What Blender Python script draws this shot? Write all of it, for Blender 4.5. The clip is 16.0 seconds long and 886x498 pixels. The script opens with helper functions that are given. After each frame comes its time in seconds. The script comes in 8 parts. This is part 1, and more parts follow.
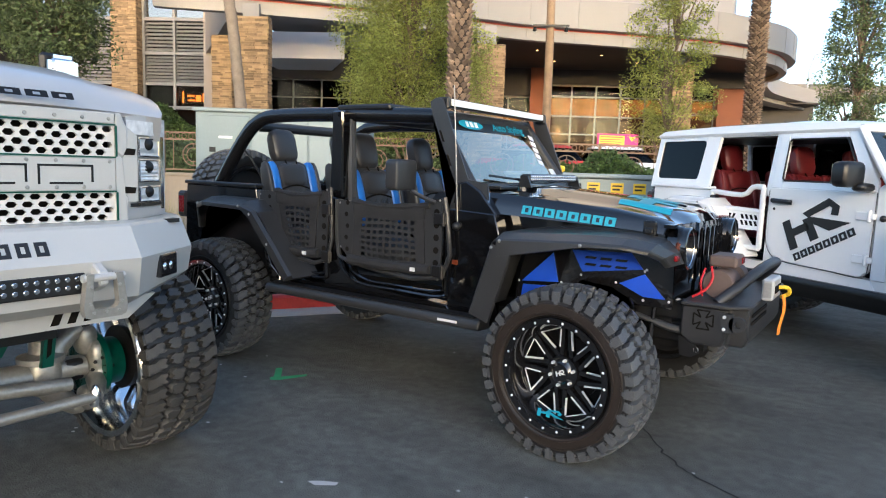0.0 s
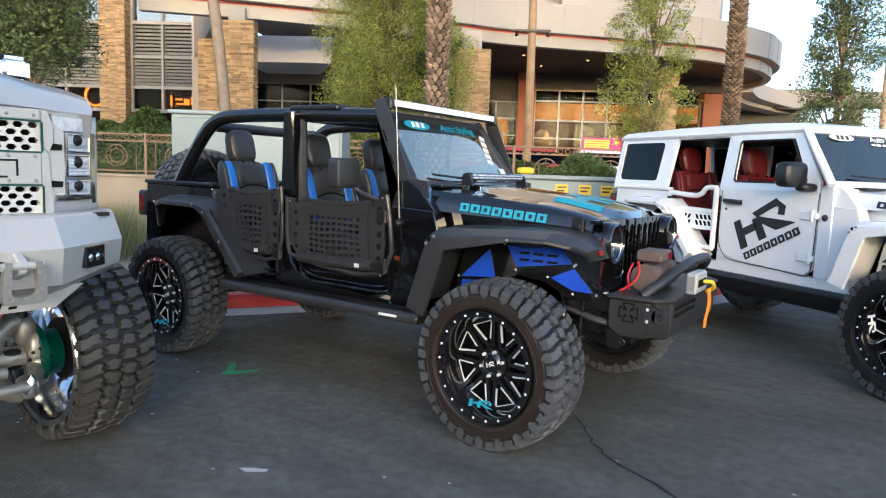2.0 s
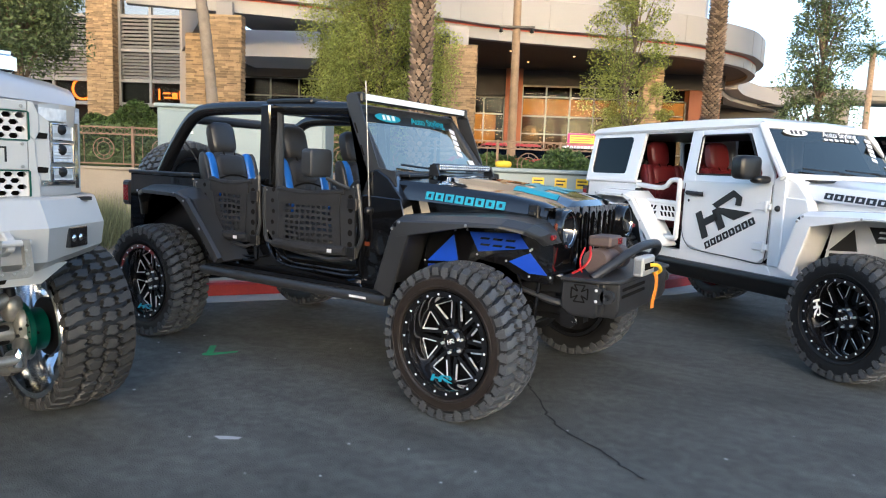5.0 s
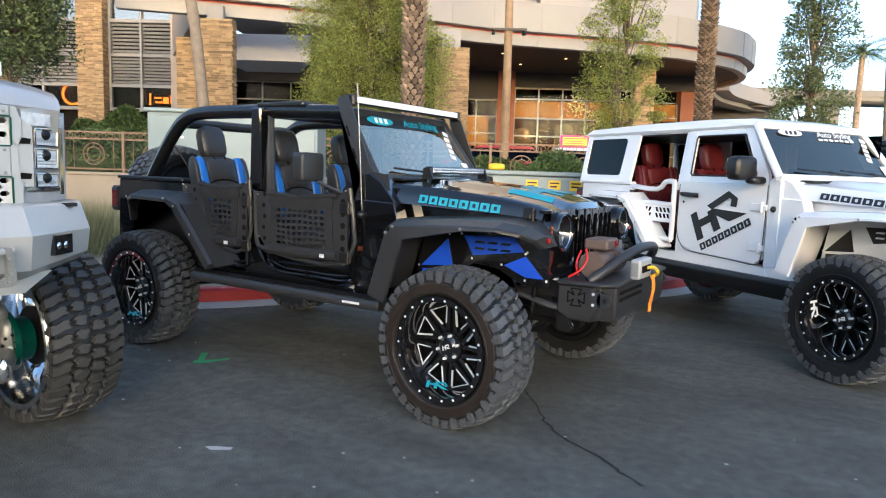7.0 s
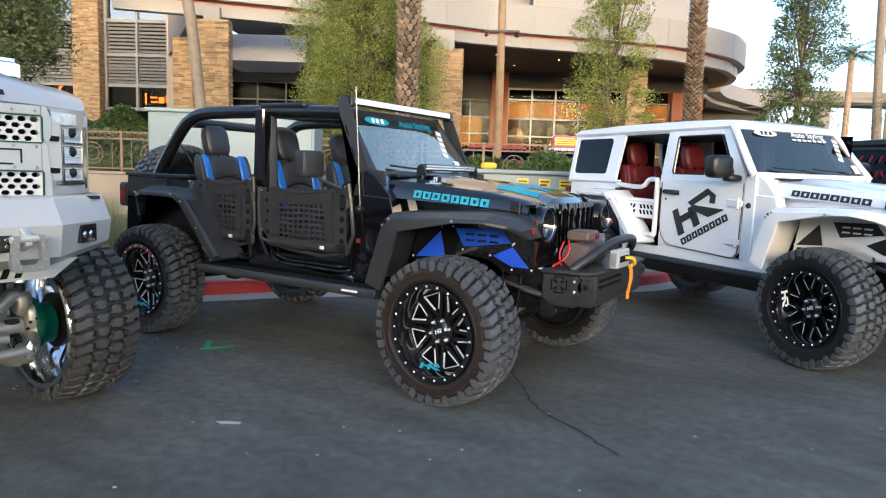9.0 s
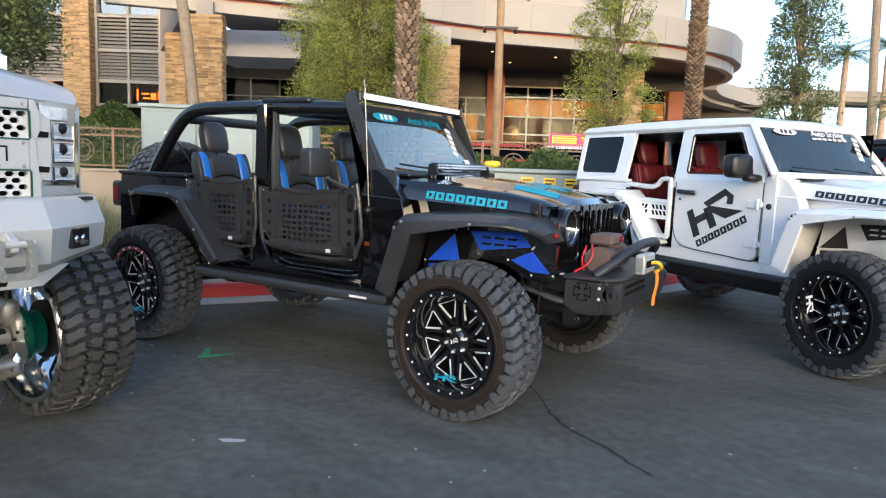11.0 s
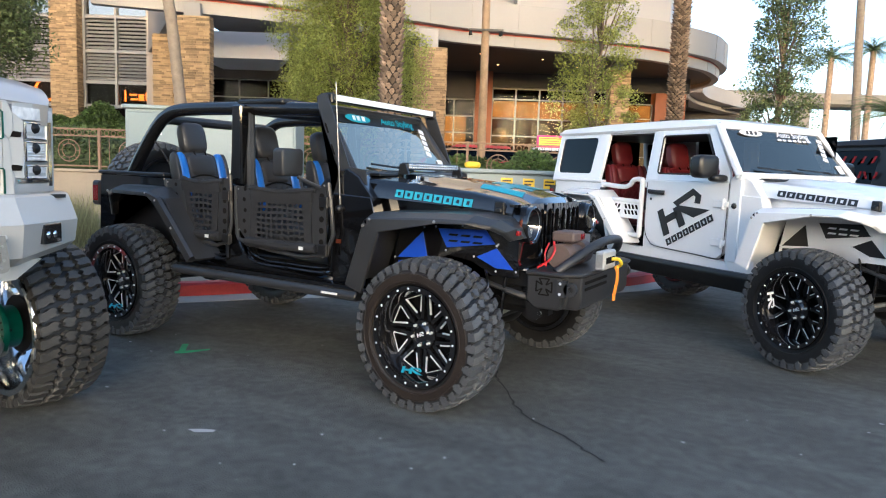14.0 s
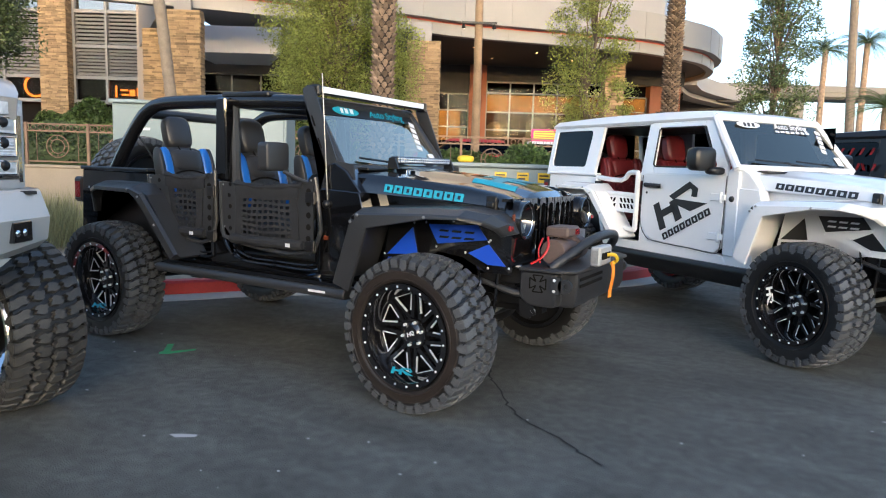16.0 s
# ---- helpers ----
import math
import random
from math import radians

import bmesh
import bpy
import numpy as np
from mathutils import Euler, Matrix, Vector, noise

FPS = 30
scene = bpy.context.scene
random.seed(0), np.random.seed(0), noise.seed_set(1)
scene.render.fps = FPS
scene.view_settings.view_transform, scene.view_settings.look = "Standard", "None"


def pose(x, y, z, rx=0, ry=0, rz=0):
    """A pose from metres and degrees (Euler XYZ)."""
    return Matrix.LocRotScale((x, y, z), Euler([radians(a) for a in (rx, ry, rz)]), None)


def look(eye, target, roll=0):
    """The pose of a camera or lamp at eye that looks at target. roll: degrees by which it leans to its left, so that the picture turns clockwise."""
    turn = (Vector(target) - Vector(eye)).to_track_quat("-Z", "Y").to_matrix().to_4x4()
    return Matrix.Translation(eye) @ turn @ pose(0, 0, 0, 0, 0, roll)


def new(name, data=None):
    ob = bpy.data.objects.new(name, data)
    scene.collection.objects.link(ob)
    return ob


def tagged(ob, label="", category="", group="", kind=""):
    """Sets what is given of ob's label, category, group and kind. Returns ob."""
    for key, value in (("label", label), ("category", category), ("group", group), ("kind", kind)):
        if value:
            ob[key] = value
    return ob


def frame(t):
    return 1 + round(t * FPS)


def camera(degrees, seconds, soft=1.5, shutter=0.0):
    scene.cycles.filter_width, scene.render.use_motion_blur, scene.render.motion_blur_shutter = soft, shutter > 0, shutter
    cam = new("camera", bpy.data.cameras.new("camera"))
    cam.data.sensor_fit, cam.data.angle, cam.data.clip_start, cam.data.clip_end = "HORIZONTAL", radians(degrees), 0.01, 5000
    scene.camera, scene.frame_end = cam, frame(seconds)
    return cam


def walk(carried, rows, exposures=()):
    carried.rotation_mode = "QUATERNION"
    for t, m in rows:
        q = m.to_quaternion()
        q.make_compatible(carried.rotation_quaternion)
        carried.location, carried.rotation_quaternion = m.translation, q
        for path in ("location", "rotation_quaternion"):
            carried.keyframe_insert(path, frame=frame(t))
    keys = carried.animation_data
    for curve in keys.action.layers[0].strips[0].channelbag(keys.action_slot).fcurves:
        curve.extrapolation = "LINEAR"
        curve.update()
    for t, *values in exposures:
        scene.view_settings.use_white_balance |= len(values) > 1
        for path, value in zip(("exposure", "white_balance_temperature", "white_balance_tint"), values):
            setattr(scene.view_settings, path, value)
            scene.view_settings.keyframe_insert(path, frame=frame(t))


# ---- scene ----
cam = camera(66.5, 16.0, soft=1.1)
PATH = [
    (0, (2.953, -4.25, 1.522), (1.831, -2.612, 1.281), 1.9),
    (0.5, (3.051, -4.192, 1.509), (1.93, -2.553, 1.274), 1.6),
    (1, (3.182, -4.124, 1.505), (2.065, -2.481, 1.272), 1.7),
    (1.5, (3.247, -4.1, 1.498), (2.135, -2.453, 1.265), 1.8),
    (2, (3.295, -4.16, 1.495), (2.186, -2.512, 1.268), 2.0),
    (2.5, (3.347, -4.289, 1.496), (2.242, -2.637, 1.273), 1.9),
    (3, (3.452, -4.334, 1.498), (2.351, -2.68, 1.272), 1.7),
    (3.5, (3.604, -4.335, 1.494), (2.509, -2.677, 1.267), 1.7),
    (4, (3.7, -4.306, 1.471), (2.609, -2.646, 1.239), 1.9),
    (4.5, (3.664, -4.302, 1.463), (2.579, -2.639, 1.228), 2.1),
    (4.7, (3.618, -4.299, 1.466), (2.532, -2.637, 1.228), 2.2),
    (6.8, (3.501, -4.24, 1.47), (2.429, -2.568, 1.235), 1.9),
    (7, (3.537, -4.241, 1.468), (2.467, -2.567, 1.238), 1.8),
    (7.5, (3.611, -4.228, 1.443), (2.545, -2.551, 1.212), 1.8),
    (8, (3.649, -4.345, 1.46), (2.587, -2.665, 1.236), 2.1),
    (8.5, (3.685, -4.476, 1.453), (2.626, -2.794, 1.23), 2.0),
    (9, (3.713, -4.496, 1.447), (2.657, -2.812, 1.218), 1.9),
    (9.2, (3.708, -4.472, 1.453), (2.659, -2.786, 1.216), 1.9),
    (11.3, (3.446, -4.355, 1.452), (2.412, -2.659, 1.22), 2.0),
    (11.5, (3.449, -4.367, 1.463), (2.416, -2.67, 1.234), 1.9),
    (12, (3.481, -4.378, 1.466), (2.452, -2.679, 1.237), 1.8),
    (12.5, (3.562, -4.363, 1.461), (2.534, -2.663, 1.232), 1.7),
    (13, (3.647, -4.315, 1.438), (2.624, -2.612, 1.205), 1.8),
    (13.5, (3.673, -4.32, 1.434), (2.653, -2.615, 1.202), 2.0),
    (14, (3.66, -4.393, 1.444), (2.645, -2.685, 1.215), 2.1),
    (14.5, (3.653, -4.503, 1.449), (2.641, -2.793, 1.223), 2.0),
    (15, (3.641, -4.521, 1.438), (2.633, -2.809, 1.207), 2.0),
    (15.5, (3.632, -4.41, 1.419), (2.628, -2.698, 1.179), 1.8),
    (16, (3.617, -4.263, 1.439), (2.615, -2.549, 1.195), 1.8),
]
walk(cam, [(t, look(eye, target, roll)) for t, eye, target, roll in PATH], exposures=[(0.0, 2.3, 5650, 10), (3.0, 2.34, 5650, 10), (14.3, 2.34, 5650, 10), (15.3, 2.26, 5650, 10), (16.0, 2.24, 5650, 10)])

# ---- world and light ----
world = bpy.data.worlds.new("sky")
scene.world = world
world.use_nodes = True
sky = world.node_tree.nodes.new("ShaderNodeTexSky")
sky.sky_type, sky.sun_disc = "NISHITA", False
sky.sun_elevation, sky.sun_rotation = radians(6.5), radians(143)
sky.air_density, sky.dust_density, sky.ozone_density = 0.7, 1.8, 0.7
world.node_tree.links.new(sky.outputs[0], world.node_tree.nodes["Background"].inputs[0])
world.node_tree.nodes["Background"].inputs[1].default_value = 0.15
sun = new("sun", bpy.data.lights.new("sun", "SUN"))
sun.data.energy, sun.data.angle, sun.data.color = 0.15, radians(30), (1.0, 0.85, 0.7)
sun.matrix_world = look((24, -32, 5.0), (0, 0, 0))


# ---- materials ----
def surf(name, base, rough=0.5, metal=0.0, var=0.12, scale=2.0, grain=60.0, bump=0.05, coat=0.0, spec=0.5, rvar=0.1, trans=0.0, emit=None, power=0.0):
    """A material with colour and gloss that vary at two scales, and a fine relief."""
    m = bpy.data.materials.new(name)
    m.use_nodes = True
    nt = m.node_tree
    n, l = nt.nodes, nt.links
    b = n["Principled BSDF"]
    co = n.new("ShaderNodeTexCoord")
    big, fine = n.new("ShaderNodeTexNoise"), n.new("ShaderNodeTexNoise")
    big.inputs["Scale"].default_value, big.inputs["Detail"].default_value = scale, 5
    fine.inputs["Scale"].default_value, fine.inputs["Detail"].default_value = grain, 3
    mix = n.new("ShaderNodeMath")
    mix.operation = "MULTIPLY_ADD"
    mix.inputs[1].default_value = 0.4
    l.new(co.outputs["Object"], big.inputs["Vector"])
    l.new(co.outputs["Object"], fine.inputs["Vector"])
    l.new(fine.outputs["Fac"], mix.inputs[0])
    half = n.new("ShaderNodeMath")
    half.operation = "MULTIPLY"
    half.inputs[1].default_value = 0.6
    l.new(big.outputs["Fac"], half.inputs[0])
    l.new(half.outputs[0], mix.inputs[2])
    ramp = n.new("ShaderNodeValToRGB")
    ramp.color_ramp.elements[0].position, ramp.color_ramp.elements[1].position = 0.3, 0.7
    ramp.color_ramp.elements[0].color = (*[max(0, c * (1 - var)) for c in base], 1)
    ramp.color_ramp.elements[1].color = (*[min(1, c * (1 + var)) for c in base], 1)
    l.new(mix.outputs[0], ramp.inputs[0])
    l.new(ramp.outputs[0], b.inputs["Base Color"])
    rr = n.new("ShaderNodeMapRange")
    rr.inputs["To Min"].default_value, rr.inputs["To Max"].default_value = max(0.02, rough - rvar), min(1, rough + rvar)
    l.new(mix.outputs[0], rr.inputs["Value"])
    l.new(rr.outputs[0], b.inputs["Roughness"])
    b.inputs["Metallic"].default_value = metal
    b.inputs["Coat Weight"].default_value = coat
    b.inputs["Coat Roughness"].default_value = 0.04
    b.inputs["Specular IOR Level"].default_value = spec
    b.inputs["Transmission Weight"].default_value = trans
    if bump:
        bp = n.new("ShaderNodeBump")
        bp.inputs["Strength"].default_value, bp.inputs["Distance"].default_value = bump, 0.01
        l.new(fine.outputs["Fac"], bp.inputs["Height"])
        l.new(bp.outputs[0], b.inputs["Normal"])
    if emit:
        b.inputs["Emission Color"].default_value = (*emit, 1)
        if var > 0.5:
            l.new(ramp.outputs[0], b.inputs["Emission Color"])
        b.inputs["Emission Strength"].default_value = power
    return m


def pieces(m, lo=0.75, hi=1.2, island=False):
    """Lets a material vary from piece to piece."""
    nt = m.node_tree
    n, l = nt.nodes, nt.links
    b = n["Principled BSDF"]
    src = n.new("ShaderNodeNewGeometry" if island else "ShaderNodeObjectInfo")
    out = src.outputs["Random Per Island" if island else "Random"]
    mr = n.new("ShaderNodeMapRange")
    mr.inputs["To Min"].default_value, mr.inputs["To Max"].default_value = lo, hi
    l.new(out, mr.inputs["Value"])
    mul = n.new("ShaderNodeVectorMath")
    mul.operation = "SCALE"
    old = b.inputs["Base Color"].links[0].from_socket
    l.new(old, mul.inputs[0])
    l.new(mr.outputs[0], mul.inputs["Scale"])
    l.new(mul.outputs[0], b.inputs["Base Color"])
    return m


def leafy(m, share=0.4):
    """Lets light through the leaves."""
    nt = m.node_tree
    n, l = nt.nodes, nt.links
    b = n["Principled BSDF"]
    tr, mx = n.new("ShaderNodeBsdfTranslucent"), n.new("ShaderNodeMixShader")
    l.new(b.inputs["Base Color"].links[0].from_socket, tr.inputs["Color"])
    mx.inputs[0].default_value = share
    l.new(b.outputs[0], mx.inputs[1])
    l.new(tr.outputs[0], mx.inputs[2])
    l.new(mx.outputs[0], n["Material Output"].inputs[0])
    return m


def glass(name, tint, rough=0.0, clear=0.6, sheen=(0.94, 0.98, 1.0)):
    """Thin pane: part see-through, part mirror by its angle."""
    m = bpy.data.materials.new(name)
    m.use_nodes = True
    nt = m.node_tree
    n, l = nt.nodes, nt.links
    tr, gl, mx, fr = n.new("ShaderNodeBsdfTransparent"), n.new("ShaderNodeBsdfGlossy"), n.new("ShaderNodeMixShader"), n.new("ShaderNodeFresnel")
    tr.inputs[0].default_value = (*tint, 1)
    gl.inputs["Roughness"].default_value = rough
    gl.inputs["Color"].default_value = (*sheen, 1)
    fr.inputs[0].default_value = 1.0 + clear
    l.new(fr.outputs[0], mx.inputs[0])
    l.new(tr.outputs[0], mx.inputs[1])
    l.new(gl.outputs[0], mx.inputs[2])
    l.new(mx.outputs[0], n["Material Output"].inputs[0])
    return m


def tarmac():
    """Old asphalt: stone grain, broad dusty patches and faint streaks."""
    m = surf("asphalt", (0.105, 0.107, 0.098), 0.82, var=0.26, scale=0.35, grain=110, bump=0.8, spec=0.25, rvar=0.1)
    nt = m.node_tree
    n, l = nt.nodes, nt.links
    b = n["Principled BSDF"]
    co, mp = n.new("ShaderNodeTexCoord"), n.new("ShaderNodeMapping")
    mp.inputs["Rotation"].default_value = (0, 0, 0.6)
    mp.inputs["Scale"].default_value = (0.8, 1.3, 1)
    ml = n.new("ShaderNodeMapping")
    ml.inputs["Rotation"].default_value = (0, 0, -0.35)
    ml.inputs["Scale"].default_value = (0.16, 2.2, 1)
    st, sp, md, lg = [n.new("ShaderNodeTexNoise") for _ in range(4)]
    lg.inputs["Scale"].default_value, lg.inputs["Detail"].default_value = 1.5, 4
    l.new(co.outputs["Object"], ml.inputs[0])
    l.new(ml.outputs[0], lg.inputs["Vector"])
    md.inputs["Scale"].default_value, md.inputs["Detail"].default_value = 14, 8
    l.new(co.outputs["Object"], md.inputs["Vector"])
    st.inputs["Scale"].default_value, st.inputs["Detail"].default_value = 1.6, 6
    sp.inputs["Scale"].default_value, sp.inputs["Detail"].default_value = 260, 3
    l.new(co.outputs["Object"], mp.inputs[0])
    l.new(mp.outputs[0], st.inputs["Vector"])
    l.new(co.outputs["Object"], sp.inputs["Vector"])
    old = b.inputs["Base Color"].links[0].from_socket
    for src, a, c, lo, hi in ((st, 0.3, 0.7, 0.8, 1.2), (lg, 0.35, 0.68, 0.91, 1.14), (md, 0.35, 0.68, 0.82, 1.18), (sp, 0.36, 0.68, 0.45, 1.65)):
        mr = n.new("ShaderNodeMapRange")
        for k, v in zip(("From Min", "From Max", "To Min", "To Max"), (a, c, lo, hi)):
            mr.inputs[k].default_value = v
        l.new(src.outputs["Fac"], mr.inputs["Value"])
        mul = n.new("ShaderNodeVectorMath")
        mul.operation = "SCALE"
        l.new(old, mul.inputs[0])
        l.new(mr.outputs[0], mul.inputs["Scale"])
        old = mul.outputs[0]
    l.new(old, b.inputs["Base Color"])
    return m


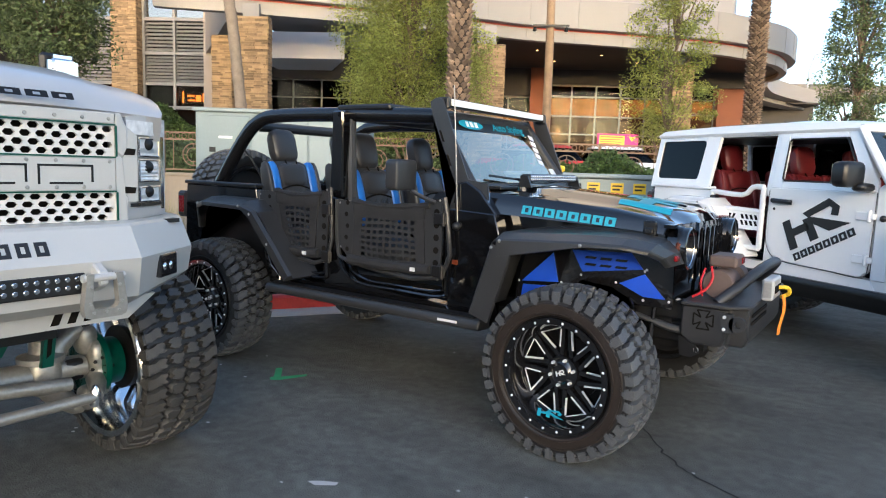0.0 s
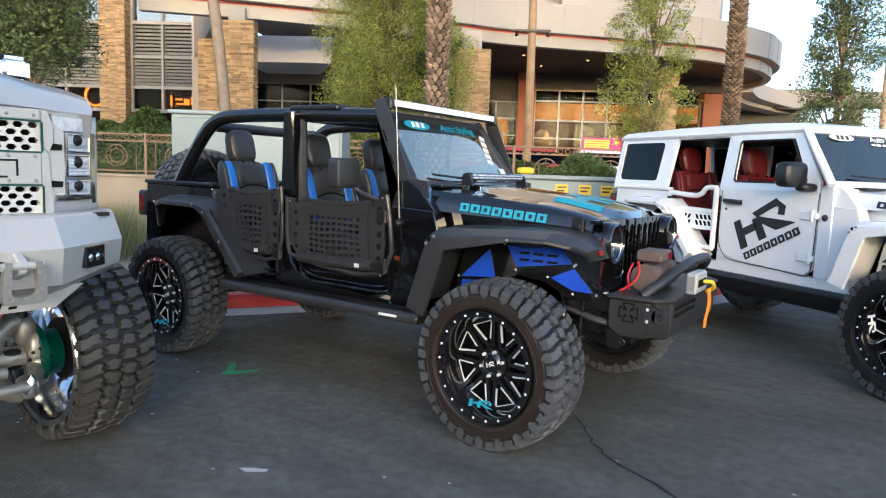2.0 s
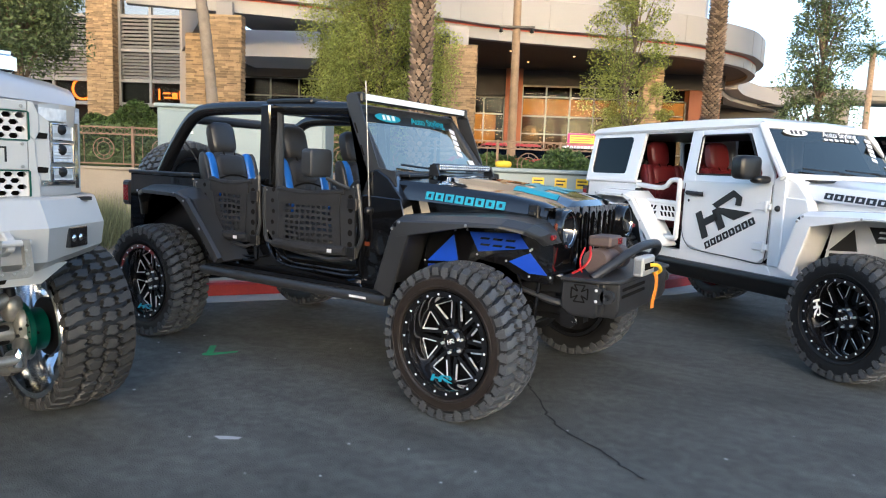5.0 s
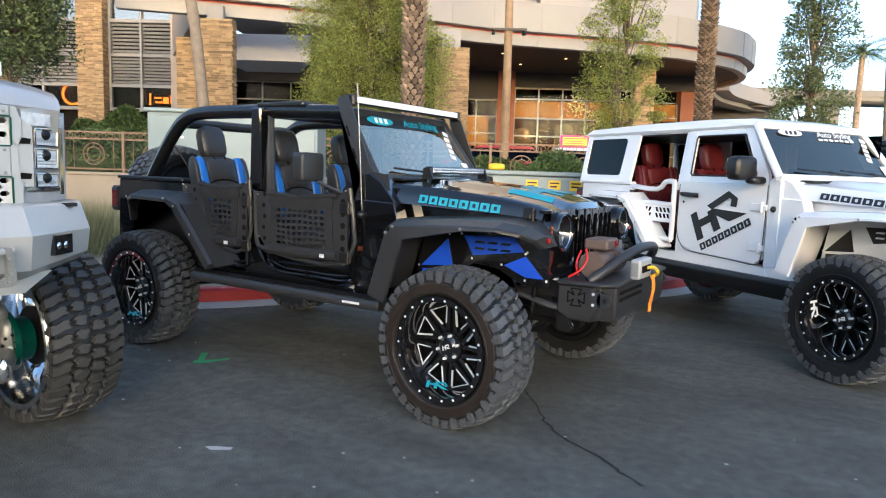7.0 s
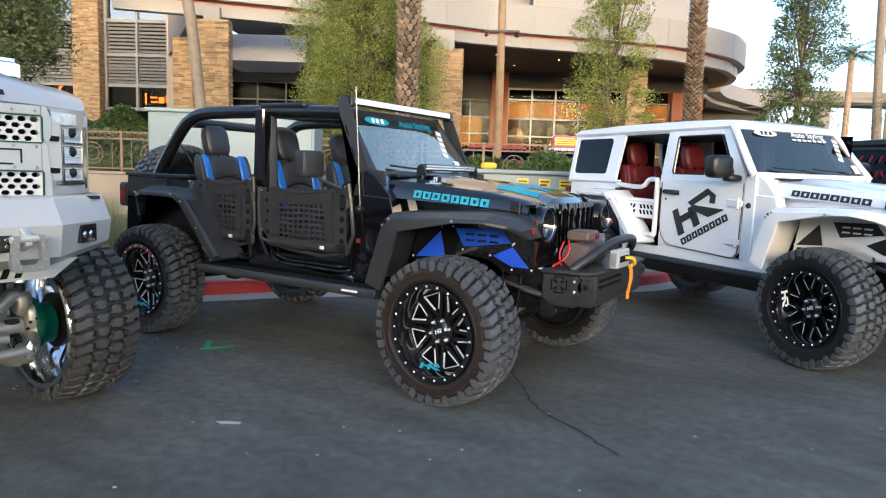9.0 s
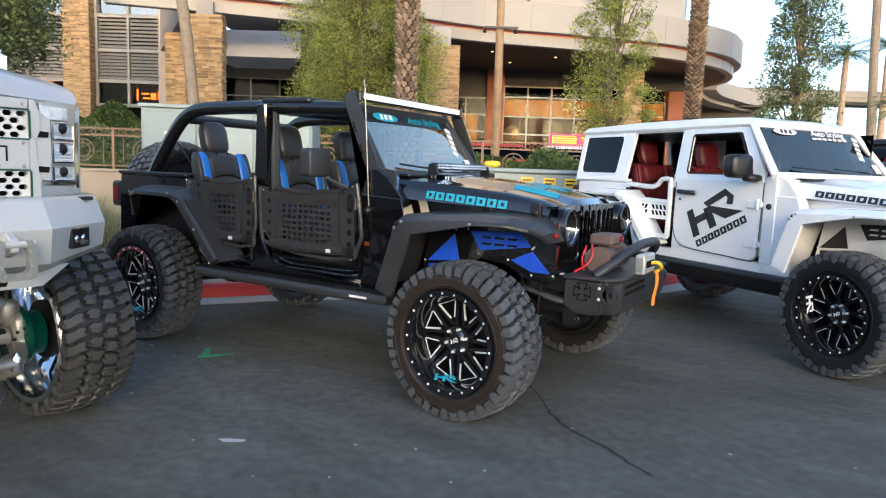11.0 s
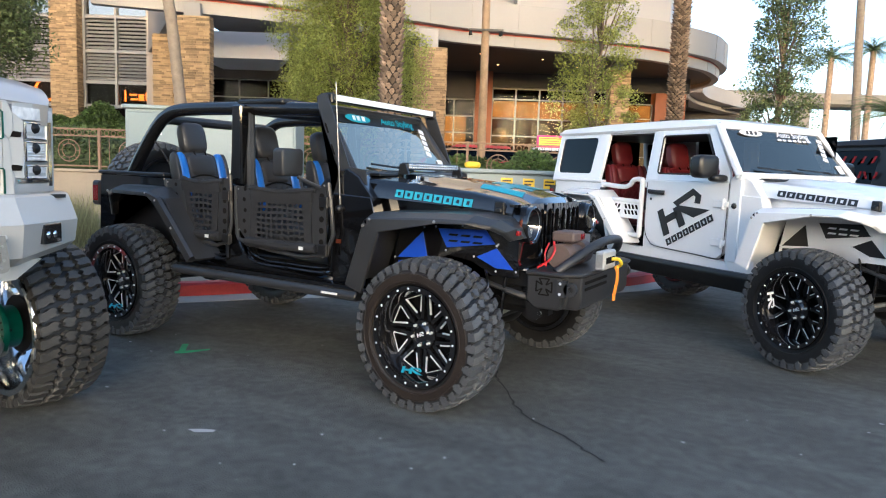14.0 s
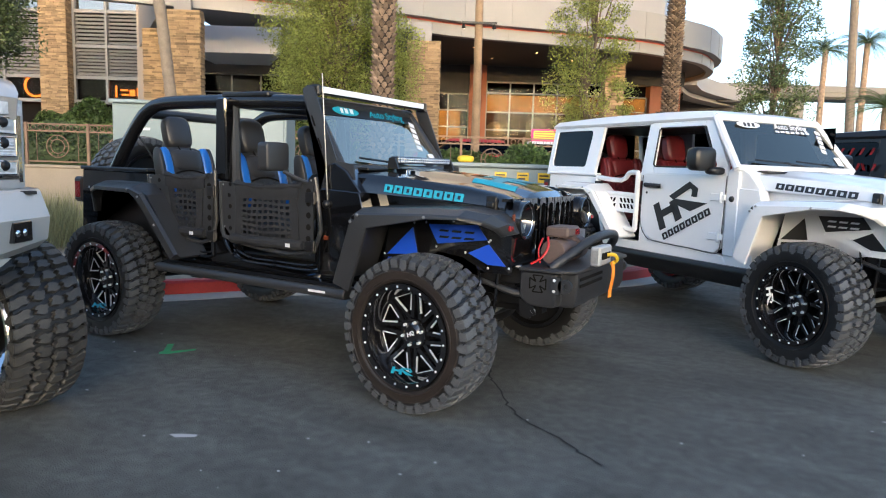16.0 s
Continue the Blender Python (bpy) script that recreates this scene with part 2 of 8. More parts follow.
M = {
    "asphalt": tarmac(),
    "concrete": surf("concrete", (0.42, 0.39, 0.35), 0.85, var=0.2, scale=1.5, grain=40, bump=0.2),
    "paving": surf("paving", (0.26, 0.24, 0.215), 0.85, var=0.2, scale=1.5, grain=40, bump=0.2),
    "curb_red": surf("curb_red", (0.42, 0.03, 0.035), 0.6, var=0.25, scale=3, grain=40, bump=0.2),
    "soil": surf("soil", (0.33, 0.25, 0.17), 0.95, var=0.3, scale=2, grain=30, bump=0.6),
    "stucco": surf("stucco", (0.31, 0.255, 0.19), 0.9, var=0.16, scale=1, grain=50, bump=0.2),
    "green_paint": surf("green_paint", (0.03, 0.32, 0.12), 0.7, var=0.35, scale=8, grain=90),
    "chip": surf("chip", (0.5, 0.5, 0.5), 0.8),
    "crack": surf("crack", (0.012, 0.012, 0.014), 0.9),
    "black_paint": surf("black_paint", (0.004, 0.004, 0.0046), 0.06, var=0.2, bump=0.0, coat=1.0, rvar=0.03, spec=0.5),
    "white_paint": surf("white_paint", (0.78, 0.78, 0.78), 0.3, var=0.02, bump=0.0, coat=0.8, rvar=0.05),
    "grey_paint": surf("grey_paint", (0.14, 0.145, 0.15), 0.3, var=0.05, bump=0.0, coat=0.8, rvar=0.05),
    "silver_paint": surf("silver_paint", (0.45, 0.455, 0.46), 0.32, metal=0.25, var=0.03, grain=300, bump=0.0, coat=0.6, rvar=0.05),
    "silver_matte": surf("silver_matte", (0.46, 0.465, 0.46), 0.42, metal=0.3, var=0.05, grain=200, bump=0.02),
    "roll_cover": surf("roll_cover", (0.006, 0.006, 0.0065), 0.2, var=0.3, scale=9, grain=40, bump=0.15, spec=0.6),
    "bumper_silver": surf("bumper_silver", (0.5, 0.503, 0.49), 0.36, metal=0.3, var=0.04, grain=250, bump=0.02, coat=0.2),
    "cast": surf("cast", (0.31, 0.305, 0.285), 0.4, metal=0.6, var=0.2, scale=8, grain=60, bump=0.1),
    "texture_black": surf("texture_black", (0.0255, 0.0265, 0.0285), 0.36, var=0.2, scale=4, grain=250, bump=0.08, spec=0.55),
    "bumper_grey": surf("bumper_grey", (0.03, 0.031, 0.034), 0.4, metal=0.2, var=0.15, scale=4, grain=250, bump=0.1),
    "plastic": surf("plastic", (0.009, 0.009, 0.0095), 0.38, var=0.2, grain=150, bump=0.05, spec=0.45),
    # carcass blackened for groove shade, tread lightened for sky sheen on the blocks
    "rubber": surf("rubber", (0.007, 0.007, 0.0075), 0.5, var=0.3, scale=5, grain=90, bump=0.15, spec=0.5),
    "rubber_tread": surf("rubber_tread", (0.07, 0.074, 0.08), 0.42, var=0.3, scale=9, grain=120, bump=0.2, spec=0.4),
    # truck tread: darker copy, since that tread face lies in shade
    "rubber_shaded": surf("rubber_shaded", (0.045, 0.044, 0.042), 0.5, var=0.3, scale=9, grain=120, bump=0.2, spec=0.4),
    # brown tint puts the warm sunset reflection into the sidewall rubber
    "rubber_glow_tint": surf("rubber_glow_tint", (0.022, 0.0165, 0.013), 0.38, var=0.5, scale=6, grain=90, bump=0.08, spec=0.5),
    "gloss_black": surf("gloss_black", (0.007, 0.007, 0.008), 0.12, var=0.2, bump=0.0, coat=1.0, rvar=0.04),
    "milled": surf("milled", (0.82, 0.83, 0.84), 0.3, metal=0.3, var=0.05, grain=200, bump=0.0),
    "chrome": surf("chrome", (0.88, 0.89, 0.9), 0.1, metal=1.0, var=0.02, bump=0.0, rvar=0.03),
    "polished": surf("polished", (0.86, 0.87, 0.88), 0.14, metal=1.0, var=0.04, bump=0.0, rvar=0.05),
    "steel": surf("steel", (0.36, 0.355, 0.34), 0.38, metal=0.7, var=0.25, grain=60, bump=0.1),
    "dark_steel": surf("dark_steel", (0.008, 0.008, 0.009), 0.45, metal=0.2, var=0.3, grain=60, bump=0.1, spec=0.4),
    "leather": surf("leather", (0.024, 0.0245, 0.026), 0.4, var=0.2, grain=180, bump=0.1, spec=0.5),
    "leather_blue": surf("leather_blue", (0.015, 0.13, 0.5), 0.4, var=0.15, grain=180, bump=0.15),
    "leather_red": surf("leather_red", (0.11, 0.009, 0.011), 0.45, var=0.2, grain=180, bump=0.2),
    "webbing": surf("webbing", (0.021, 0.022, 0.0245), 0.8, var=0.35, scale=14, grain=300, bump=0.4, spec=0.3),
    "cyan": surf("cyan", (0.025, 0.3, 0.41), 0.4, var=0.08, bump=0.0),
    "blue_mesh": surf("blue_mesh", (0.014, 0.08, 0.65), 0.35, var=0.3, scale=3, grain=400, bump=0.3),
    "white_vinyl": surf("white_vinyl", (0.75, 0.75, 0.75), 0.5, var=0.04, bump=0.0),
    "black_vinyl": surf("black_vinyl", (0.012, 0.012, 0.013), 0.4, var=0.1, bump=0.0),
    "red_plastic": surf("red_plastic", (0.2, 0.008, 0.01), 0.25, var=0.1, bump=0.0, coat=0.5),
    "cable_red": surf("cable_red", (0.45, 0.015, 0.02), 0.4, var=0.1, bump=0.0),
    "hex_white": surf("hex_white", (0.55, 0.55, 0.55), 0.35, var=0.03, bump=0.0, coat=0.5),
    "amber": surf("amber", (0.13, 0.03, 0.012), 0.25, var=0.1, bump=0.0, coat=0.5),
    "orange": surf("orange", (0.8, 0.25, 0.02), 0.6, var=0.15, grain=200, bump=0.2),
    "brown_case": surf("brown_case", (0.1, 0.07, 0.06), 0.6, var=0.2, bump=0.1),
    "teal": surf("teal", (0.0, 0.065, 0.045), 0.35, metal=0.3, var=0.15, bump=0.05),
    "lens": surf("lens", (0.8, 0.82, 0.85), 0.15, metal=0.1, var=0.25, scale=25, bump=0.0, coat=1.0),
    "led": surf("led", (0.85, 0.87, 0.9), 0.25, var=0.05, bump=0.0, coat=0.6),
    # warm sheen in both windscreens pales the reflected blue sky by colour
    "glass_screen": glass("glass_screen", (0.1, 0.11, 0.11), clear=1.7, sheen=(1.0, 0.95, 0.82)),
    "glass_tint": glass("glass_tint", (0.018, 0.02, 0.022), clear=0.24),
    "glass_smoke": glass("glass_smoke", (0.45, 0.5, 0.48), clear=6.5, sheen=(1.0, 0.9, 0.71)),
    "glass_building": glass("glass_building", (0.42, 0.41, 0.40), clear=0.13),
    "glass_bay": glass("glass_bay", (0.3, 0.3, 0.3), clear=1.6),
    "stone": pieces(surf("stone", (0.30, 0.205, 0.112), 0.9, var=0.25, scale=3, grain=25, bump=0.5), 0.52, 1.32, True),
    "panel": surf("panel", (0.25, 0.237, 0.23), 0.5, var=0.05, scale=0.5, grain=20, bump=0.03),
    "upper": surf("upper", (0.295, 0.28, 0.273), 0.6, var=0.05, scale=0.3, grain=20, bump=0.03),
    "fascia_red": surf("fascia_red", (0.4, 0.08, 0.06), 0.6, var=0.1),
    "panel_far": surf("panel_far", (0.29, 0.27, 0.258), 0.6, var=0.06, scale=0.5, grain=20, bump=0.03),
    # near-black colour carries the shade under the canopies
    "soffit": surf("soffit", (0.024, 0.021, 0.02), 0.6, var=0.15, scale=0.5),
    "soffit_light": surf("soffit_light", (0.5, 0.5, 0.52), 0.6, var=0.06, scale=0.5),
    "frame_beige": surf("frame_beige", (0.34, 0.275, 0.22), 0.6, var=0.08),
    "mullion": surf("mullion", (0.2, 0.19, 0.18), 0.45, metal=0.2, var=0.08),
    "louvre": surf("louvre", (0.25, 0.235, 0.225), 0.5, metal=0.2, var=0.1),
    # near black in place of the darkness inside rooms, holes and slots
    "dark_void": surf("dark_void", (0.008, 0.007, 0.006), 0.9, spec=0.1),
    "terracotta": surf("terracotta", (0.26, 0.085, 0.036), 0.7, var=0.15, scale=1),
    # emission here stands in for sunset reflections in the hotel windows
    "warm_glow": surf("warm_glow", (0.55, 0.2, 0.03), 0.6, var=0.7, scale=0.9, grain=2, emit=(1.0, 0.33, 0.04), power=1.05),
    "glow_pale": surf("glow_pale", (0.55, 0.42, 0.22), 0.6, var=0.3, scale=0.8, grain=3, emit=(0.9, 0.55, 0.22), power=0.12),
    "glow_brown": surf("glow_brown", (0.12, 0.07, 0.04), 0.7, var=0.3, scale=0.6, grain=3, emit=(0.5, 0.22, 0.08), power=0.12),
    "lamp_glow": surf("lamp_glow", (0.9, 0.6, 0.3), 0.5, emit=(1.0, 0.5, 0.15), power=1.2),
    "neon": surf("neon", (0.9, 0.3, 0.05), 0.5, emit=(1.0, 0.2, 0.015), power=3.0),
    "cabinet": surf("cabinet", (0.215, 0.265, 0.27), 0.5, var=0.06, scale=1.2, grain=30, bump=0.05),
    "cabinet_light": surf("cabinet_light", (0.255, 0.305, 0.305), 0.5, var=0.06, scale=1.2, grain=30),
    "yellow": surf("yellow", (0.75, 0.5, 0.02), 0.5, var=0.1),
    "fence": surf("fence", (0.2, 0.125, 0.08), 0.6, metal=0.1, var=0.2, grain=80, bump=0.1),
    "bark": surf("bark", (0.03, 0.02, 0.014), 0.95, var=0.35, scale=6, grain=30, bump=0.8),
    "palm_bark": pieces(surf("palm_bark", (0.215, 0.155, 0.11), 0.95, var=0.45, scale=6, grain=30, bump=0.7), 0.45, 1.45, True),
    "branch": surf("branch", (0.15, 0.11, 0.075), 0.95, var=0.35, scale=6, grain=30, bump=0.8),
    "palm_grey": surf("palm_grey", (0.2, 0.165, 0.13), 0.95, var=0.25, scale=5, grain=30, bump=0.6),
    "pole_wood": surf("pole_wood", (0.27, 0.185, 0.115), 0.85, var=0.3, scale=4, grain=40, bump=0.4),
    "leaf_green": leafy(pieces(surf("leaf_green", (0.27, 0.295, 0.07), 0.6, var=0.3, scale=2, grain=9, bump=0), 0.55, 1.45, True), 0.5),
    "leaf_dark": leafy(pieces(surf("leaf_dark", (0.075, 0.11, 0.035), 0.6, var=0.3, scale=2, grain=9, bump=0), 0.5, 1.5, True), 0.15),
    "leaf_mid": leafy(pieces(surf("leaf_mid", (0.095, 0.125, 0.045), 0.6, var=0.3, scale=2, grain=9, bump=0), 0.5, 1.5, True), 0.25),
    "leaf_hedge": leafy(pieces(surf("leaf_hedge", (0.08, 0.125, 0.03), 0.6, var=0.3, scale=2, grain=9, bump=0), 0.5, 1.5, True)),
    "dry_grass": pieces(surf("dry_grass", (0.25, 0.23, 0.1), 0.8, var=0.3, bump=0), 0.6, 1.4, True),
    "sign_pink": surf("sign_pink", (0.6, 0.02, 0.16), 0.5, emit=(1.0, 0.05, 0.25), power=0.05),
    "sign_yellow": surf("sign_yellow", (0.8, 0.5, 0.03), 0.5, emit=(1.0, 0.6, 0.05), power=0.05),
    "brown_wall": surf("brown_wall", (0.26, 0.215, 0.175), 0.85, var=0.2, scale=0.3, grain=5, bump=0.1),
    "bridge": surf("bridge", (0.2, 0.185, 0.165), 0.8, var=0.1, scale=0.2),
}


# ---- mesh helpers ----
def thing(name, label, category, m=None, group="", kind=""):
    ob = new(name)
    ob.empty_display_size = 0.1
    if m is not None:
        ob.matrix_world = m
    return tagged(ob, label, category, group, kind)


def mesh(name, bm, material, smooth=35, bevel=0.0, segs=1):
    bmesh.ops.recalc_face_normals(bm, faces=bm.faces)
    if bevel:
        es = [e for e in bm.edges if len(e.link_faces) == 2 and e.calc_face_angle(0) > 0.5]
        bmesh.ops.bevel(bm, geom=es, offset=bevel, segments=segs, affect="EDGES", clamp_overlap=True)
    me = bpy.data.meshes.new(name)
    bm.to_mesh(me)
    bm.free()
    me.materials.append(material)
    if smooth:
        me.shade_smooth()
        me.set_sharp_from_angle(angle=radians(smooth))
    return me


def part(name, bm, material, parent, label="", smooth=35, bevel=0.0, segs=1, m=None):
    me = bm if isinstance(bm, bpy.types.Mesh) else mesh(name, bm, material, smooth, bevel, segs)
    ob = new(name, me)
    ob.parent = parent
    if m is not None:
        ob.matrix_basis = m
    return tagged(ob, label) if label else ob


def solo(name, bm, material, label, category, smooth=35, bevel=0.0, m=None, group="", kind=""):
    ob = new(name, mesh(name, bm, material, smooth, bevel))
    if m is not None:
        ob.matrix_world = m
    return tagged(ob, label, category, group, kind)


def B():
    return bmesh.new()


def box(bm, x0, x1, y0, y1, z0, z1, m=None):
    vs = [bm.verts.new((x, y, z)) for x in (x0, x1) for y in (y0, y1) for z in (z0, z1)]
    for f in ((0, 1, 3, 2), (4, 6, 7, 5), (0, 4, 5, 1), (2, 3, 7, 6), (0, 2, 6, 4), (1, 5, 7, 3)):
        bm.faces.new([vs[i] for i in f])
    if m is not None:
        for v in vs:
            v.co = m @ v.co
    return bm


def prism(bm, pts, axis, a, b, m=None):
    """A polygon in the plane across the axis, drawn out from a to b."""
    def at(p, h):
        return {"x": (h, p[0], p[1]), "y": (p[0], h, p[1]), "z": (p[0], p[1], h)}[axis]
    lo, hi = [bm.verts.new(at(p, a)) for p in pts], [bm.verts.new(at(p, b)) for p in pts]
    k = len(pts)
    caps = [bm.faces.new(lo), bm.faces.new(hi[::-1])]
    for i in range(k):
        bm.faces.new((lo[i], hi[i], hi[(i + 1) % k], lo[(i + 1) % k]))
    if k > 4:
        bmesh.ops.triangulate(bm, faces=caps)
    if m is not None:
        for v in lo + hi:
            v.co = m @ v.co
    return bm


def loft(bm, rings, close=True, caps=True, loop=False):
    rows = [[bm.verts.new(p) for p in r] for r in rings]
    k = len(rows[0])
    for a, b in zip(rows, rows[1:] + ([rows[0]] if loop else [])):
        for i in range(k if close else k - 1):
            j = (i + 1) % k
            bm.faces.new((a[i], a[j], b[j], b[i]))
    if caps and close and not loop:
        bm.faces.new(rows[0][::-1])
        bm.faces.new(rows[-1])
    return bm


def tube(bm, pts, r, n=8, loop=False, flat=1.0):
    """A round bar along points; r may be a list."""
    pts = [Vector(p) for p in pts]
    k, rings, up = len(pts), [], None
    for i, p in enumerate(pts):
        a = pts[i - 1] if i or loop else p
        b = pts[(i + 1) % k] if i < k - 1 or loop else p
        d = ((p - a).normalized() if (p - a).length else Vector()) + ((b - p).normalized() if (b - p).length else Vector())
        d.normalize()
        if up is None:
            up = d.orthogonal().normalized()
        up = (up - d * up.dot(d)).normalized()
        side = d.cross(up)
        rr = r[i] if isinstance(r, (list, tuple)) else r
        rings.append([p + (up * math.cos(2 * math.pi * j / n) * flat + side * math.sin(2 * math.pi * j / n)) * rr for j in range(n)])
    return loft(bm, rings, caps=not loop, loop=loop)


def lathe(bm, prof, n=48, axis="y", at=(0, 0, 0), m=None, caps=False):
    """(radius, height) pairs turned round an axis."""
    rings = []
    for r, h in prof:
        ring = []
        for j in range(n):
            c, s = r * math.cos(2 * math.pi * j / n), r * math.sin(2 * math.pi * j / n)
            p = Vector({"x": (h, c, s), "y": (c, h, s), "z": (c, s, h)}[axis]) + Vector(at)
            ring.append(m @ p if m is not None else p)
        rings.append(ring)
    return loft(bm, rings, caps=caps)


def ball(bm, c, r, sub=2, sx=1, sy=1, sz=1):
    g = bmesh.ops.create_icosphere(bm, subdivisions=sub, radius=r)
    for v in g["verts"]:
        v.co = Vector((v.co.x * sx, v.co.y * sy, v.co.z * sz)) + Vector(c)
    return bm


def arc(cx, cz, r, a0, a1, n):
    return [(cx + r * math.cos(radians(a0 + (a1 - a0) * i / n)), cz + r * math.sin(radians(a0 + (a1 - a0) * i / n))) for i in range(n + 1)]


def pad(bm, c, sx, sy, sz, k=3.2, n=16, rows=9, m=None):
    """A stuffed cushion: a rounded box (superellipsoid)."""
    def pw(v, e):
        return math.copysign(abs(v) ** e, v)
    rings = []
    for i in range(rows + 1):
        u = -math.pi / 2 + math.pi * (i + 0.02) / (rows + 0.04)
        ring = []
        for j in range(n):
            w = 2 * math.pi * j / n
            p = Vector((sx * pw(math.cos(u), 2 / k) * pw(math.cos(w), 2 / k), sy * pw(math.cos(u), 2 / k) * pw(math.sin(w), 2 / k), sz * pw(math.sin(u), 2 / k))) + Vector(c)
            ring.append(m @ p if m is not None else p)
        rings.append(ring)
    return loft(bm, rings)


def words(body, size, material, parent, m, name="lettering", bold=0.0, shear=0.0, deep=0.001):
    cu = bpy.data.curves.new(name, "FONT")
    cu.body, cu.size, cu.extrude, cu.offset, cu.shear = body, size, deep, bold, shear
    cu.align_x, cu.align_y = "CENTER", "CENTER"
    ob = bpy.data.objects.new(name, cu)
    me = bpy.data.meshes.new_from_object(ob)
    bpy.data.objects.remove(ob)
    bpy.data.curves.remove(cu)
    me.materials.clear()
    me.materials.append(material)
    return part(name, me, material, parent, m=m)


def letter_bars(parent, n, w, h, material, m, gap=0.16, name="letter_bar", thick=0.33):
    """A row of n plain letter-sized shapes, each two uprights joined by bars."""
    step = w / n
    for i in range(n):
        bm, e = B(), step * (1 - gap) / 2
        u, v = e * 2 * thick, h * 0.26
        for x0, x1, z0, z1 in ((-e, -e + u, -h / 2, h / 2), (e - u, e, -h / 2, h / 2), (-e + u, e - u, h / 2 - v, h / 2), (-e + u, e - u, -h / 2, -h / 2 + v)):
            box(bm, x0, x1, -0.002, 0, z0, z1)
        part(name, bm, material, parent, "", 0, m=m @ pose(-w / 2 + (i + 0.5) * step, 0, 0))


def mark(bm, w, h, deep=0.002):
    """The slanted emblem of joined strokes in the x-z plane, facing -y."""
    def q(pts):
        prism(bm, [(x * w, z * h) for x, z in pts], "y", -deep, 0)
    q([(-0.50, 0.08), (-0.385, 0.14), (-0.265, -0.44), (-0.385, -0.50)])
    q([(-0.36, -0.06), (-0.12, 0.06), (-0.075, -0.08), (-0.32, -0.21)])
    q([(-0.185, 0.11), (-0.065, 0.17), (0.05, -0.26), (-0.075, -0.33)])
    q([(-0.18, 0.245), (0.215, 0.50), (0.235, 0.36), (-0.10, 0.15)])
    q([(0.215, 0.50), (0.36, 0.33), (0.33, 0.15), (0.23, 0.18), (0.255, 0.31), (0.20, 0.375)])
    q([(-0.065, 0.17), (0.505, 0.0), (0.20, -0.13), (-0.04, 0.03)])
    return bm


def rot(axis, deg):
    return Matrix.Rotation(radians(deg), 4, axis)


def smooth_path(pts, n=4):
    """A softened run through points (Catmull-Rom)."""
    pts = [Vector(p) for p in pts]
    out = []
    for i in range(len(pts) - 1):
        a, b, c, d = pts[max(i - 1, 0)], pts[i], pts[i + 1], pts[min(i + 2, len(pts) - 1)]
        for k in range(n):
            t = k / n
            out.append(0.5 * (2 * b + (c - a) * t + (2 * a - 5 * b + 4 * c - d) * t * t + (3 * b - a - 3 * c + d) * t ** 3))
    return out + [pts[-1]]


# ---- ground ----
SITE = pose(3.7, -4.5, 0, 0, 0, 30)  # the hotel side: x along the frontage, y away from the cars


KERB = smooth_path([(-16, -16, 0), (-8, -7.2, 0), (-4.4, -2.6, 0), (-2.36, 0.2, 0), (-1.75, 1.08, 0), (-0.4, 2.55, 0), (1.1, 4.15, 0), (1.65, 5.4, 0), (2.3, 8.5, 0), (4.5, 16, 0), (9, 40, 0)], 6)


def fall(x, y):
    """Height of the asphalt, which falls gently to the gutter along the kerb."""
    best, side = 1e9, 1.0
    for p, q in zip(KERB, KERB[1:]):
        d = q - p
        w = Vector((x, y, 0)) - p
        k = min(1.0, max(0.0, w.dot(d) / d.length_squared))
        e = w - d * k
        if e.length < best:
            best, side = e.length, d.x * w.y - d.y * w.x
    return -0.042 * (1.0 if side > 0 else max(0.0, 1.0 - best / 3.8))


bm = B()
gxs = [-900, -300, -100, -40, -20, -12] + [-8 + 0.4 * i for i in range(41)] + [12, 20, 40, 100, 300, 900]
gys = [-900, -300, -100, -40, -20, -12] + [-8 + 0.4 * i for i in range(46)] + [14, 20, 40, 100, 300, 900]
gvs = [[bm.verts.new((x, y, fall(x, y))) for y in gys] for x in gxs]
for i in range(len(gxs) - 1):
    for k in range(len(gys) - 1):
        bm.faces.new((gvs[i][k], gvs[i + 1][k], gvs[i + 1][k + 1], gvs[i][k + 1]))
tagged(new("ground", mesh("ground", bm, M["asphalt"], 60)), "dark worn asphalt of a parking lot", "ground", kind="structure")
DIP = -0.042


def strip(bm, path, offs):
    """A profile of (offset to the left, height) swept along a path on the ground."""
    rings = []
    for i, p in enumerate(path):
        d = (path[min(i + 1, len(path) - 1)] - path[max(i - 1, 0)]).normalized()
        left = Vector((-d.y, d.x, 0))
        rings.append([p + left * o + Vector((0, 0, h)) for o, h in offs])
    return loft(bm, rings)


tagged(new("gutter", mesh("gutter", strip(B(), KERB, [(-0.04, -0.1), (-0.04, DIP + 0.005), (0.27, DIP + 0.014), (0.27, -0.1)]), M["concrete"], 0)), "pale concrete gutter strip along the red kerb", "gutter", kind="structure")
tagged(new("kerb", mesh("kerb", strip(B(), KERB, [(0.27, -0.1), (0.275, DIP + 0.13), (0.3, DIP + 0.155), (0.44, DIP + 0.155), (0.44, -0.1)]), M["curb_red"], 30)), "red painted concrete kerb, scuffed", "kerb", kind="structure")
bm = B()
d0 = [bm.verts.new((p.x + o[0], p.y + o[1], 0.10)) for p, o in [(q, Vector((-(KERB[min(i + 1, len(KERB) - 1)] - KERB[max(i - 1, 0)]).normalized().y, (KERB[min(i + 1, len(KERB) - 1)] - KERB[max(i - 1, 0)]).normalized().x)) * 0.43) for i, q in enumerate(KERB)]]
far = [bm.verts.new((p.x - 60, p.y + 60, 0.14)) for p in KERB]
for i in range(len(d0) - 1):
    bm.faces.new((d0[i], d0[i + 1], far[i + 1], far[i]))
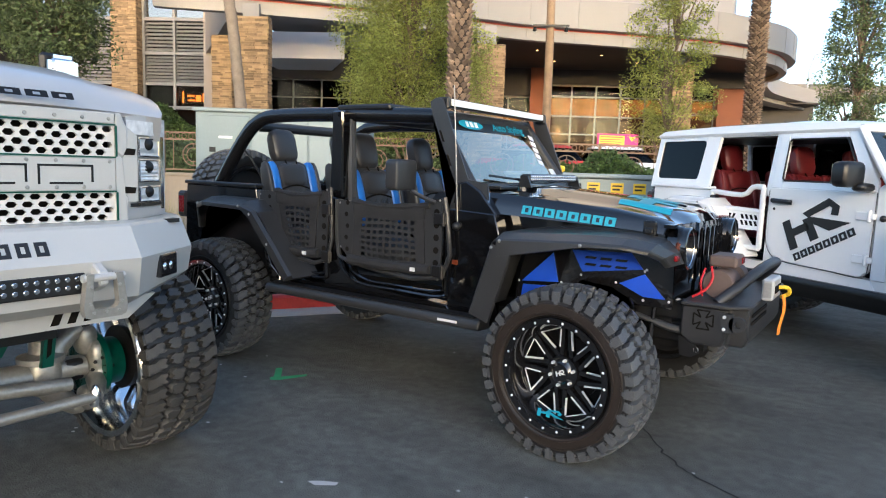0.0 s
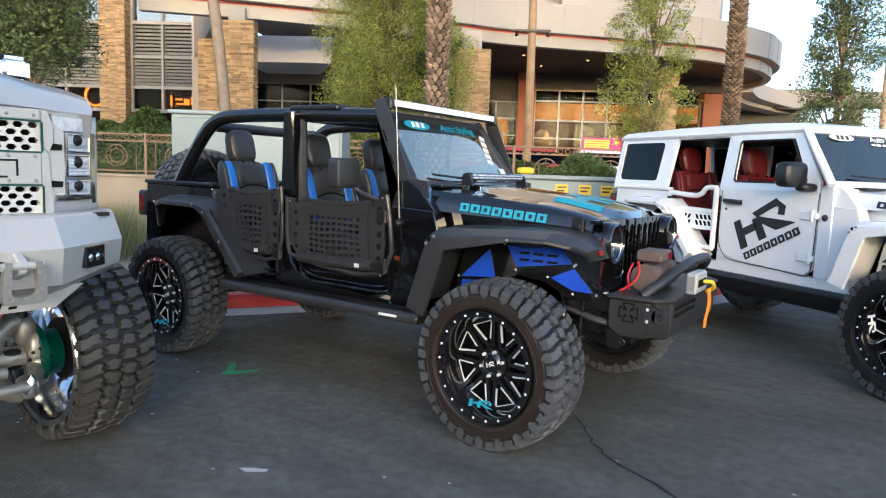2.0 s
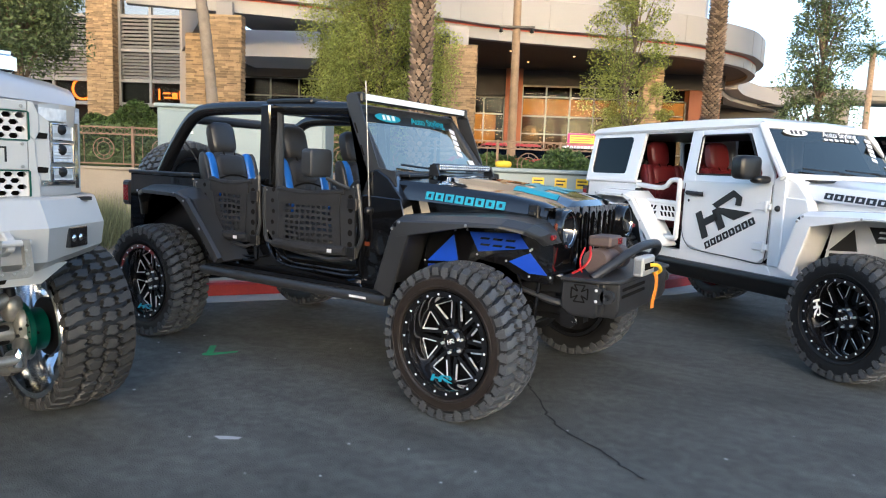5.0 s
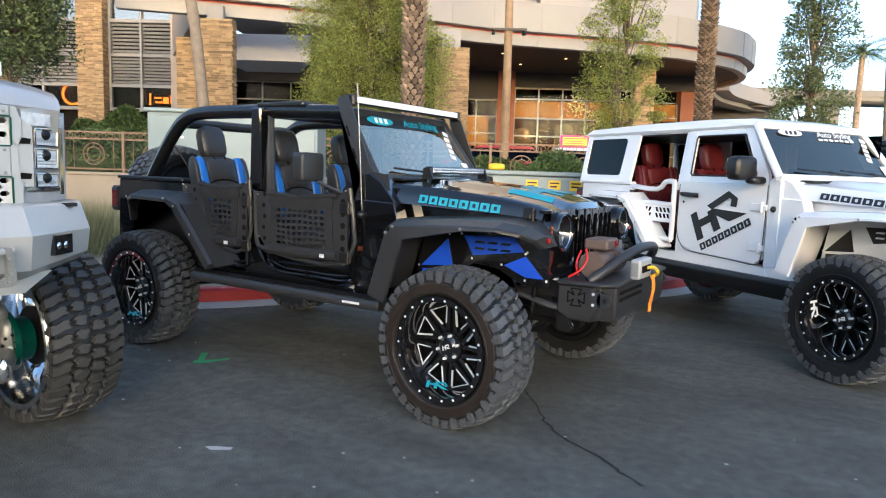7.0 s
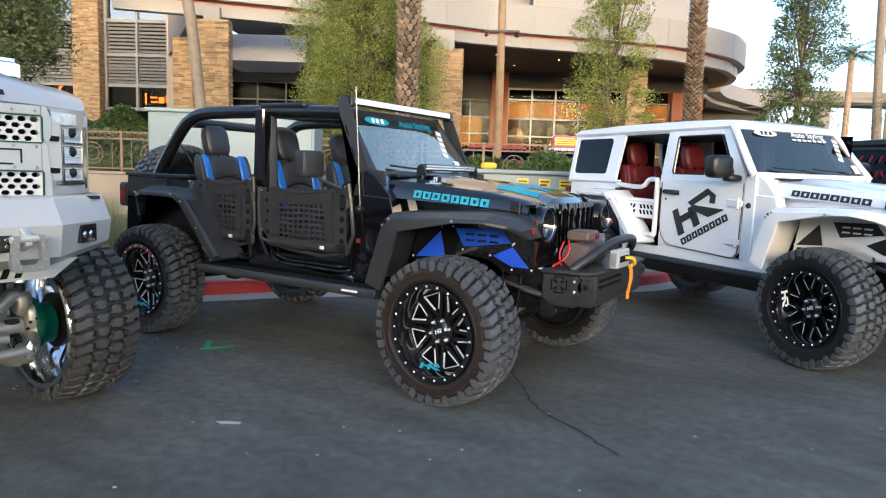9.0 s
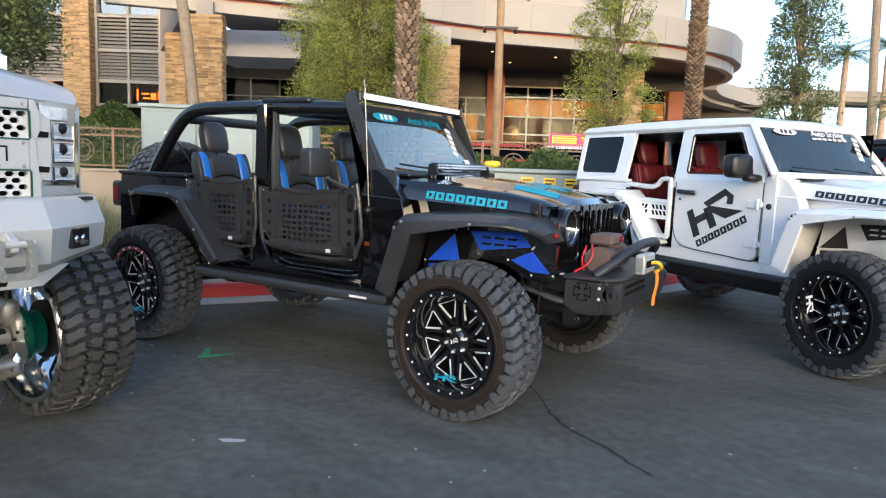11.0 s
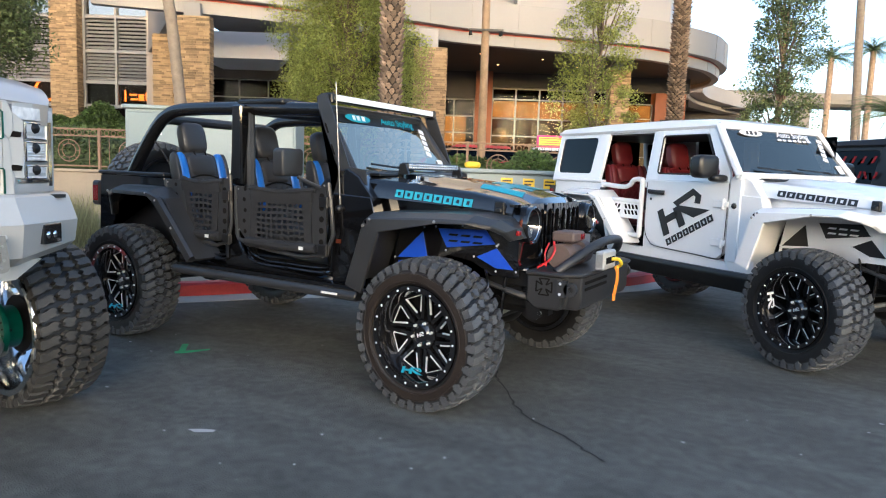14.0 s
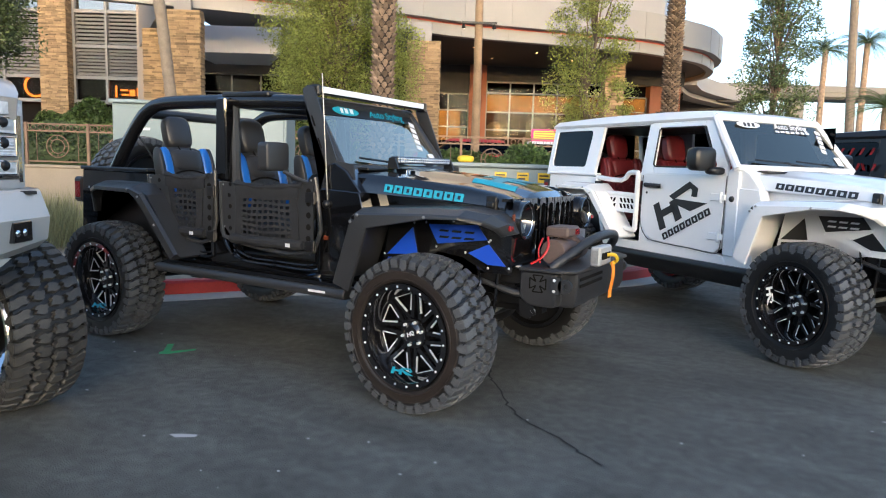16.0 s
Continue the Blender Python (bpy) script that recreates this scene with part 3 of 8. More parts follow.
tagged(new("planting_bed", mesh("planting_bed", bm, M["soil"], 0)), "bare sandy soil of a planting bed behind the kerb", "ground", kind="structure")

# terrace behind the fence, with its low retaining wall
bm = B()
box(bm, -45, 3.6, 17.02, 90, -0.2, 1.12)
tagged(new("terrace", mesh("terrace", bm, M["paving"], 0)), "raised concrete forecourt of the hotel", "ground", kind="structure").matrix_world = SITE
bm = B()
box(bm, -45, 3.7, 16.75, 17.02, -0.1, 1.1)
box(bm, -45, 3.75, 16.7, 17.07, 1.1, 1.17)
tagged(new("retaining_wall", mesh("retaining_wall", bm, M["stucco"], 30, 0.01)), "low sand-coloured stucco retaining wall under the fence", "wall", kind="structure").matrix_world = SITE


# paint, chips and the crack on the asphalt
def blot(bm, pts, z=0.004):
    f = bm.faces.new([bm.verts.new((x, y, z + fall(x, y))) for x, y in pts])
    bmesh.ops.triangulate(bm, faces=[f])


bm = B()
blot(bm, [(-0.81, -0.84), (-0.84, -0.88), (-0.74, -0.98), (-0.69, -1.03), (-0.65, -1.0), (-0.76, -0.89)])
blot(bm, [(-0.70, -1.06), (-0.65, -1.10), (-0.60, -1.06), (-0.52, -0.88), (-0.55, -0.84), (-0.62, -0.95), (-0.65, -1.0), (-0.69, -1.03)])
solo("paint_mark", bm, M["green_paint"], "bright green spray-paint tick mark on the asphalt", "paint mark", 0)
bm = B()
blot(bm, [(0.70, -2.05), (0.76, -2.06), (0.84, -2.0), (0.83, -1.97), (0.75, -2.01)])
for i in range(40):
    x, y, r = random.uniform(-1.5, 4.5), random.uniform(-3.2, 0.5), random.uniform(0.004, 0.012)
    blot(bm, [(x + r * random.uniform(0.6, 1.8) * math.cos(a), y + r * math.sin(a)) for a in (0, 1.1, 2.3, 3.6, 5)])
solo("litter_flecks", bm, M["chip"], "pale flecks of grit and paint on the asphalt", "grit", 0, kind="stuff")
bm = B()
cr = smooth_path([(1.52, 0.05, 0), (1.65, -0.18, 0), (1.83, -0.41, 0), (2.0, -0.64, 0), (2.21, -0.81, 0), (2.45, -0.94, 0), (2.59, -1.04, 0), (2.72, -1.11, 0)], 7)
cr = [p + Vector((random.uniform(-1, 1) * 0.012, random.uniform(-1, 1) * 0.012, 0)) for p in cr]
for a, b in zip(cr, cr[1:]):
    d = (b - a).normalized()
    s = Vector((-d.y, d.x, 0)) * random.uniform(0.003, 0.0075)
    blot(bm, [tuple((a - s)[:2]), tuple((b - s)[:2]), tuple((b + s)[:2]), tuple((a + s)[:2])])
solo("asphalt_crack", bm, M["crack"], "thin ragged crack running through the asphalt", "crack", 0)


# ---- hotel ----
hotel = thing("hotel", "low hotel front with stone piers and a curved pale canopy", "building", SITE)


def ledge_stones(bm, x0, x1, y0, y1, z0, z1, course=0.075, seed=1):
    """A pier clad with thin split stones laid in courses."""
    r = random.Random(seed)
    box(bm, x0 + 0.012, x1 - 0.012, y0 + 0.012, y1 - 0.012, z0, z1)
    z = z0
    while z < z1 - 0.02:
        h = min(course * r.uniform(0.7, 1.3), z1 - z)
        for side in range(3):
            a, b = ((x0, x1), (y0, y1), (y0, y1))[side]
            u = a
            while u < b - 0.01:
                w = min(r.uniform(0.16, 0.5), b - u)
                p = r.uniform(0.0, 0.035)
                if side == 0:
                    box(bm, u, u + w - 0.008, y0 - p, y0 + 0.06, z, z + h - 0.014)
                elif side == 1:
                    box(bm, x0 - p, x0 + 0.06, u, u + w - 0.008, z, z + h - 0.014)
                else:
                    box(bm, x1 - 0.06, x1 + p, u, u + w - 0.008, z, z + h - 0.014)
                u += w
        z += h
    return bm


for i, (x0, x1, y0, y1, z1) in enumerate(((-9.75, -8.62, 24.0, 24.4, 6.45), (-1.72, -0.45, 27.0, 27.6, 6.2), (-19.55, -18.25, 33.0, 34.2, 13.0), (7.3, 8.2, 33.0, 34.0, 6.5))):
    part("stone_pier", ledge_stones(B(), x0, x1, y0, y1, 1.0, z1, seed=i), M["stone"], hotel, "pier clad in stacked sandstone strips", 0)
    if z1 < 7:
        part("pier_cap", box(B(), x0 + 0.2, x1 - 0.35, y0 + 0.1, y1 - 0.1, z1, 6.9), M["panel"], hotel)
part("stone_return", ledge_stones(B(), -11.3, -10.55, 25.6, 26.2, 1.0, 6.1, seed=9), M["stone"], hotel, "stone-clad return wall", 0)

# canopy: two curved bands with a red reveal between them
EDGE = smooth_path([(-12.5, 23.6, 0), (-9.3, 24.6, 0), (-6.5, 25.6, 0), (-2.2, 27.24, 0), (0.0, 28.35, 0), (2.33, 29.1, 0), (4.78, 29.75, 0), (7.38, 30.55, 0), (9.07, 31.3, 0), (11.68, 33.25, 0), (12.86, 34.87, 0), (13.6, 36.4, 0), (14.0, 38.8, 0), (13.3, 42.5, 0)], 6)


def band(bm, out, z0, z1, deep=0.35):
    return strip(bm, EDGE, [(-out, z0), (-out, z1), (deep, z1), (deep, z0)])


part("canopy_band", band(B(), 0.0, 6.66, 7.1), M["panel"], hotel, "pale metal fascia of the canopy", 30)
part("canopy_reveal", band(B(), -0.03, 7.08, 7.18), M["fascia_red"], hotel, "dull red reveal line", 30)
part("canopy_band", band(B(), 0.35, 7.18, 8.32, 0.8), M["panel"], hotel, "", 30)
bm = B()
for p, q in zip(EDGE[::5], EDGE[1::5]):
    bm = B()
    d = (q - p).normalized()
    n = Vector((d.y, -d.x, 0))
    for out, z0, z1 in ((0.36, 7.19, 8.31), (0.01, 6.67, 7.09)):
        c = p + n * out
        prism(bm, [(c.x - d.x * 0.012 + n.x * 0.004, c.y - d.y * 0.012 + n.y * 0.004), (c.x + d.x * 0.012 + n.x * 0.004, c.y + d.y * 0.012 + n.y * 0.004), (c.x + d.x * 0.012 - n.x * 0.02, c.y + d.y * 0.012 - n.y * 0.02), (c.x - d.x * 0.012 - n.x * 0.02, c.y - d.y * 0.012 - n.y * 0.02)], "z", z0, z1)
    part("panel_joint", bm, M["louvre"], hotel, "", 0)
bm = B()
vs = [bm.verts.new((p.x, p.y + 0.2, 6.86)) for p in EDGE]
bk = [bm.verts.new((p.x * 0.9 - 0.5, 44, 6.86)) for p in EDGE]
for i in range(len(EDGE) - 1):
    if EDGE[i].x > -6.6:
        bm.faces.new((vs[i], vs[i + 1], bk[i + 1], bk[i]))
part("canopy_soffit", bm, M["soffit"], hotel, "canopy soffit, its shade deepened by a near-black colour", 0)
bm = B()
for p in ((-3, 31), (1, 32), (4, 33), (6, 35), (2, 35), (8, 36)):
    lathe(bm, [(0.0, 6.845), (0.045, 6.845), (0.055, 6.85), (0.055, 6.87)], 14, "z", (p[0], p[1], 0))
part("downlight", bm, M["lamp_glow"], hotel, "small warm recessed lamps")
part("bulkhead", prism(B(), [(-11.2, 29.5), (-7.2, 29.5), (-8.6, 33), (-11.2, 33)], "z", 5.9, 7.0), M["soffit_light"], hotel, "light grey angled bulkhead under the canopy", 0)

# upper storeys
bm = B()
prism(bm, [(-12.0, 31), (-5, 31.4), (2, 32.6), (8, 35.6), (11.5, 38.5), (12.4, 41), (12.4, 52), (-12, 52)], "z", 8.0, 24)
part("upper_wall", bm, M["upper"], hotel, "smooth pale upper wall", 25)
bm = B()
for z in (10.8, 13.2, 15.6):
    for x in (-8, -4.5, -1, 2.5):
        part("panel_joint", box(B(), x, x + 0.02, 30.9, 33, z - 2.4, z), M["louvre"], hotel, "", 0)

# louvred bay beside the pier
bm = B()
# near-black backing imitates unlit depth behind the louvres and panes
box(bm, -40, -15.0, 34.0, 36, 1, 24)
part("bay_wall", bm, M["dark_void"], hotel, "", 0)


def louvre_bay(x0, x1):
    bm = B()
    xm = (x0 + x1) / 2
    for x in (x0, xm, x1):
        box(bm, x - 0.06, x + 0.06, 33.45, 33.75, 3.9, 13)
    for z in (4.0, 5.15, 6.62, 8.25, 9.6):
        box(bm, x0 + 0.06, xm - 0.06, 33.47, 33.73, z - 0.08, z + 0.08)
        box(bm, xm + 0.06, x1 - 0.06, 33.47, 33.73, z - 0.08, z + 0.08)
    part("bay_frame", bm, M["mullion"], hotel, "pale metal window frame", 0)
    for a, b in ((x0, xm), (xm, x1)):
        blade = mesh("louvre_blade", box(B(), a + 0.07, b - 0.07, -0.09, 0.09, -0.022, 0.022), M["louvre"], 0)
        for lo, hi in ((5.25, 6.52), (6.72, 8.15)):
            for k in range(8):
                part("louvre_blade", blade, None, hotel, m=Matrix.Translation((0, 33.6, lo + (hi - lo) * (k + 0.5) / 8)) @ rot("X", 38))
        for lo, hi in ((4.08, 5.07), (8.33, 9.52), (9.68, 13)):
            part("window_pane", box(B(), a + 0.06, b - 0.06, 33.58, 33.6, lo, hi), M["glass_bay"] if lo > 8 else M["glass_building"], hotel, "", 0)


louvre_bay(-18.15, -15.05)
louvre_bay(-23.5, -19.65)
# slanted beige portal between bay and pier
part("portal_frame", prism(B(), [(-15.0, 33.4), (-14.6, 33.4), (-9.9, 25.0), (-10.3, 24.8)], "z", 6.6, 7.6), M["frame_beige"], hotel, "sloping beige concrete beam", 0)
part("portal_post", box(B(), -15.0, -14.5, 33.2, 34.5, 1, 14), M["frame_beige"], hotel, "", 0)
part("portal_roof", prism(B(), [(-15.0, 33.4), (-10.3, 24.8), (-9.4, 25.2), (-13.8, 34)], "z", 7.6, 9.5), M["frame_beige"], hotel, "", 0)


def curtain_wall(x0, x1, y, nx, zs):
    """A glazed wall: uprights, rails at the heights zs, and a pane in every field."""
    bm = B()
    for i in range(nx + 1):
        x = x0 + (x1 - x0) * i / nx
        box(bm, x - 0.035, x + 0.035, y - 0.08, y + 0.08, zs[0], zs[-1])
    for z in zs:
        for i in range(nx):
            box(bm, x0 + (x1 - x0) * i / nx + 0.035, x0 + (x1 - x0) * (i + 1) / nx - 0.035, y - 0.075, y + 0.075, z - 0.03, z + 0.03)
    part("window_frame", bm, M["mullion"], hotel, "pale aluminium window grid", 0)
    for i in range(nx):
        for lo, hi in zip(zs, zs[1:]):
            a = x0 + (x1 - x0) * i / nx + 0.035
            part("window_pane", box(B(), a, a + (x1 - x0) / nx - 0.07, y - 0.01, y + 0.01, lo + 0.03, hi - 0.03), M["glass_building"], hotel, "", 0)


curtain_wall(-13.6, -2.4, 38, 7, (1.1, 2.5, 3.9, 5.1, 6.05))
curtain_wall(1.95, 8.4, 38, 5, (1.1, 2.3, 3.5, 4.45, 5.48, 6.05))
curtain_wall(9.3, 10.8, 38.4, 1, (1.1, 2.6, 4.0, 4.7, 5.5))
curtain_wall(-2.4, 1.0, 38, 3, (1.1, 3.6, 4.5, 5.4))
part("window_head", box(B(), 1.9, 12.6, 37.7, 38.3, 6.09, 6.86), M["soffit"], hotel, "wall above the windows, coloured dark for the canopy shade", 0)
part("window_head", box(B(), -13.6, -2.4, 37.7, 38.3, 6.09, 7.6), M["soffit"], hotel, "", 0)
# this black wall is coloured as the unlit room behind the glass
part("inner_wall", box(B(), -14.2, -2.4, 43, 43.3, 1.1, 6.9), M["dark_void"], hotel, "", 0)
part("inner_wall", box(B(), 8.45, 9.25, 37.5, 38.4, 1.1, 6.9), M["terracotta"], hotel, "", 0)
part("inner_wall", box(B(), 10.85, 12.5, 37.9, 38.8, 1.1, 6.9), M["terracotta"], hotel, "", 0)
part("inner_wall", box(B(), 1.0, 1.9, 37.2, 38.4, 1.1, 6.9), M["terracotta"], hotel, "terracotta-coloured entrance wall", 0)
# glowing orange band over cream arches imitates reflections in the panes; dark floor zone
part("glow_band", box(B(), 1.5, 13.5, 42, 42.3, 4.85, 5.8), M["warm_glow"], hotel, "glowing orange band behind the panes, imitating a sunset reflection", 0)
part("glow_band", box(B(), -1.4, 0.6, 41, 41.3, 3.0, 4.8), M["warm_glow"], hotel, "", 0)
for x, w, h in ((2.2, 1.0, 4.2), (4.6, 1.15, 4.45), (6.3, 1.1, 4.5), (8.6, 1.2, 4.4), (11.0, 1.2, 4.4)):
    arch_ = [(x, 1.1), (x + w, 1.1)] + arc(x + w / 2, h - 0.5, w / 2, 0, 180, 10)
    part("glow_arch", prism(B(), arch_, "y", 41.7, 41.9), M["glow_pale"], hotel, "glowing cream arch shape, imitating a pale reflection in the panes", 0)
part("glow_back", box(B(), 1.2, 14, 43, 43.3, 1.1, 5.7), M["glow_brown"], hotel, "", 0)
# black box and back wall added so the panes look unlit
part("pane_blackout", box(B(), 1.2, 14, 41.95, 43.3, 5.83, 6.9), M["dark_void"], hotel, "near-black box added behind the top panes to make them dark", 0)
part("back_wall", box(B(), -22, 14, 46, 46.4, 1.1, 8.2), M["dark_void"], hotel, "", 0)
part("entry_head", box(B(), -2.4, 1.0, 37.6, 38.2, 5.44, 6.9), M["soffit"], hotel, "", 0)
bm = B()
for x in (2.9, 7.0, 9.9):
    lathe(bm, [(0.16, 3.6), (0.1, 4.0)], 16, "z", (x, 41.5, 0))
part("lobby_lamp", bm, M["lamp_glow"], hotel, "glowing lamp shades")
# lit sign in the low window of the bay: plain bars
bm = B()
for k, (x, z, w, h) in enumerate(((-16.35, 4.55, 0.07, 0.55), (-16.1, 4.62, 0.35, 0.08), (-16.05, 4.4, 0.35, 0.08), (-15.65, 4.5, 0.25, 0.3), (-15.3, 4.55, 0.08, 0.4))):
    box(bm, x, x + w, 33.75, 33.79, z - h / 2, z + h / 2)
part("window_sign", bm, M["neon"], hotel, "orange neon sign strokes behind the glass", 0)
bm = B()
lathe(bm, [(0.45, 0), (0.55, 0), (0.55, 0.05), (0.45, 0.05)], 24, "y", (-20.3, 33.78, 4.7))
part("window_sign", bm, M["neon"], hotel, "", 0)

# lower curved canopy farther along
E2 = smooth_path([(14.0, 40.6, 0), (15.3, 43.2, 0), (16.7, 45.1, 0), (18.6, 47.3, 0), (20.8, 49.7, 0), (21.6, 51.5, 0)], 5)
bm = strip(B(), E2, [(0.5, 6.25), (0.5, 6.5), (1.6, 6.5), (1.6, 6.25)])
part("canopy_band", bm, M["panel_far"], hotel, "", 30)
bm = strip(B(), E2, [(-0.3, 6.55), (-0.3, 7.45), (3.0, 7.45), (3.0, 6.55)])
part("canopy_band", bm, M["panel_far"], hotel, "", 30)
part("annex_wall", box(B(), 9.5, 21, 50, 50.3, 1.0, 6.5), M["soffit"], hotel, "", 0)
part("annex_roof", box(B(), 10, 20.5, 47.5, 50.3, 6.4, 6.5), M["soffit"], hotel, "", 0)

# elevated roadway
bridge = thing("elevated_road", "pale concrete elevated roadway far behind the trees", "bridge", SITE)
part("deck", prism(B(), [(120, 15.4), (120.8, 15.0), (126, 15.0), (126.8, 15.4), (126.6, 16.1), (120, 16.1)], "x", 30, 260), M["bridge"], bridge, "", 0)
part("parapet", box(B(), 30, 260, 119.8, 120.1, 16.1, 17.2), M["bridge"], bridge, "", 0)
for x in (60, 96, 132):
    part("pier", box(B(), x, x + 2.2, 122, 124.5, 0, 15.0), M["bridge"], bridge, "", 0)
for x, hgt in ((46, 22.5),):
    lamp = thing("street_lamp", "grey street lamp with a curved arm", "street lamp", SITE @ pose(x, 110, 0))
    part("pole", tube(B(), [(0, 0, 0), (0, 0, 18), (0.6, 0, 20.2), (3.2, 0, 21)], [0.2, 0.14, 0.1, 0.08], 8), M["steel"], lamp)
    part("lamp_head", box(B(), 3.0, 4.4, -0.2, 0.2, 20.9, 21.15), M["steel"], lamp, "", 30, 0.03)

# ---- fence ----
fence = thing("fence", "rust-brown iron fence with ring ornaments on a low wall", "fence", SITE)
FX0, FX1, FY, FZ = -24.0, 3.4, 16.9, 1.17
posts = int((FX1 - FX0) / 1.52)
pm = mesh("post", box(B(), -0.03, 0.03, -0.03, 0.03, FZ, FZ + 1.02), M["fence"], 0)
ring = mesh("ring", tube(B(), [(0.27 * math.cos(a * math.pi / 14), 0, 0.27 * math.sin(a * math.pi / 14)) for a in range(28)], 0.014, 6, True), M["fence"])
ring2 = mesh("ring", tube(B(), [(0.17 * math.cos(a * math.pi / 10), 0, 0.17 * math.sin(a * math.pi / 10)) for a in range(20)], 0.012, 6, True), M["fence"])
bm = B()
for z0 in (FZ + 0.06, FZ + 0.80, FZ + 0.97):
    box(bm, FX0, FX1, FY - 0.018, FY + 0.018, z0, z0 + 0.035)
part("rail", bm, M["fence"], fence, "", 0)
bm = B()
k = int((FX1 - FX0) / 0.17)
for i in range(k):
    x = FX0 + 0.085 + i * 0.17
    tube(bm, [(x + 0.06 * math.cos(a * math.pi / 5), FY, FZ + 0.9 + 0.06 * math.sin(a * math.pi / 5)) for a in range(10)], 0.009, 4, True)
tagged(part("scroll_band", bm, M["fence"], fence, "band of small iron circles", 0), kind="stuff")
for i in range(posts + 1):
    x = FX0 + i * 1.52
    part("post", pm, None, fence, m=pose(x, FY, 0))
    if i < posts:
        part("ring", ring, None, fence, m=pose(x + 0.76, FY, FZ + 0.45))
        part("ring", ring2, None, fence, m=pose(x + 0.76, FY, FZ + 0.45))
        bm = B()
        for a in range(8):
            c, s = math.cos(a * math.pi / 4), math.sin(a * math.pi / 4)
            tube(bm, [(x + 0.76 + 0.17 * c, FY, FZ + 0.45 + 0.17 * s), (x + 0.76 + 0.27 * c, FY, FZ + 0.45 + 0.27 * s)], 0.009, 4)
        for dx in (0.25, 1.27):
            tube(bm, [(x + dx, FY, FZ + 0.09), (x + dx, FY, FZ + 0.8)], 0.01, 4)
        tagged(part("ornament", bm, M["fence"], fence, "", 0), kind="stuff")

# ---- cabinets ----
cab = thing("transformer_cabinet", "tall grey-green steel utility cabinet with scuffed doors", "utility cabinet", SITE @ pose(-4.0, 11.3, 0.14, 0, 0, 4))
part("plinth", box(B(), -1.42, 1.42, -0.05, 0.95, 0, 0.08), M["concrete"], cab, "", 30, 0.01)
part("body", box(B(), -1.38, 1.38, 0, 0.9, 0.08, 2.14), M["cabinet"], cab, "", 30, 0.012)
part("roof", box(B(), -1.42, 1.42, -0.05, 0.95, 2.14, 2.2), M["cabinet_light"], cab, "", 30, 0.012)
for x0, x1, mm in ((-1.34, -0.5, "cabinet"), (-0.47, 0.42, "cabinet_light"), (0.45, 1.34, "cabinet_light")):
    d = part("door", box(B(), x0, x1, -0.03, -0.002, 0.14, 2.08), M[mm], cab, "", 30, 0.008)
    part("handle", box(B(), x1 - 0.12, x1 - 0.07, -0.06, -0.031, 1.0, 1.2), M["steel"], d, "", 30, 0.006)
part("label_plate", box(B(), -1.0, -0.78, -0.036, -0.031, 1.72, 1.76), M["white_vinyl"], cab, "small pale label", 0)
part("scuff", box(B(), -1.15, -1.05, -0.034, -0.031, 1.5, 1.58), M["dark_steel"], cab, "", 0)
low = thing("pad_transformer", "low pale utility box with yellow warning labels", "utility cabinet", SITE @ pose(0.7, 10.0, 0.14))
part("body", box(B(), -1.1, 1.3, 0, 1.0, 0, 1.3), M["cabinet_light"], low, "", 30, 0.02)
part("lid", box(B(), -1.13, 1.33, -0.04, 1.03, 1.3, 1.36), M["cabinet_light"], low, "", 30, 0.012)
for x in (0.0, 0.32, 0.62, 0.95):
    s = part("warning_label", box(B(), x, x + 0.17, -0.006, -0.002, 1.1, 1.24), M["yellow"], low, "yellow label with dark bars", 0)
    part("bar", box(B(), x + 0.02, x + 0.15, -0.01, -0.0062, 1.19, 1.21), M["black_vinyl"], s, "", 0)
    part("bar", box(B(), x + 0.02, x + 0.12, -0.01, -0.0062, 1.14, 1.165), M["black_vinyl"], s, "", 0)
solo("yellow_beacon", pad(B(), (0, 0, 0.05), 0.12, 0.08, 0.05), M["yellow"], "yellow plastic cover lying on the utility box", "cover", m=SITE @ pose(0.28, 10.1, 1.5))


# ---- planting ----
def leaves(bm, c, rad, count, size, r, flat=1.0, hollow=0.35):
    """Small leaves scattered in a lumpy cloud."""
    for _ in range(count):
        d = Vector((r.gauss(0, 1), r.gauss(0, 1), r.gauss(0, 1))).normalized()
        p = Vector(c) + Vector((d.x * rad[0], d.y * rad[1], d.z * rad[2])) * (hollow + (1 - hollow) * r.random() ** 0.6)
        a = Vector((r.gauss(0, 1), r.gauss(0, 1), r.gauss(0, 0.7) - 0.3)).normalized()
        b = a.orthogonal().normalized()
        b = (b * math.cos(r.random() * 6.3) + a.cross(b) * math.sin(r.random() * 6.3)).normalized()
        s = size * r.uniform(0.6, 1.4)
        v = [bm.verts.new(p + a * s), bm.verts.new(p + b * s * 0.4 * flat), bm.verts.new(p - a * s), bm.verts.new(p - b * s * 0.4 * flat)]
        bm.faces.new(v)


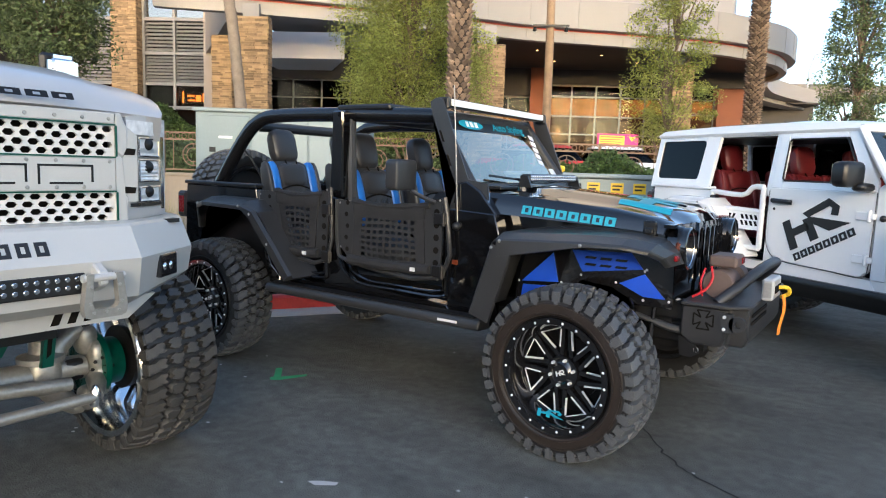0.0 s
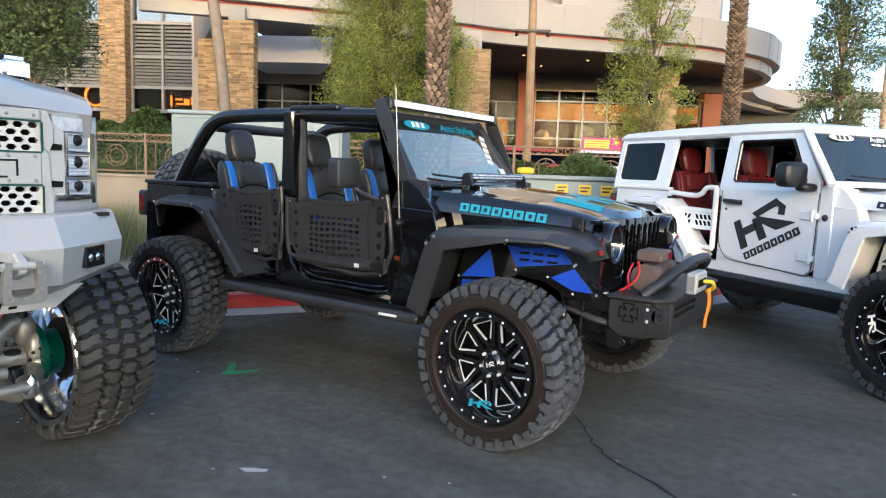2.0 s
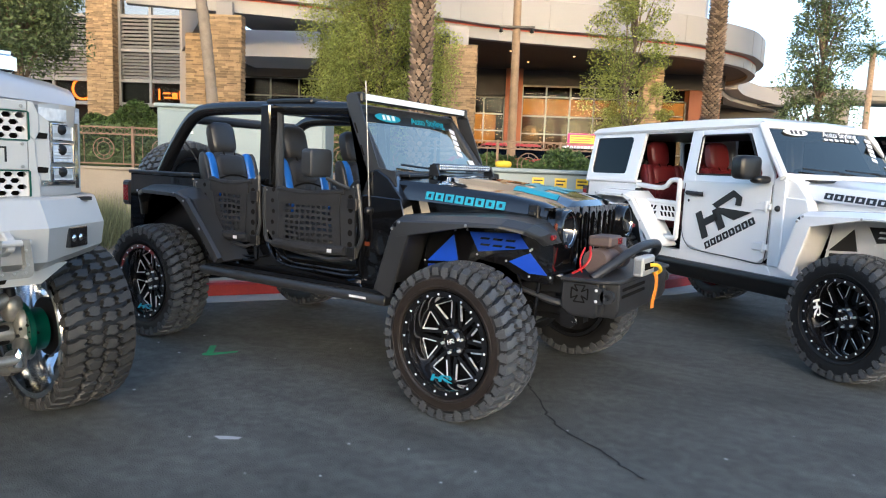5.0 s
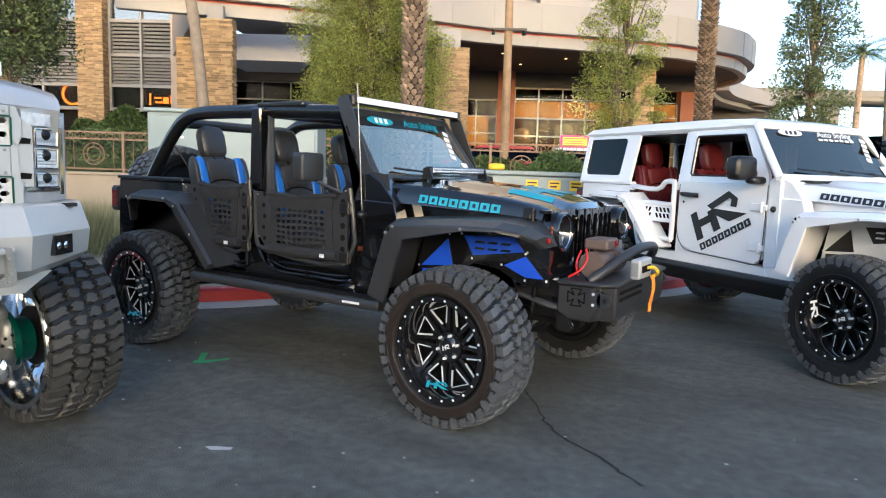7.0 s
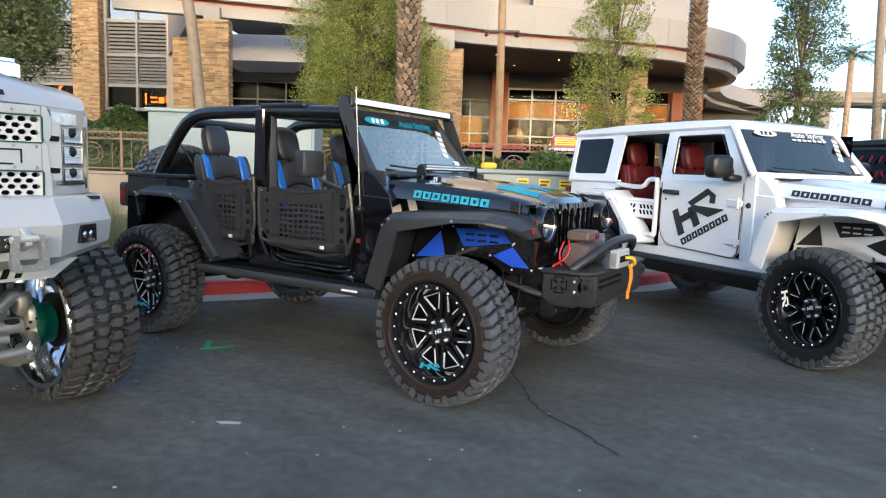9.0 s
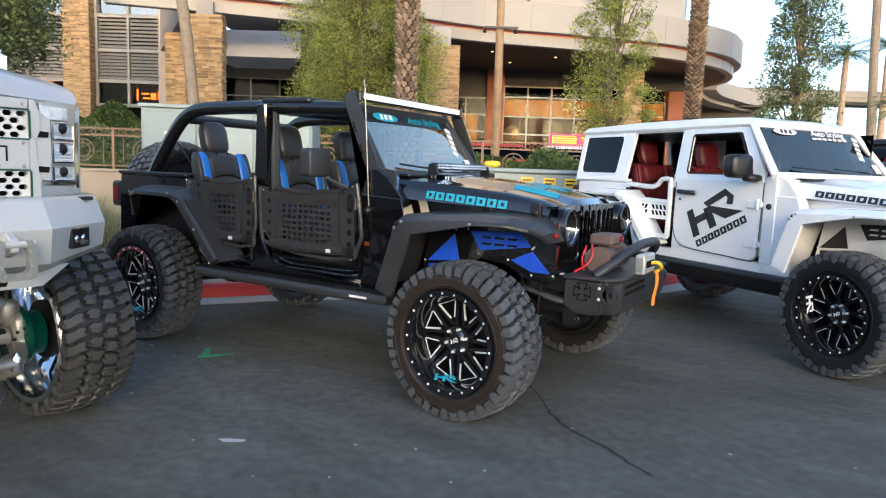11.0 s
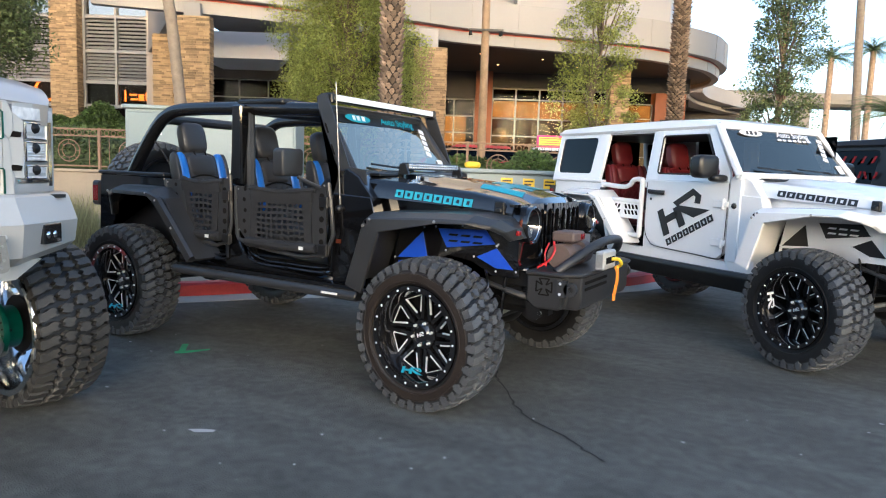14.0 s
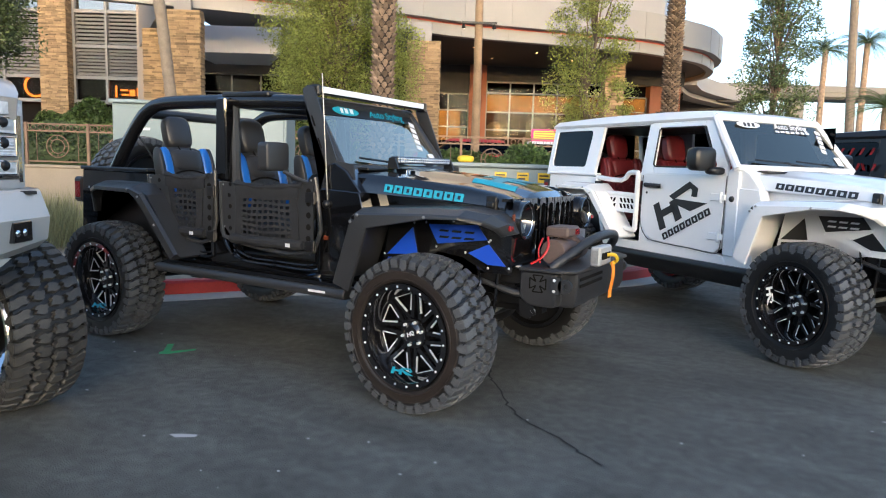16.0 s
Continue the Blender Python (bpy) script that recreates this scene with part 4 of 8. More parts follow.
def tree(name, label, base, height, spread, low, seed, leaf, size, clumps, per, trunk=0.1, drift=(0, 0), top=0.35, z0=0.1):
    r = random.Random(seed)
    t = thing(name, label, "tree", pose(base[0], base[1], z0))
    bm, cr = B(), B()
    spine = [Vector((drift[0] * k * k + r.uniform(-1, 1) * 0.06 * height * k * 0.4, drift[1] * k * k + r.uniform(-1, 1) * 0.06 * height * k * 0.4, height * k)) for k in (0, 0.15, 0.3, 0.45, 0.6, 0.75, 0.9)]
    tube(bm, spine, [trunk * (1.15 - k) for k in (0, 0.15, 0.3, 0.45, 0.6, 0.75, 0.9)], 7)
    for i in range(clumps):
        k = low + (1 - low) * (i + r.random()) / clumps
        w = spread * (1 - (1 - top) * max(0, (k - low) / (1 - low)) ** 1.4) * min(1, 0.55 + (k - low) * 3)
        a = i * 2.4 + r.uniform(-0.4, 0.4)
        q = spine[min(6, int(k * 0.8 / 0.15))]
        d = w * r.uniform(0.35, 1.0)
        c = Vector((q.x + math.cos(a) * d, q.y + math.sin(a) * d, height * k))
        if i % 2 == 0:
            tube(bm, [q, (q + c) / 2 + Vector((0, 0, 0.06 * height * r.random())), c], [trunk * 0.4, trunk * 0.22, trunk * 0.08], 5)
        s = spread * r.uniform(0.22, 0.42)
        leaves(cr, c, (s, s, s * r.uniform(0.6, 1.1)), per, size, r)
    part("trunk", bm, M["branch"], t)
    part("crown", cr, M[leaf], t, "", 0)
    return t


tree("tree", "bushy light green desert tree behind the fence", (-7.4, 9.3), 7.6, 1.95, 0.3, 3, "leaf_green", 0.034, 120, 900, 0.1, z0=0.1, top=0.6)
tree("tree", "slender wispy green tree beside a palm", (-1.85, 11.8), 7.2, 1.05, 0.3, 5, "leaf_green", 0.032, 66, 400, 0.07, z0=0.1, top=0.5)
tree("tree", "dark sparse slender tree against the sky", (0.9, 26.2), 9.9, 1.6, 0.2, 8, "leaf_mid", 0.062, 84, 300, 0.13, z0=0.1, top=0.6)
tree("tree", "dense dark green tree in front of the louvres", (-18.5, 6.0), 7.8, 2.0, 0.42, 11, "leaf_mid", 0.065, 80, 420, 0.13, z0=1.0, top=0.6)


def hedge(name, label, m, sx, sy, sz, count, seed, leaf="leaf_hedge", size=0.05):
    r = random.Random(seed)
    bm = B()
    for _ in range(count):
        p = Vector((r.uniform(-sx, sx), r.uniform(-sy, sy), 0))
        e = max(0.0, 1 - (p.x / sx) ** 4) * max(0.0, 1 - (p.y / sy) ** 4)
        p.z = sz * (0.1 + 0.9 * e ** 0.5 * r.random() ** 0.35) * (0.9 + 0.14 * math.sin(p.x * 2.3 + seed))
        leaves(bm, p, (0.06, 0.06, 0.06), 1, size, r, 1.3)
    pad(bm, (0, 0, sz * 0.38), sx * 0.86, sy * 0.75, sz * 0.38)
    return solo(name, bm, M[leaf], label, "hedge", 0, m=m)


hedge("hedge", "clipped green hedge below the louvred windows", SITE @ pose(-17.0, 32.3, 1.1), 2.6, 0.6, 2.9, 16000, 1, size=0.08)
hedge("hedge", "dark green hedge at the foot of the window wall", SITE @ pose(-9.0, 33, 1.1), 5.0, 0.6, 2.4, 14000, 2, size=0.09)
hedge("shrub", "rounded green shrub beside the utility box", SITE @ pose(2.4, 14.0, 0.1), 1.7, 0.9, 1.86, 15000, 4, size=0.04)
hedge("shrub", "low shrubs behind the fence", SITE @ pose(-10.5, 18.0, 1.1), 9.0, 0.5, 1.15, 20000, 7, "leaf_dark", 0.06)
hedge("shrub", "low shrubs behind the fence near the entrance", SITE @ pose(0.8, 18.2, 1.1), 2.6, 0.5, 0.75, 5000, 9, "leaf_hedge", 0.06)
r = random.Random(4)
bm = B()
for k in range(2600):
    cx, cy = ((-6.3, 1.4), (-6.8, 1.7), (-7.3, 2.0), (-6.0, 0.9))[k % 4]
    x, y = r.gauss(cx, 0.22), r.gauss(cy, 0.25)
    h, a = r.uniform(0.15, 0.85), r.uniform(0, 6.3)
    p, q = Vector((x, y, 0.14)), Vector((x + math.cos(a) * h * 0.35, y + math.sin(a) * h * 0.35, 0.14 + h))
    s = Vector((-math.sin(a), math.cos(a), 0)) * 0.006
    bm.faces.new([bm.verts.new(p - s), bm.verts.new(p + s), bm.verts.new(q)])
solo("dry_weeds", bm, M["dry_grass"], "dry yellow-green weeds in the planting bed", "weeds", 0, kind="stuff")


def scaly_palm(base, height, rad, seed, m, step=0.15):
    """A palm trunk covered with the stubs of cut fronds."""
    r = random.Random(seed)
    t = thing("palm_tree", m, "palm tree", pose(base[0], base[1], 0.05))
    part("trunk", tube(B(), [(0, 0, 0), (0.02, 0.01, height * 0.5), (0.0, 0.03, height)], [rad * 1.0, rad * 0.9, rad * 0.88], 14), M["bark"], t)
    bm = B()
    n, row, z = 8, 0, 0.3
    while z < height:
        for j in range(n):
            a = 2 * math.pi * (j + 0.5 * (row % 2)) / n + r.uniform(-0.06, 0.06)
            w, h, o = rad * 0.33, step * r.uniform(0.85, 1.1), rad * r.uniform(1.12, 1.26)
            c, s = math.cos(a), math.sin(a)
            def at(rr, tt, zz):
                return (c * rr - s * tt, s * rr + c * tt, zz)
            low = [at(rad * 0.8, -w * 0.3, z - h * 0.75), at(rad * 0.93, -w * 0.25, z - h * 0.75), at(rad * 0.93, w * 0.25, z - h * 0.75), at(rad * 0.8, w * 0.3, z - h * 0.75)]
            ring = [at(rad * 0.8, -w, z), at(o, -w * 0.75, z), at(o, w * 0.75, z), at(rad * 0.8, w, z)]
            tip = [at(rad * 0.8, -w * 0.5, z + h * 0.4), at(o * 1.16, -w * 0.4, z + h * 0.45), at(o * 1.16, w * 0.4, z + h * 0.45), at(rad * 0.8, w * 0.5, z + h * 0.4)]
            loft(bm, [low, ring, tip])
        z += step
        row += 1
    tagged(part("frond_stub", bm, M["palm_bark"], t, "", 0), kind="stuff")
    return t


scaly_palm((-5.07, 7.82), 9.5, 0.205, 1, "thick palm trunk with diamond-shaped frond stubs", 0.115)
scaly_palm((-0.65, 15.07), 12.0, 0.19, 2, "tall palm trunk with close-set frond stubs", 0.062)
t = thing("palm_tree", "slim leaning grey palm trunk", "palm tree", pose(0, 0, 0))
bm = B()
pts = [(-13.82, 9.56, 1.0), (-14.1, 9.47, 3.3), (-14.32, 9.38, 5.4), (-14.56, 9.27, 7.2), (-15.0, 9.1, 11)]
run = smooth_path(pts, 24)
tube(bm, run, [0.165 + 0.006 * math.sin(k * 1.7) + 0.005 * math.sin(k * 0.61) + 0.009 * (k % 2) for k in range(len(run))], 14)
part("trunk", bm, M["palm_grey"], t)

pole = thing("wooden_pole", "weathered wooden pole with two floodlights on a crossarm", "pole", pose(-5.79, 13.5, 0))
part("post", tube(B(), [(0, 0, 0), (0, 0, 4), (-0.05, 0, 9)], [0.14, 0.12, 0.11], 12), M["pole_wood"], pole)
part("crossarm", box(B(), -0.5, 0.5, -0.16, -0.12, 5.50, 5.555), M["dark_steel"], pole, "", 0, m=rot("Z", 30))
for x in (-0.45, 0.42):
    f = part("floodlight", lathe(B(), [(0.02, 0.06), (0.04, 0.04), (0.06, -0.05), (0.0, -0.05)], 12, "z"), M["dark_steel"], pole, m=rot("Z", 30) @ pose(x, -0.2, 5.42, 40, 0, 0))
    part("lamp", ball(B(), (0, 0, -0.055), 0.05, 2), M["led"], f)


def bare_palm(base, height, rad, lean):
    t = thing("palm_tree", "tall bare palm trunk by the roadway", "palm tree", pose(base[0], base[1], 0))
    part("trunk", tube(B(), [(lean[0], lean[1], 0), (lean[0] * 0.4, lean[1] * 0.4, height * 0.5), (0, 0, height)], [rad * 1.3, rad, rad], 10), M["palm_grey"], t, "", 0)
    return t


def feather_palm(base, height, seed, ln=2.6):
    """A palm with arching feathered fronds."""
    r = random.Random(seed)
    t = thing("palm_tree", "date palm with arching dark fronds", "palm tree", pose(base[0], base[1], 0))
    part("trunk", tube(B(), [(0, 0, 0), (0, 0, height)], [0.26, 0.22], 12), M["palm_bark"], t)
    bm = B()
    for i in range(48):
        a, e = i * 2.399, r.uniform(0.0, 1.25)
        out = Vector((math.cos(a), math.sin(a), 0))
        side = Vector((-out.y, out.x, 0))
        run = []
        for k in range(15):
            u = k / 14
            run.append(Vector((0, 0, height)) + out * ln * u * math.cos(e * (1 - 0.5 * u)) + Vector((0, 0, ln * (math.sin(e) * u - 0.62 * u * u))))
        tube(bm, run, [0.022 * (1.1 - k / 14) for k in range(15)], 4)
        for k in range(2, 15):
            for j in range(3):
                p = run[k - 1].lerp(run[k], j / 3)
                d = (run[k] - run[k - 1]).normalized()
                for sg in (-1, 1):
                    tip = p + (side * sg * 0.8 + d * 0.7 + Vector((0, 0, -0.35))) * 0.34 * (1.05 - 0.5 * abs(k / 7 - 1))
                    w = d * 0.014
                    bm.faces.new([bm.verts.new(p - w), bm.verts.new(p + w), bm.verts.new(tip)])
    part("crown", bm, M["leaf_dark"], t, "", 0)
    return t


feather_palm((1.55, 57.4), 11.3, 1, 2.3)
feather_palm((4.3, 57.6), 11.7, 2, 2.3)
bare_palm((3.0, 47.0), 19.5, 0.25, (0.93, 0))
feather_palm((5.3, 40.0), 5.3, 5, 2.8)

# cars at the entrance, one with a roof sign
def small_car(name, label, m, paint, low=1.0):
    car = thing(name, label, "car", m)
    rim8 = ((-1, -0.86), (-0.9, -1), (0.9, -1), (1, -0.86), (1, 0.86), (0.9, 1), (-0.9, 1), (-1, 0.86))
    body = loft(B(), [[(x * a, y * b, z * low) for x, y in rim8] for a, b, z in ((2.2, 0.84, 0.24), (2.3, 0.9, 0.45), (2.28, 0.9, 0.72), (2.18, 0.84, 0.88))])
    part("body", body, paint, car, "", 40, 0.02)
    part("cabin", loft(B(), [[(x * a - 0.1, y * b, z * low) for x, y in rim8] for a, b, z in ((1.5, 0.80, 0.88), (1.0, 0.68, 1.36), (0.9, 0.62, 1.42))]), M["glass_tint"], car, "dark car windows", 40)
    part("roof", loft(B(), [[(x * a - 0.1, y * b, z * low) for x, y in rim8] for a, b, z in ((1.02, 0.69, 1.37), (0.95, 0.64, 1.46), (0.8, 0.5, 1.49))]), paint, car, "", 50)
    for x in (-1.4, 1.4):
        for y in (-0.82, 0.82):
            part("wheel", lathe(B(), [(0.1, -0.1), (0.31, -0.1), (0.33, -0.06), (0.33, 0.06), (0.31, 0.1), (0.1, 0.1)], 20, "y", (x, y, 0.33)), M["rubber"], car)
    return car


small_car("car", "low red car parked behind the fence", SITE @ pose(1.0, 24.6, 1.12, 0, 0, 6), M["curb_red"], 0.86)
car = small_car("taxi_cab", "white cab with a pink and yellow roof sign", SITE @ pose(4.2, 28.5, 1.06, 0, 0, 4), M["white_paint"])
s = part("roof_sign", box(B(), -0.82, 0.82, -0.06, 0.06, 1.5, 2.0), M["sign_pink"], car, "pink framed advertising sign", 30, 0.02)
part("sign_face", box(B(), -0.74, 0.26, -0.068, -0.062, 1.57, 1.93), M["sign_yellow"], s, "", 0)
part("sign_triangle", prism(B(), [(0.42, 1.9), (0.7, 1.9), (0.56, 1.7)], "y", -0.068, -0.062), M["sign_yellow"], s, "", 0)
bm = B()
for z, w in ((1.87, 0.88), (1.77, 0.8), (1.68, 0.85), (1.6, 0.8)):
    box(bm, -0.7, -0.7 + w, -0.074, -0.069, z - 0.018, z + 0.018)
part("lettering_bars", bm, M["fascia_red"], s, "", 0)


# unseen plain blocks added behind the camera, closing the place against low sky glow
for i, (x0, x1, y0, h) in enumerate(((-45, -14, -44, 6.0), (-14, 10, -48, 7.5), (10, 34, -46, 7.0), (34, 60, -40, 6.4))):
    bm = B()
    box(bm, x0, x1, y0 - 10, y0, 0, h)
    box(bm, x0 - 0.15, x1 + 0.15, y0 - 10.15, y0 + 0.15, h, h + 0.35)
    tagged(new("wall_south_%d" % (i + 1), mesh("glow_blocker", bm, M["brown_wall"], 0)), "plain brown block added out of view to hold back low sky glow", "wall", kind="structure")


# ---- wheels ----
def lug(bm, cs, r0, r1, drop=0.0, rim=0.004, half=1.0, taper=0.04):
    """A tread block on the tyre: (angle, y) corners, from radius r0 to r1, its top edge chamfered; drop rounds the shoulder off."""
    ca, cy = sum(c[0] for c in cs) / len(cs), sum(c[1] for c in cs) / len(cs)
    def at(r, k):
        out = []
        for a, y in cs:
            a, y = a + (ca - a) * k, y + (cy - y) * k
            rr = r - drop * min(1.3, abs(y) / half) ** 3
            out.append((rr * math.cos(a), y, rr * math.sin(a)))
        return out
    loft(bm, [at(r0, 0.01 - taper), at(r1 - rim, 0.04), at(r1, 0.10)])


SHOULDER = [(0.02, 1.02), (0.07, 0.86), (-0.07, 0.70), (0.0, 0.55), (0.17, 0.50), (0.33, 0.57), (0.47, 0.55), (0.60, 0.46), (0.69, 0.54), (0.63, 0.68), (0.77, 0.84), (0.74, 1.02)]
MIDDLE = [(0.02, 0.40), (-0.05, 0.27), (0.10, 0.15), (0.13, 0.04), (0.34, 0.02), (0.50, 0.09), (0.66, 0.06), (0.79, 0.14), (0.72, 0.27), (0.62, 0.33), (0.50, 0.43), (0.32, 0.36), (0.17, 0.45)]


def tyre_mesh(name, R, W, rim, n, material, tread_mat):
    """A mud-terrain tyre: carcass, and its hooked shoulder and middle blocks."""
    bm = B()
    h, s = W / 2, R / 0.48
    base = R - 0.03
    prof = [(rim - 0.01, -h * 0.78), (rim + 0.012, -h * 0.9), (rim + (R - rim) * 0.3, -h * 1.0), (rim + (R - rim) * 0.6, -h * 1.0), (R - 0.06, -h * 0.95), (R - 0.042, -h * 0.9), (base - 0.012, -h * 0.72), (base, -h * 0.3), (base, 0)]
    prof = prof + [(r, -y) for r, y in prof[-2::-1]]
    lathe(bm, prof, 96)
    side = bm
    bm = B()
    p = 2 * math.pi / n
    for i in range(n):
        long = i % 2
        for sd in (-1, 1):
            o = i * p + (p * 0.5 if sd > 0 else 0)
            pt = lambda u, v: (o + sd * p * (u + 0.55 * v), sd * h * v)
            lug(bm, [pt(u, v * (0.985 if v > 1 and not long else 1)) for u, v in SHOULDER], base - 0.016, R, 0.02 * s, half=h)
            # the block's flank, running down the sidewall in steps
            r2 = R - (0.074 if long else 0.052) * s
            f = [pt(0.03, 0.9), pt(0.80, 0.9), (pt(0.76, 1)[0], sd * h * 1.03), (pt(0.07, 1)[0], sd * h * 1.03)]
            lug(bm, f, r2, R - 0.021 * s, half=h, taper=0.0)
            if long:
                lug(bm, [pt(0.22, 0.93), pt(0.62, 0.93), (pt(0.60, 1)[0], sd * h * 1.042), (pt(0.25, 1)[0], sd * h * 1.042)], r2 - 0.012, R - 0.034 * s, half=h, taper=0.0)
            lug(bm, [pt(u, v) for u, v in MIDDLE], base - 0.008, R + 0.002, 0.02 * s, half=h)
    # raised rings and small block marks on the flank
    tread, bm = bm, side
    for r in (rim + (R - rim) * 0.2, rim + (R - rim) * 0.72):
        lathe(bm, [(r - 0.004, -h * 0.97), (r - 0.002, -h * 1.02), (r + 0.002, -h * 1.02), (r + 0.004, -h * 0.97)], 72)
    for first in (20, 200):
        for j in range(9):
            a = radians(first + j * 7)
            r = rim + (R - rim) * 0.45
            lug(bm, [(a, -h * 0.97), (a + 0.07, -h * 0.97), (a + 0.07, -h * 1.02), (a, -h * 1.02)], r - 0.012, r + 0.014)
    return mesh(name, bm, material, 30), mesh("tread", tread, tread_mat, 30)


def spoke_bar(bm, p, q, w, y0, y1):
    d = Vector((q[0] - p[0], 0, q[1] - p[1])).normalized()
    s = Vector((-d.z, 0, d.x)) * w / 2
    a, b = Vector((p[0], 0, p[1])), Vector((q[0], 0, q[1]))
    sl = (y1 - y0) * 0.0
    lo = [a - s, b - s, b + s, a + s]
    loft(bm, [[v + Vector((0, y1 + sl, 0)) for v in lo], [v * 1.0 + Vector((0, y0, 0)) for v in [a - s * 0.8, b - s * 0.8, b + s * 0.8, a + s * 0.8]]])


def pol(r, a):
    return (r * math.cos(a), r * math.sin(a))


def wheel_set(tag, R, W, rim, style, gloss, edge, cap, tyre_mat, pitches=46, tread_mat=None):
    """The meshes of one wheel, its axle along y and its face towards -y."""
    h = W / 2
    tyre, tread = tyre_mesh("tyre", R, W, rim, pitches, tyre_mat, tread_mat or M["rubber_tread"])
    out = {"tyre": tyre, "tread": tread}
    bm = B()
    lathe(bm, [(rim - 0.012, -h * 0.86), (rim + 0.006, -h * 0.93), (rim + 0.002, -h * 1.0), (rim - 0.03, -h * 1.0), (rim - 0.036, -h * 0.9), (rim - 0.05, -h * 0.55), (rim - 0.06, -0.01), (rim - 0.055, h * 0.6), (rim - 0.034, h * 0.92), (rim - 0.028, h * 1.0), (rim + 0.002, h * 1.01), (rim + 0.008, h * 0.94), (rim - 0.01, h * 0.86)], 64)
    out["wheel"] = mesh("wheel", bm, gloss, 40)
    face = -0.045
    rr = rim - 0.05
    bm, ed = B(), B()
    lathe(bm, [(0.0, face - 0.03), (0.045, face - 0.03), (0.052, face - 0.022), (0.07, face - 0.012), (0.088, face - 0.012), (0.098, face + 0.01), (0.1, 0.05)], 32)
    n = 8
    if style == "mesh":
        # swept V spokes with bright chamfers, open windows in and between them
        step = 2 * math.pi / n
        ri, ro = 0.078, rr * 0.985
        for k in range(n):
            c = step * k + 0.2
            inner, out1, out2 = pol(ri, c), pol(ro, c + 0.50), pol(ro, c - 0.15)
            for q, sg in ((out1, -1), (out2, 1)):
                spoke_bar(bm, inner, q, 0.030, face, face + 0.034)
                d = Vector((q[0] - inner[0], q[1] - inner[1])).normalized()
                o = Vector((-d.y, d.x)) * 0.0125 * sg
                u0, u1 = (0.060, 0.012) if sg < 0 else (0.06, 0.02)
                spoke_bar(ed, (inner[0] + o.x + d.x * u0, inner[1] + o.y + d.y * u0), (q[0] + o.x - d.x * u1, q[1] + o.y - d.y * u1), 0.0105 if sg < 0 else 0.0085, face - 0.003, face + 0.006)
            spoke_bar(ed, pol(ro - 0.012, c - 0.075), pol(ro - 0.012, c + 0.425), 0.005, face - 0.002, face + 0.004)
        for k in range(n * 6):
            a0, a1 = 2 * math.pi * k / (n * 6), 2 * math.pi * (k + 1) / (n * 6)
            prism(bm, [pol(rr * 0.955, a0), pol(rr * 1.01, a0), pol(rr * 1.01, a1), pol(rr * 0.955, a1)], "y", face + 0.002, face + 0.028)
    for k in range(n if style != "mesh" else 0):
        a = 2 * math.pi * k / n + 0.2
        arms = [(pol(0.08, a), pol(rr * 0.52, a)), (pol(rr * 0.5, a), pol(rr, a + 0.24)), (pol(rr * 0.5, a), pol(rr, a - 0.24))]
        for j, (p, q) in enumerate(arms):
            f = face - 0.004 * j
            spoke_bar(bm, p, q, 0.036 if j < 1 else 0.03, f, f + 0.03)
            d = Vector((q[0] - p[0], q[1] - p[1])).normalized()
            s = Vector((-d.y, d.x)) * (0.0145 if j < 1 else 0.0118)
            for sg in ((1,) if j else ()):
                spoke_bar(ed, (p[0] + s.x * sg + d.x * 0.03, p[1] + s.y * sg + d.y * 0.03), (q[0] + s.x * sg - d.x * 0.012, q[1] + s.y * sg - d.y * 0.012), 0.0055, f - 0.003, f)
    out["spokes"] = mesh("spokes", bm, gloss, 30)
    out["milled_edges"] = mesh("milled_edges", ed, edge, 0)
    bm = B()
    for k in range(22):
        a = 2 * math.pi * k / 22
        lathe(bm, [(0.0, -0.006), (0.005, -0.005), (0.0075, 0.0)], 8, "y", ((rim - 0.015) * math.cos(a), -h, (rim - 0.015) * math.sin(a)))
    out["rivets"] = mesh("rivets", bm, M["milled"], 60)
    out["lug_nut"] = mesh("lug_nut", lathe(B(), [(0.0, -0.02), (0.008, -0.02), (0.01, 0.0)], 8, "y"), M["milled"], 40)
    bm = B()
    r0, r1 = rim + 0.016, R - 0.07
    lathe(bm, [(r0 + (r1 - r0) * k, -h * y) for k, y in ((0, 0.93), (0.04, 0.99), (0.12, 1.012), (0.2, 1.02), (0.22, 1.04), (0.26, 1.04), (0.28, 1.022), (0.5, 1.026), (0.74, 1.02), (0.76, 1.038), (0.82, 1.036), (0.84, 1.012), (0.96, 0.99), (1, 0.95))], 72)
    out["sidewall"] = mesh("sidewall", bm, M["rubber_glow_tint"], 40)
    bm = B()
    lathe(bm, [(0.0, 0.06), (0.165, 0.06), (0.165, 0.085), (0.0, 0.085)], 40)
    if gloss is not M["polished"]:
        lathe(bm, [(0.10, h * 0.55), (rim - 0.02, h * 0.62), (rim - 0.02, h * 0.72), (0.10, h * 0.65)], 40)
    out["brake_disc"] = mesh("brake_disc", bm, M["dark_steel"], 40)
    out["cap_mark"] = mesh("cap_mark", mark(B(), 0.06, 0.045), M["milled"], 0)
    out["lip_mark"] = mesh("lip_mark", mark(B(), 0.16, 0.075), cap, 0)
    out["rim_r"] = rim
    out["half"] = h
    out["face"] = face
    return out


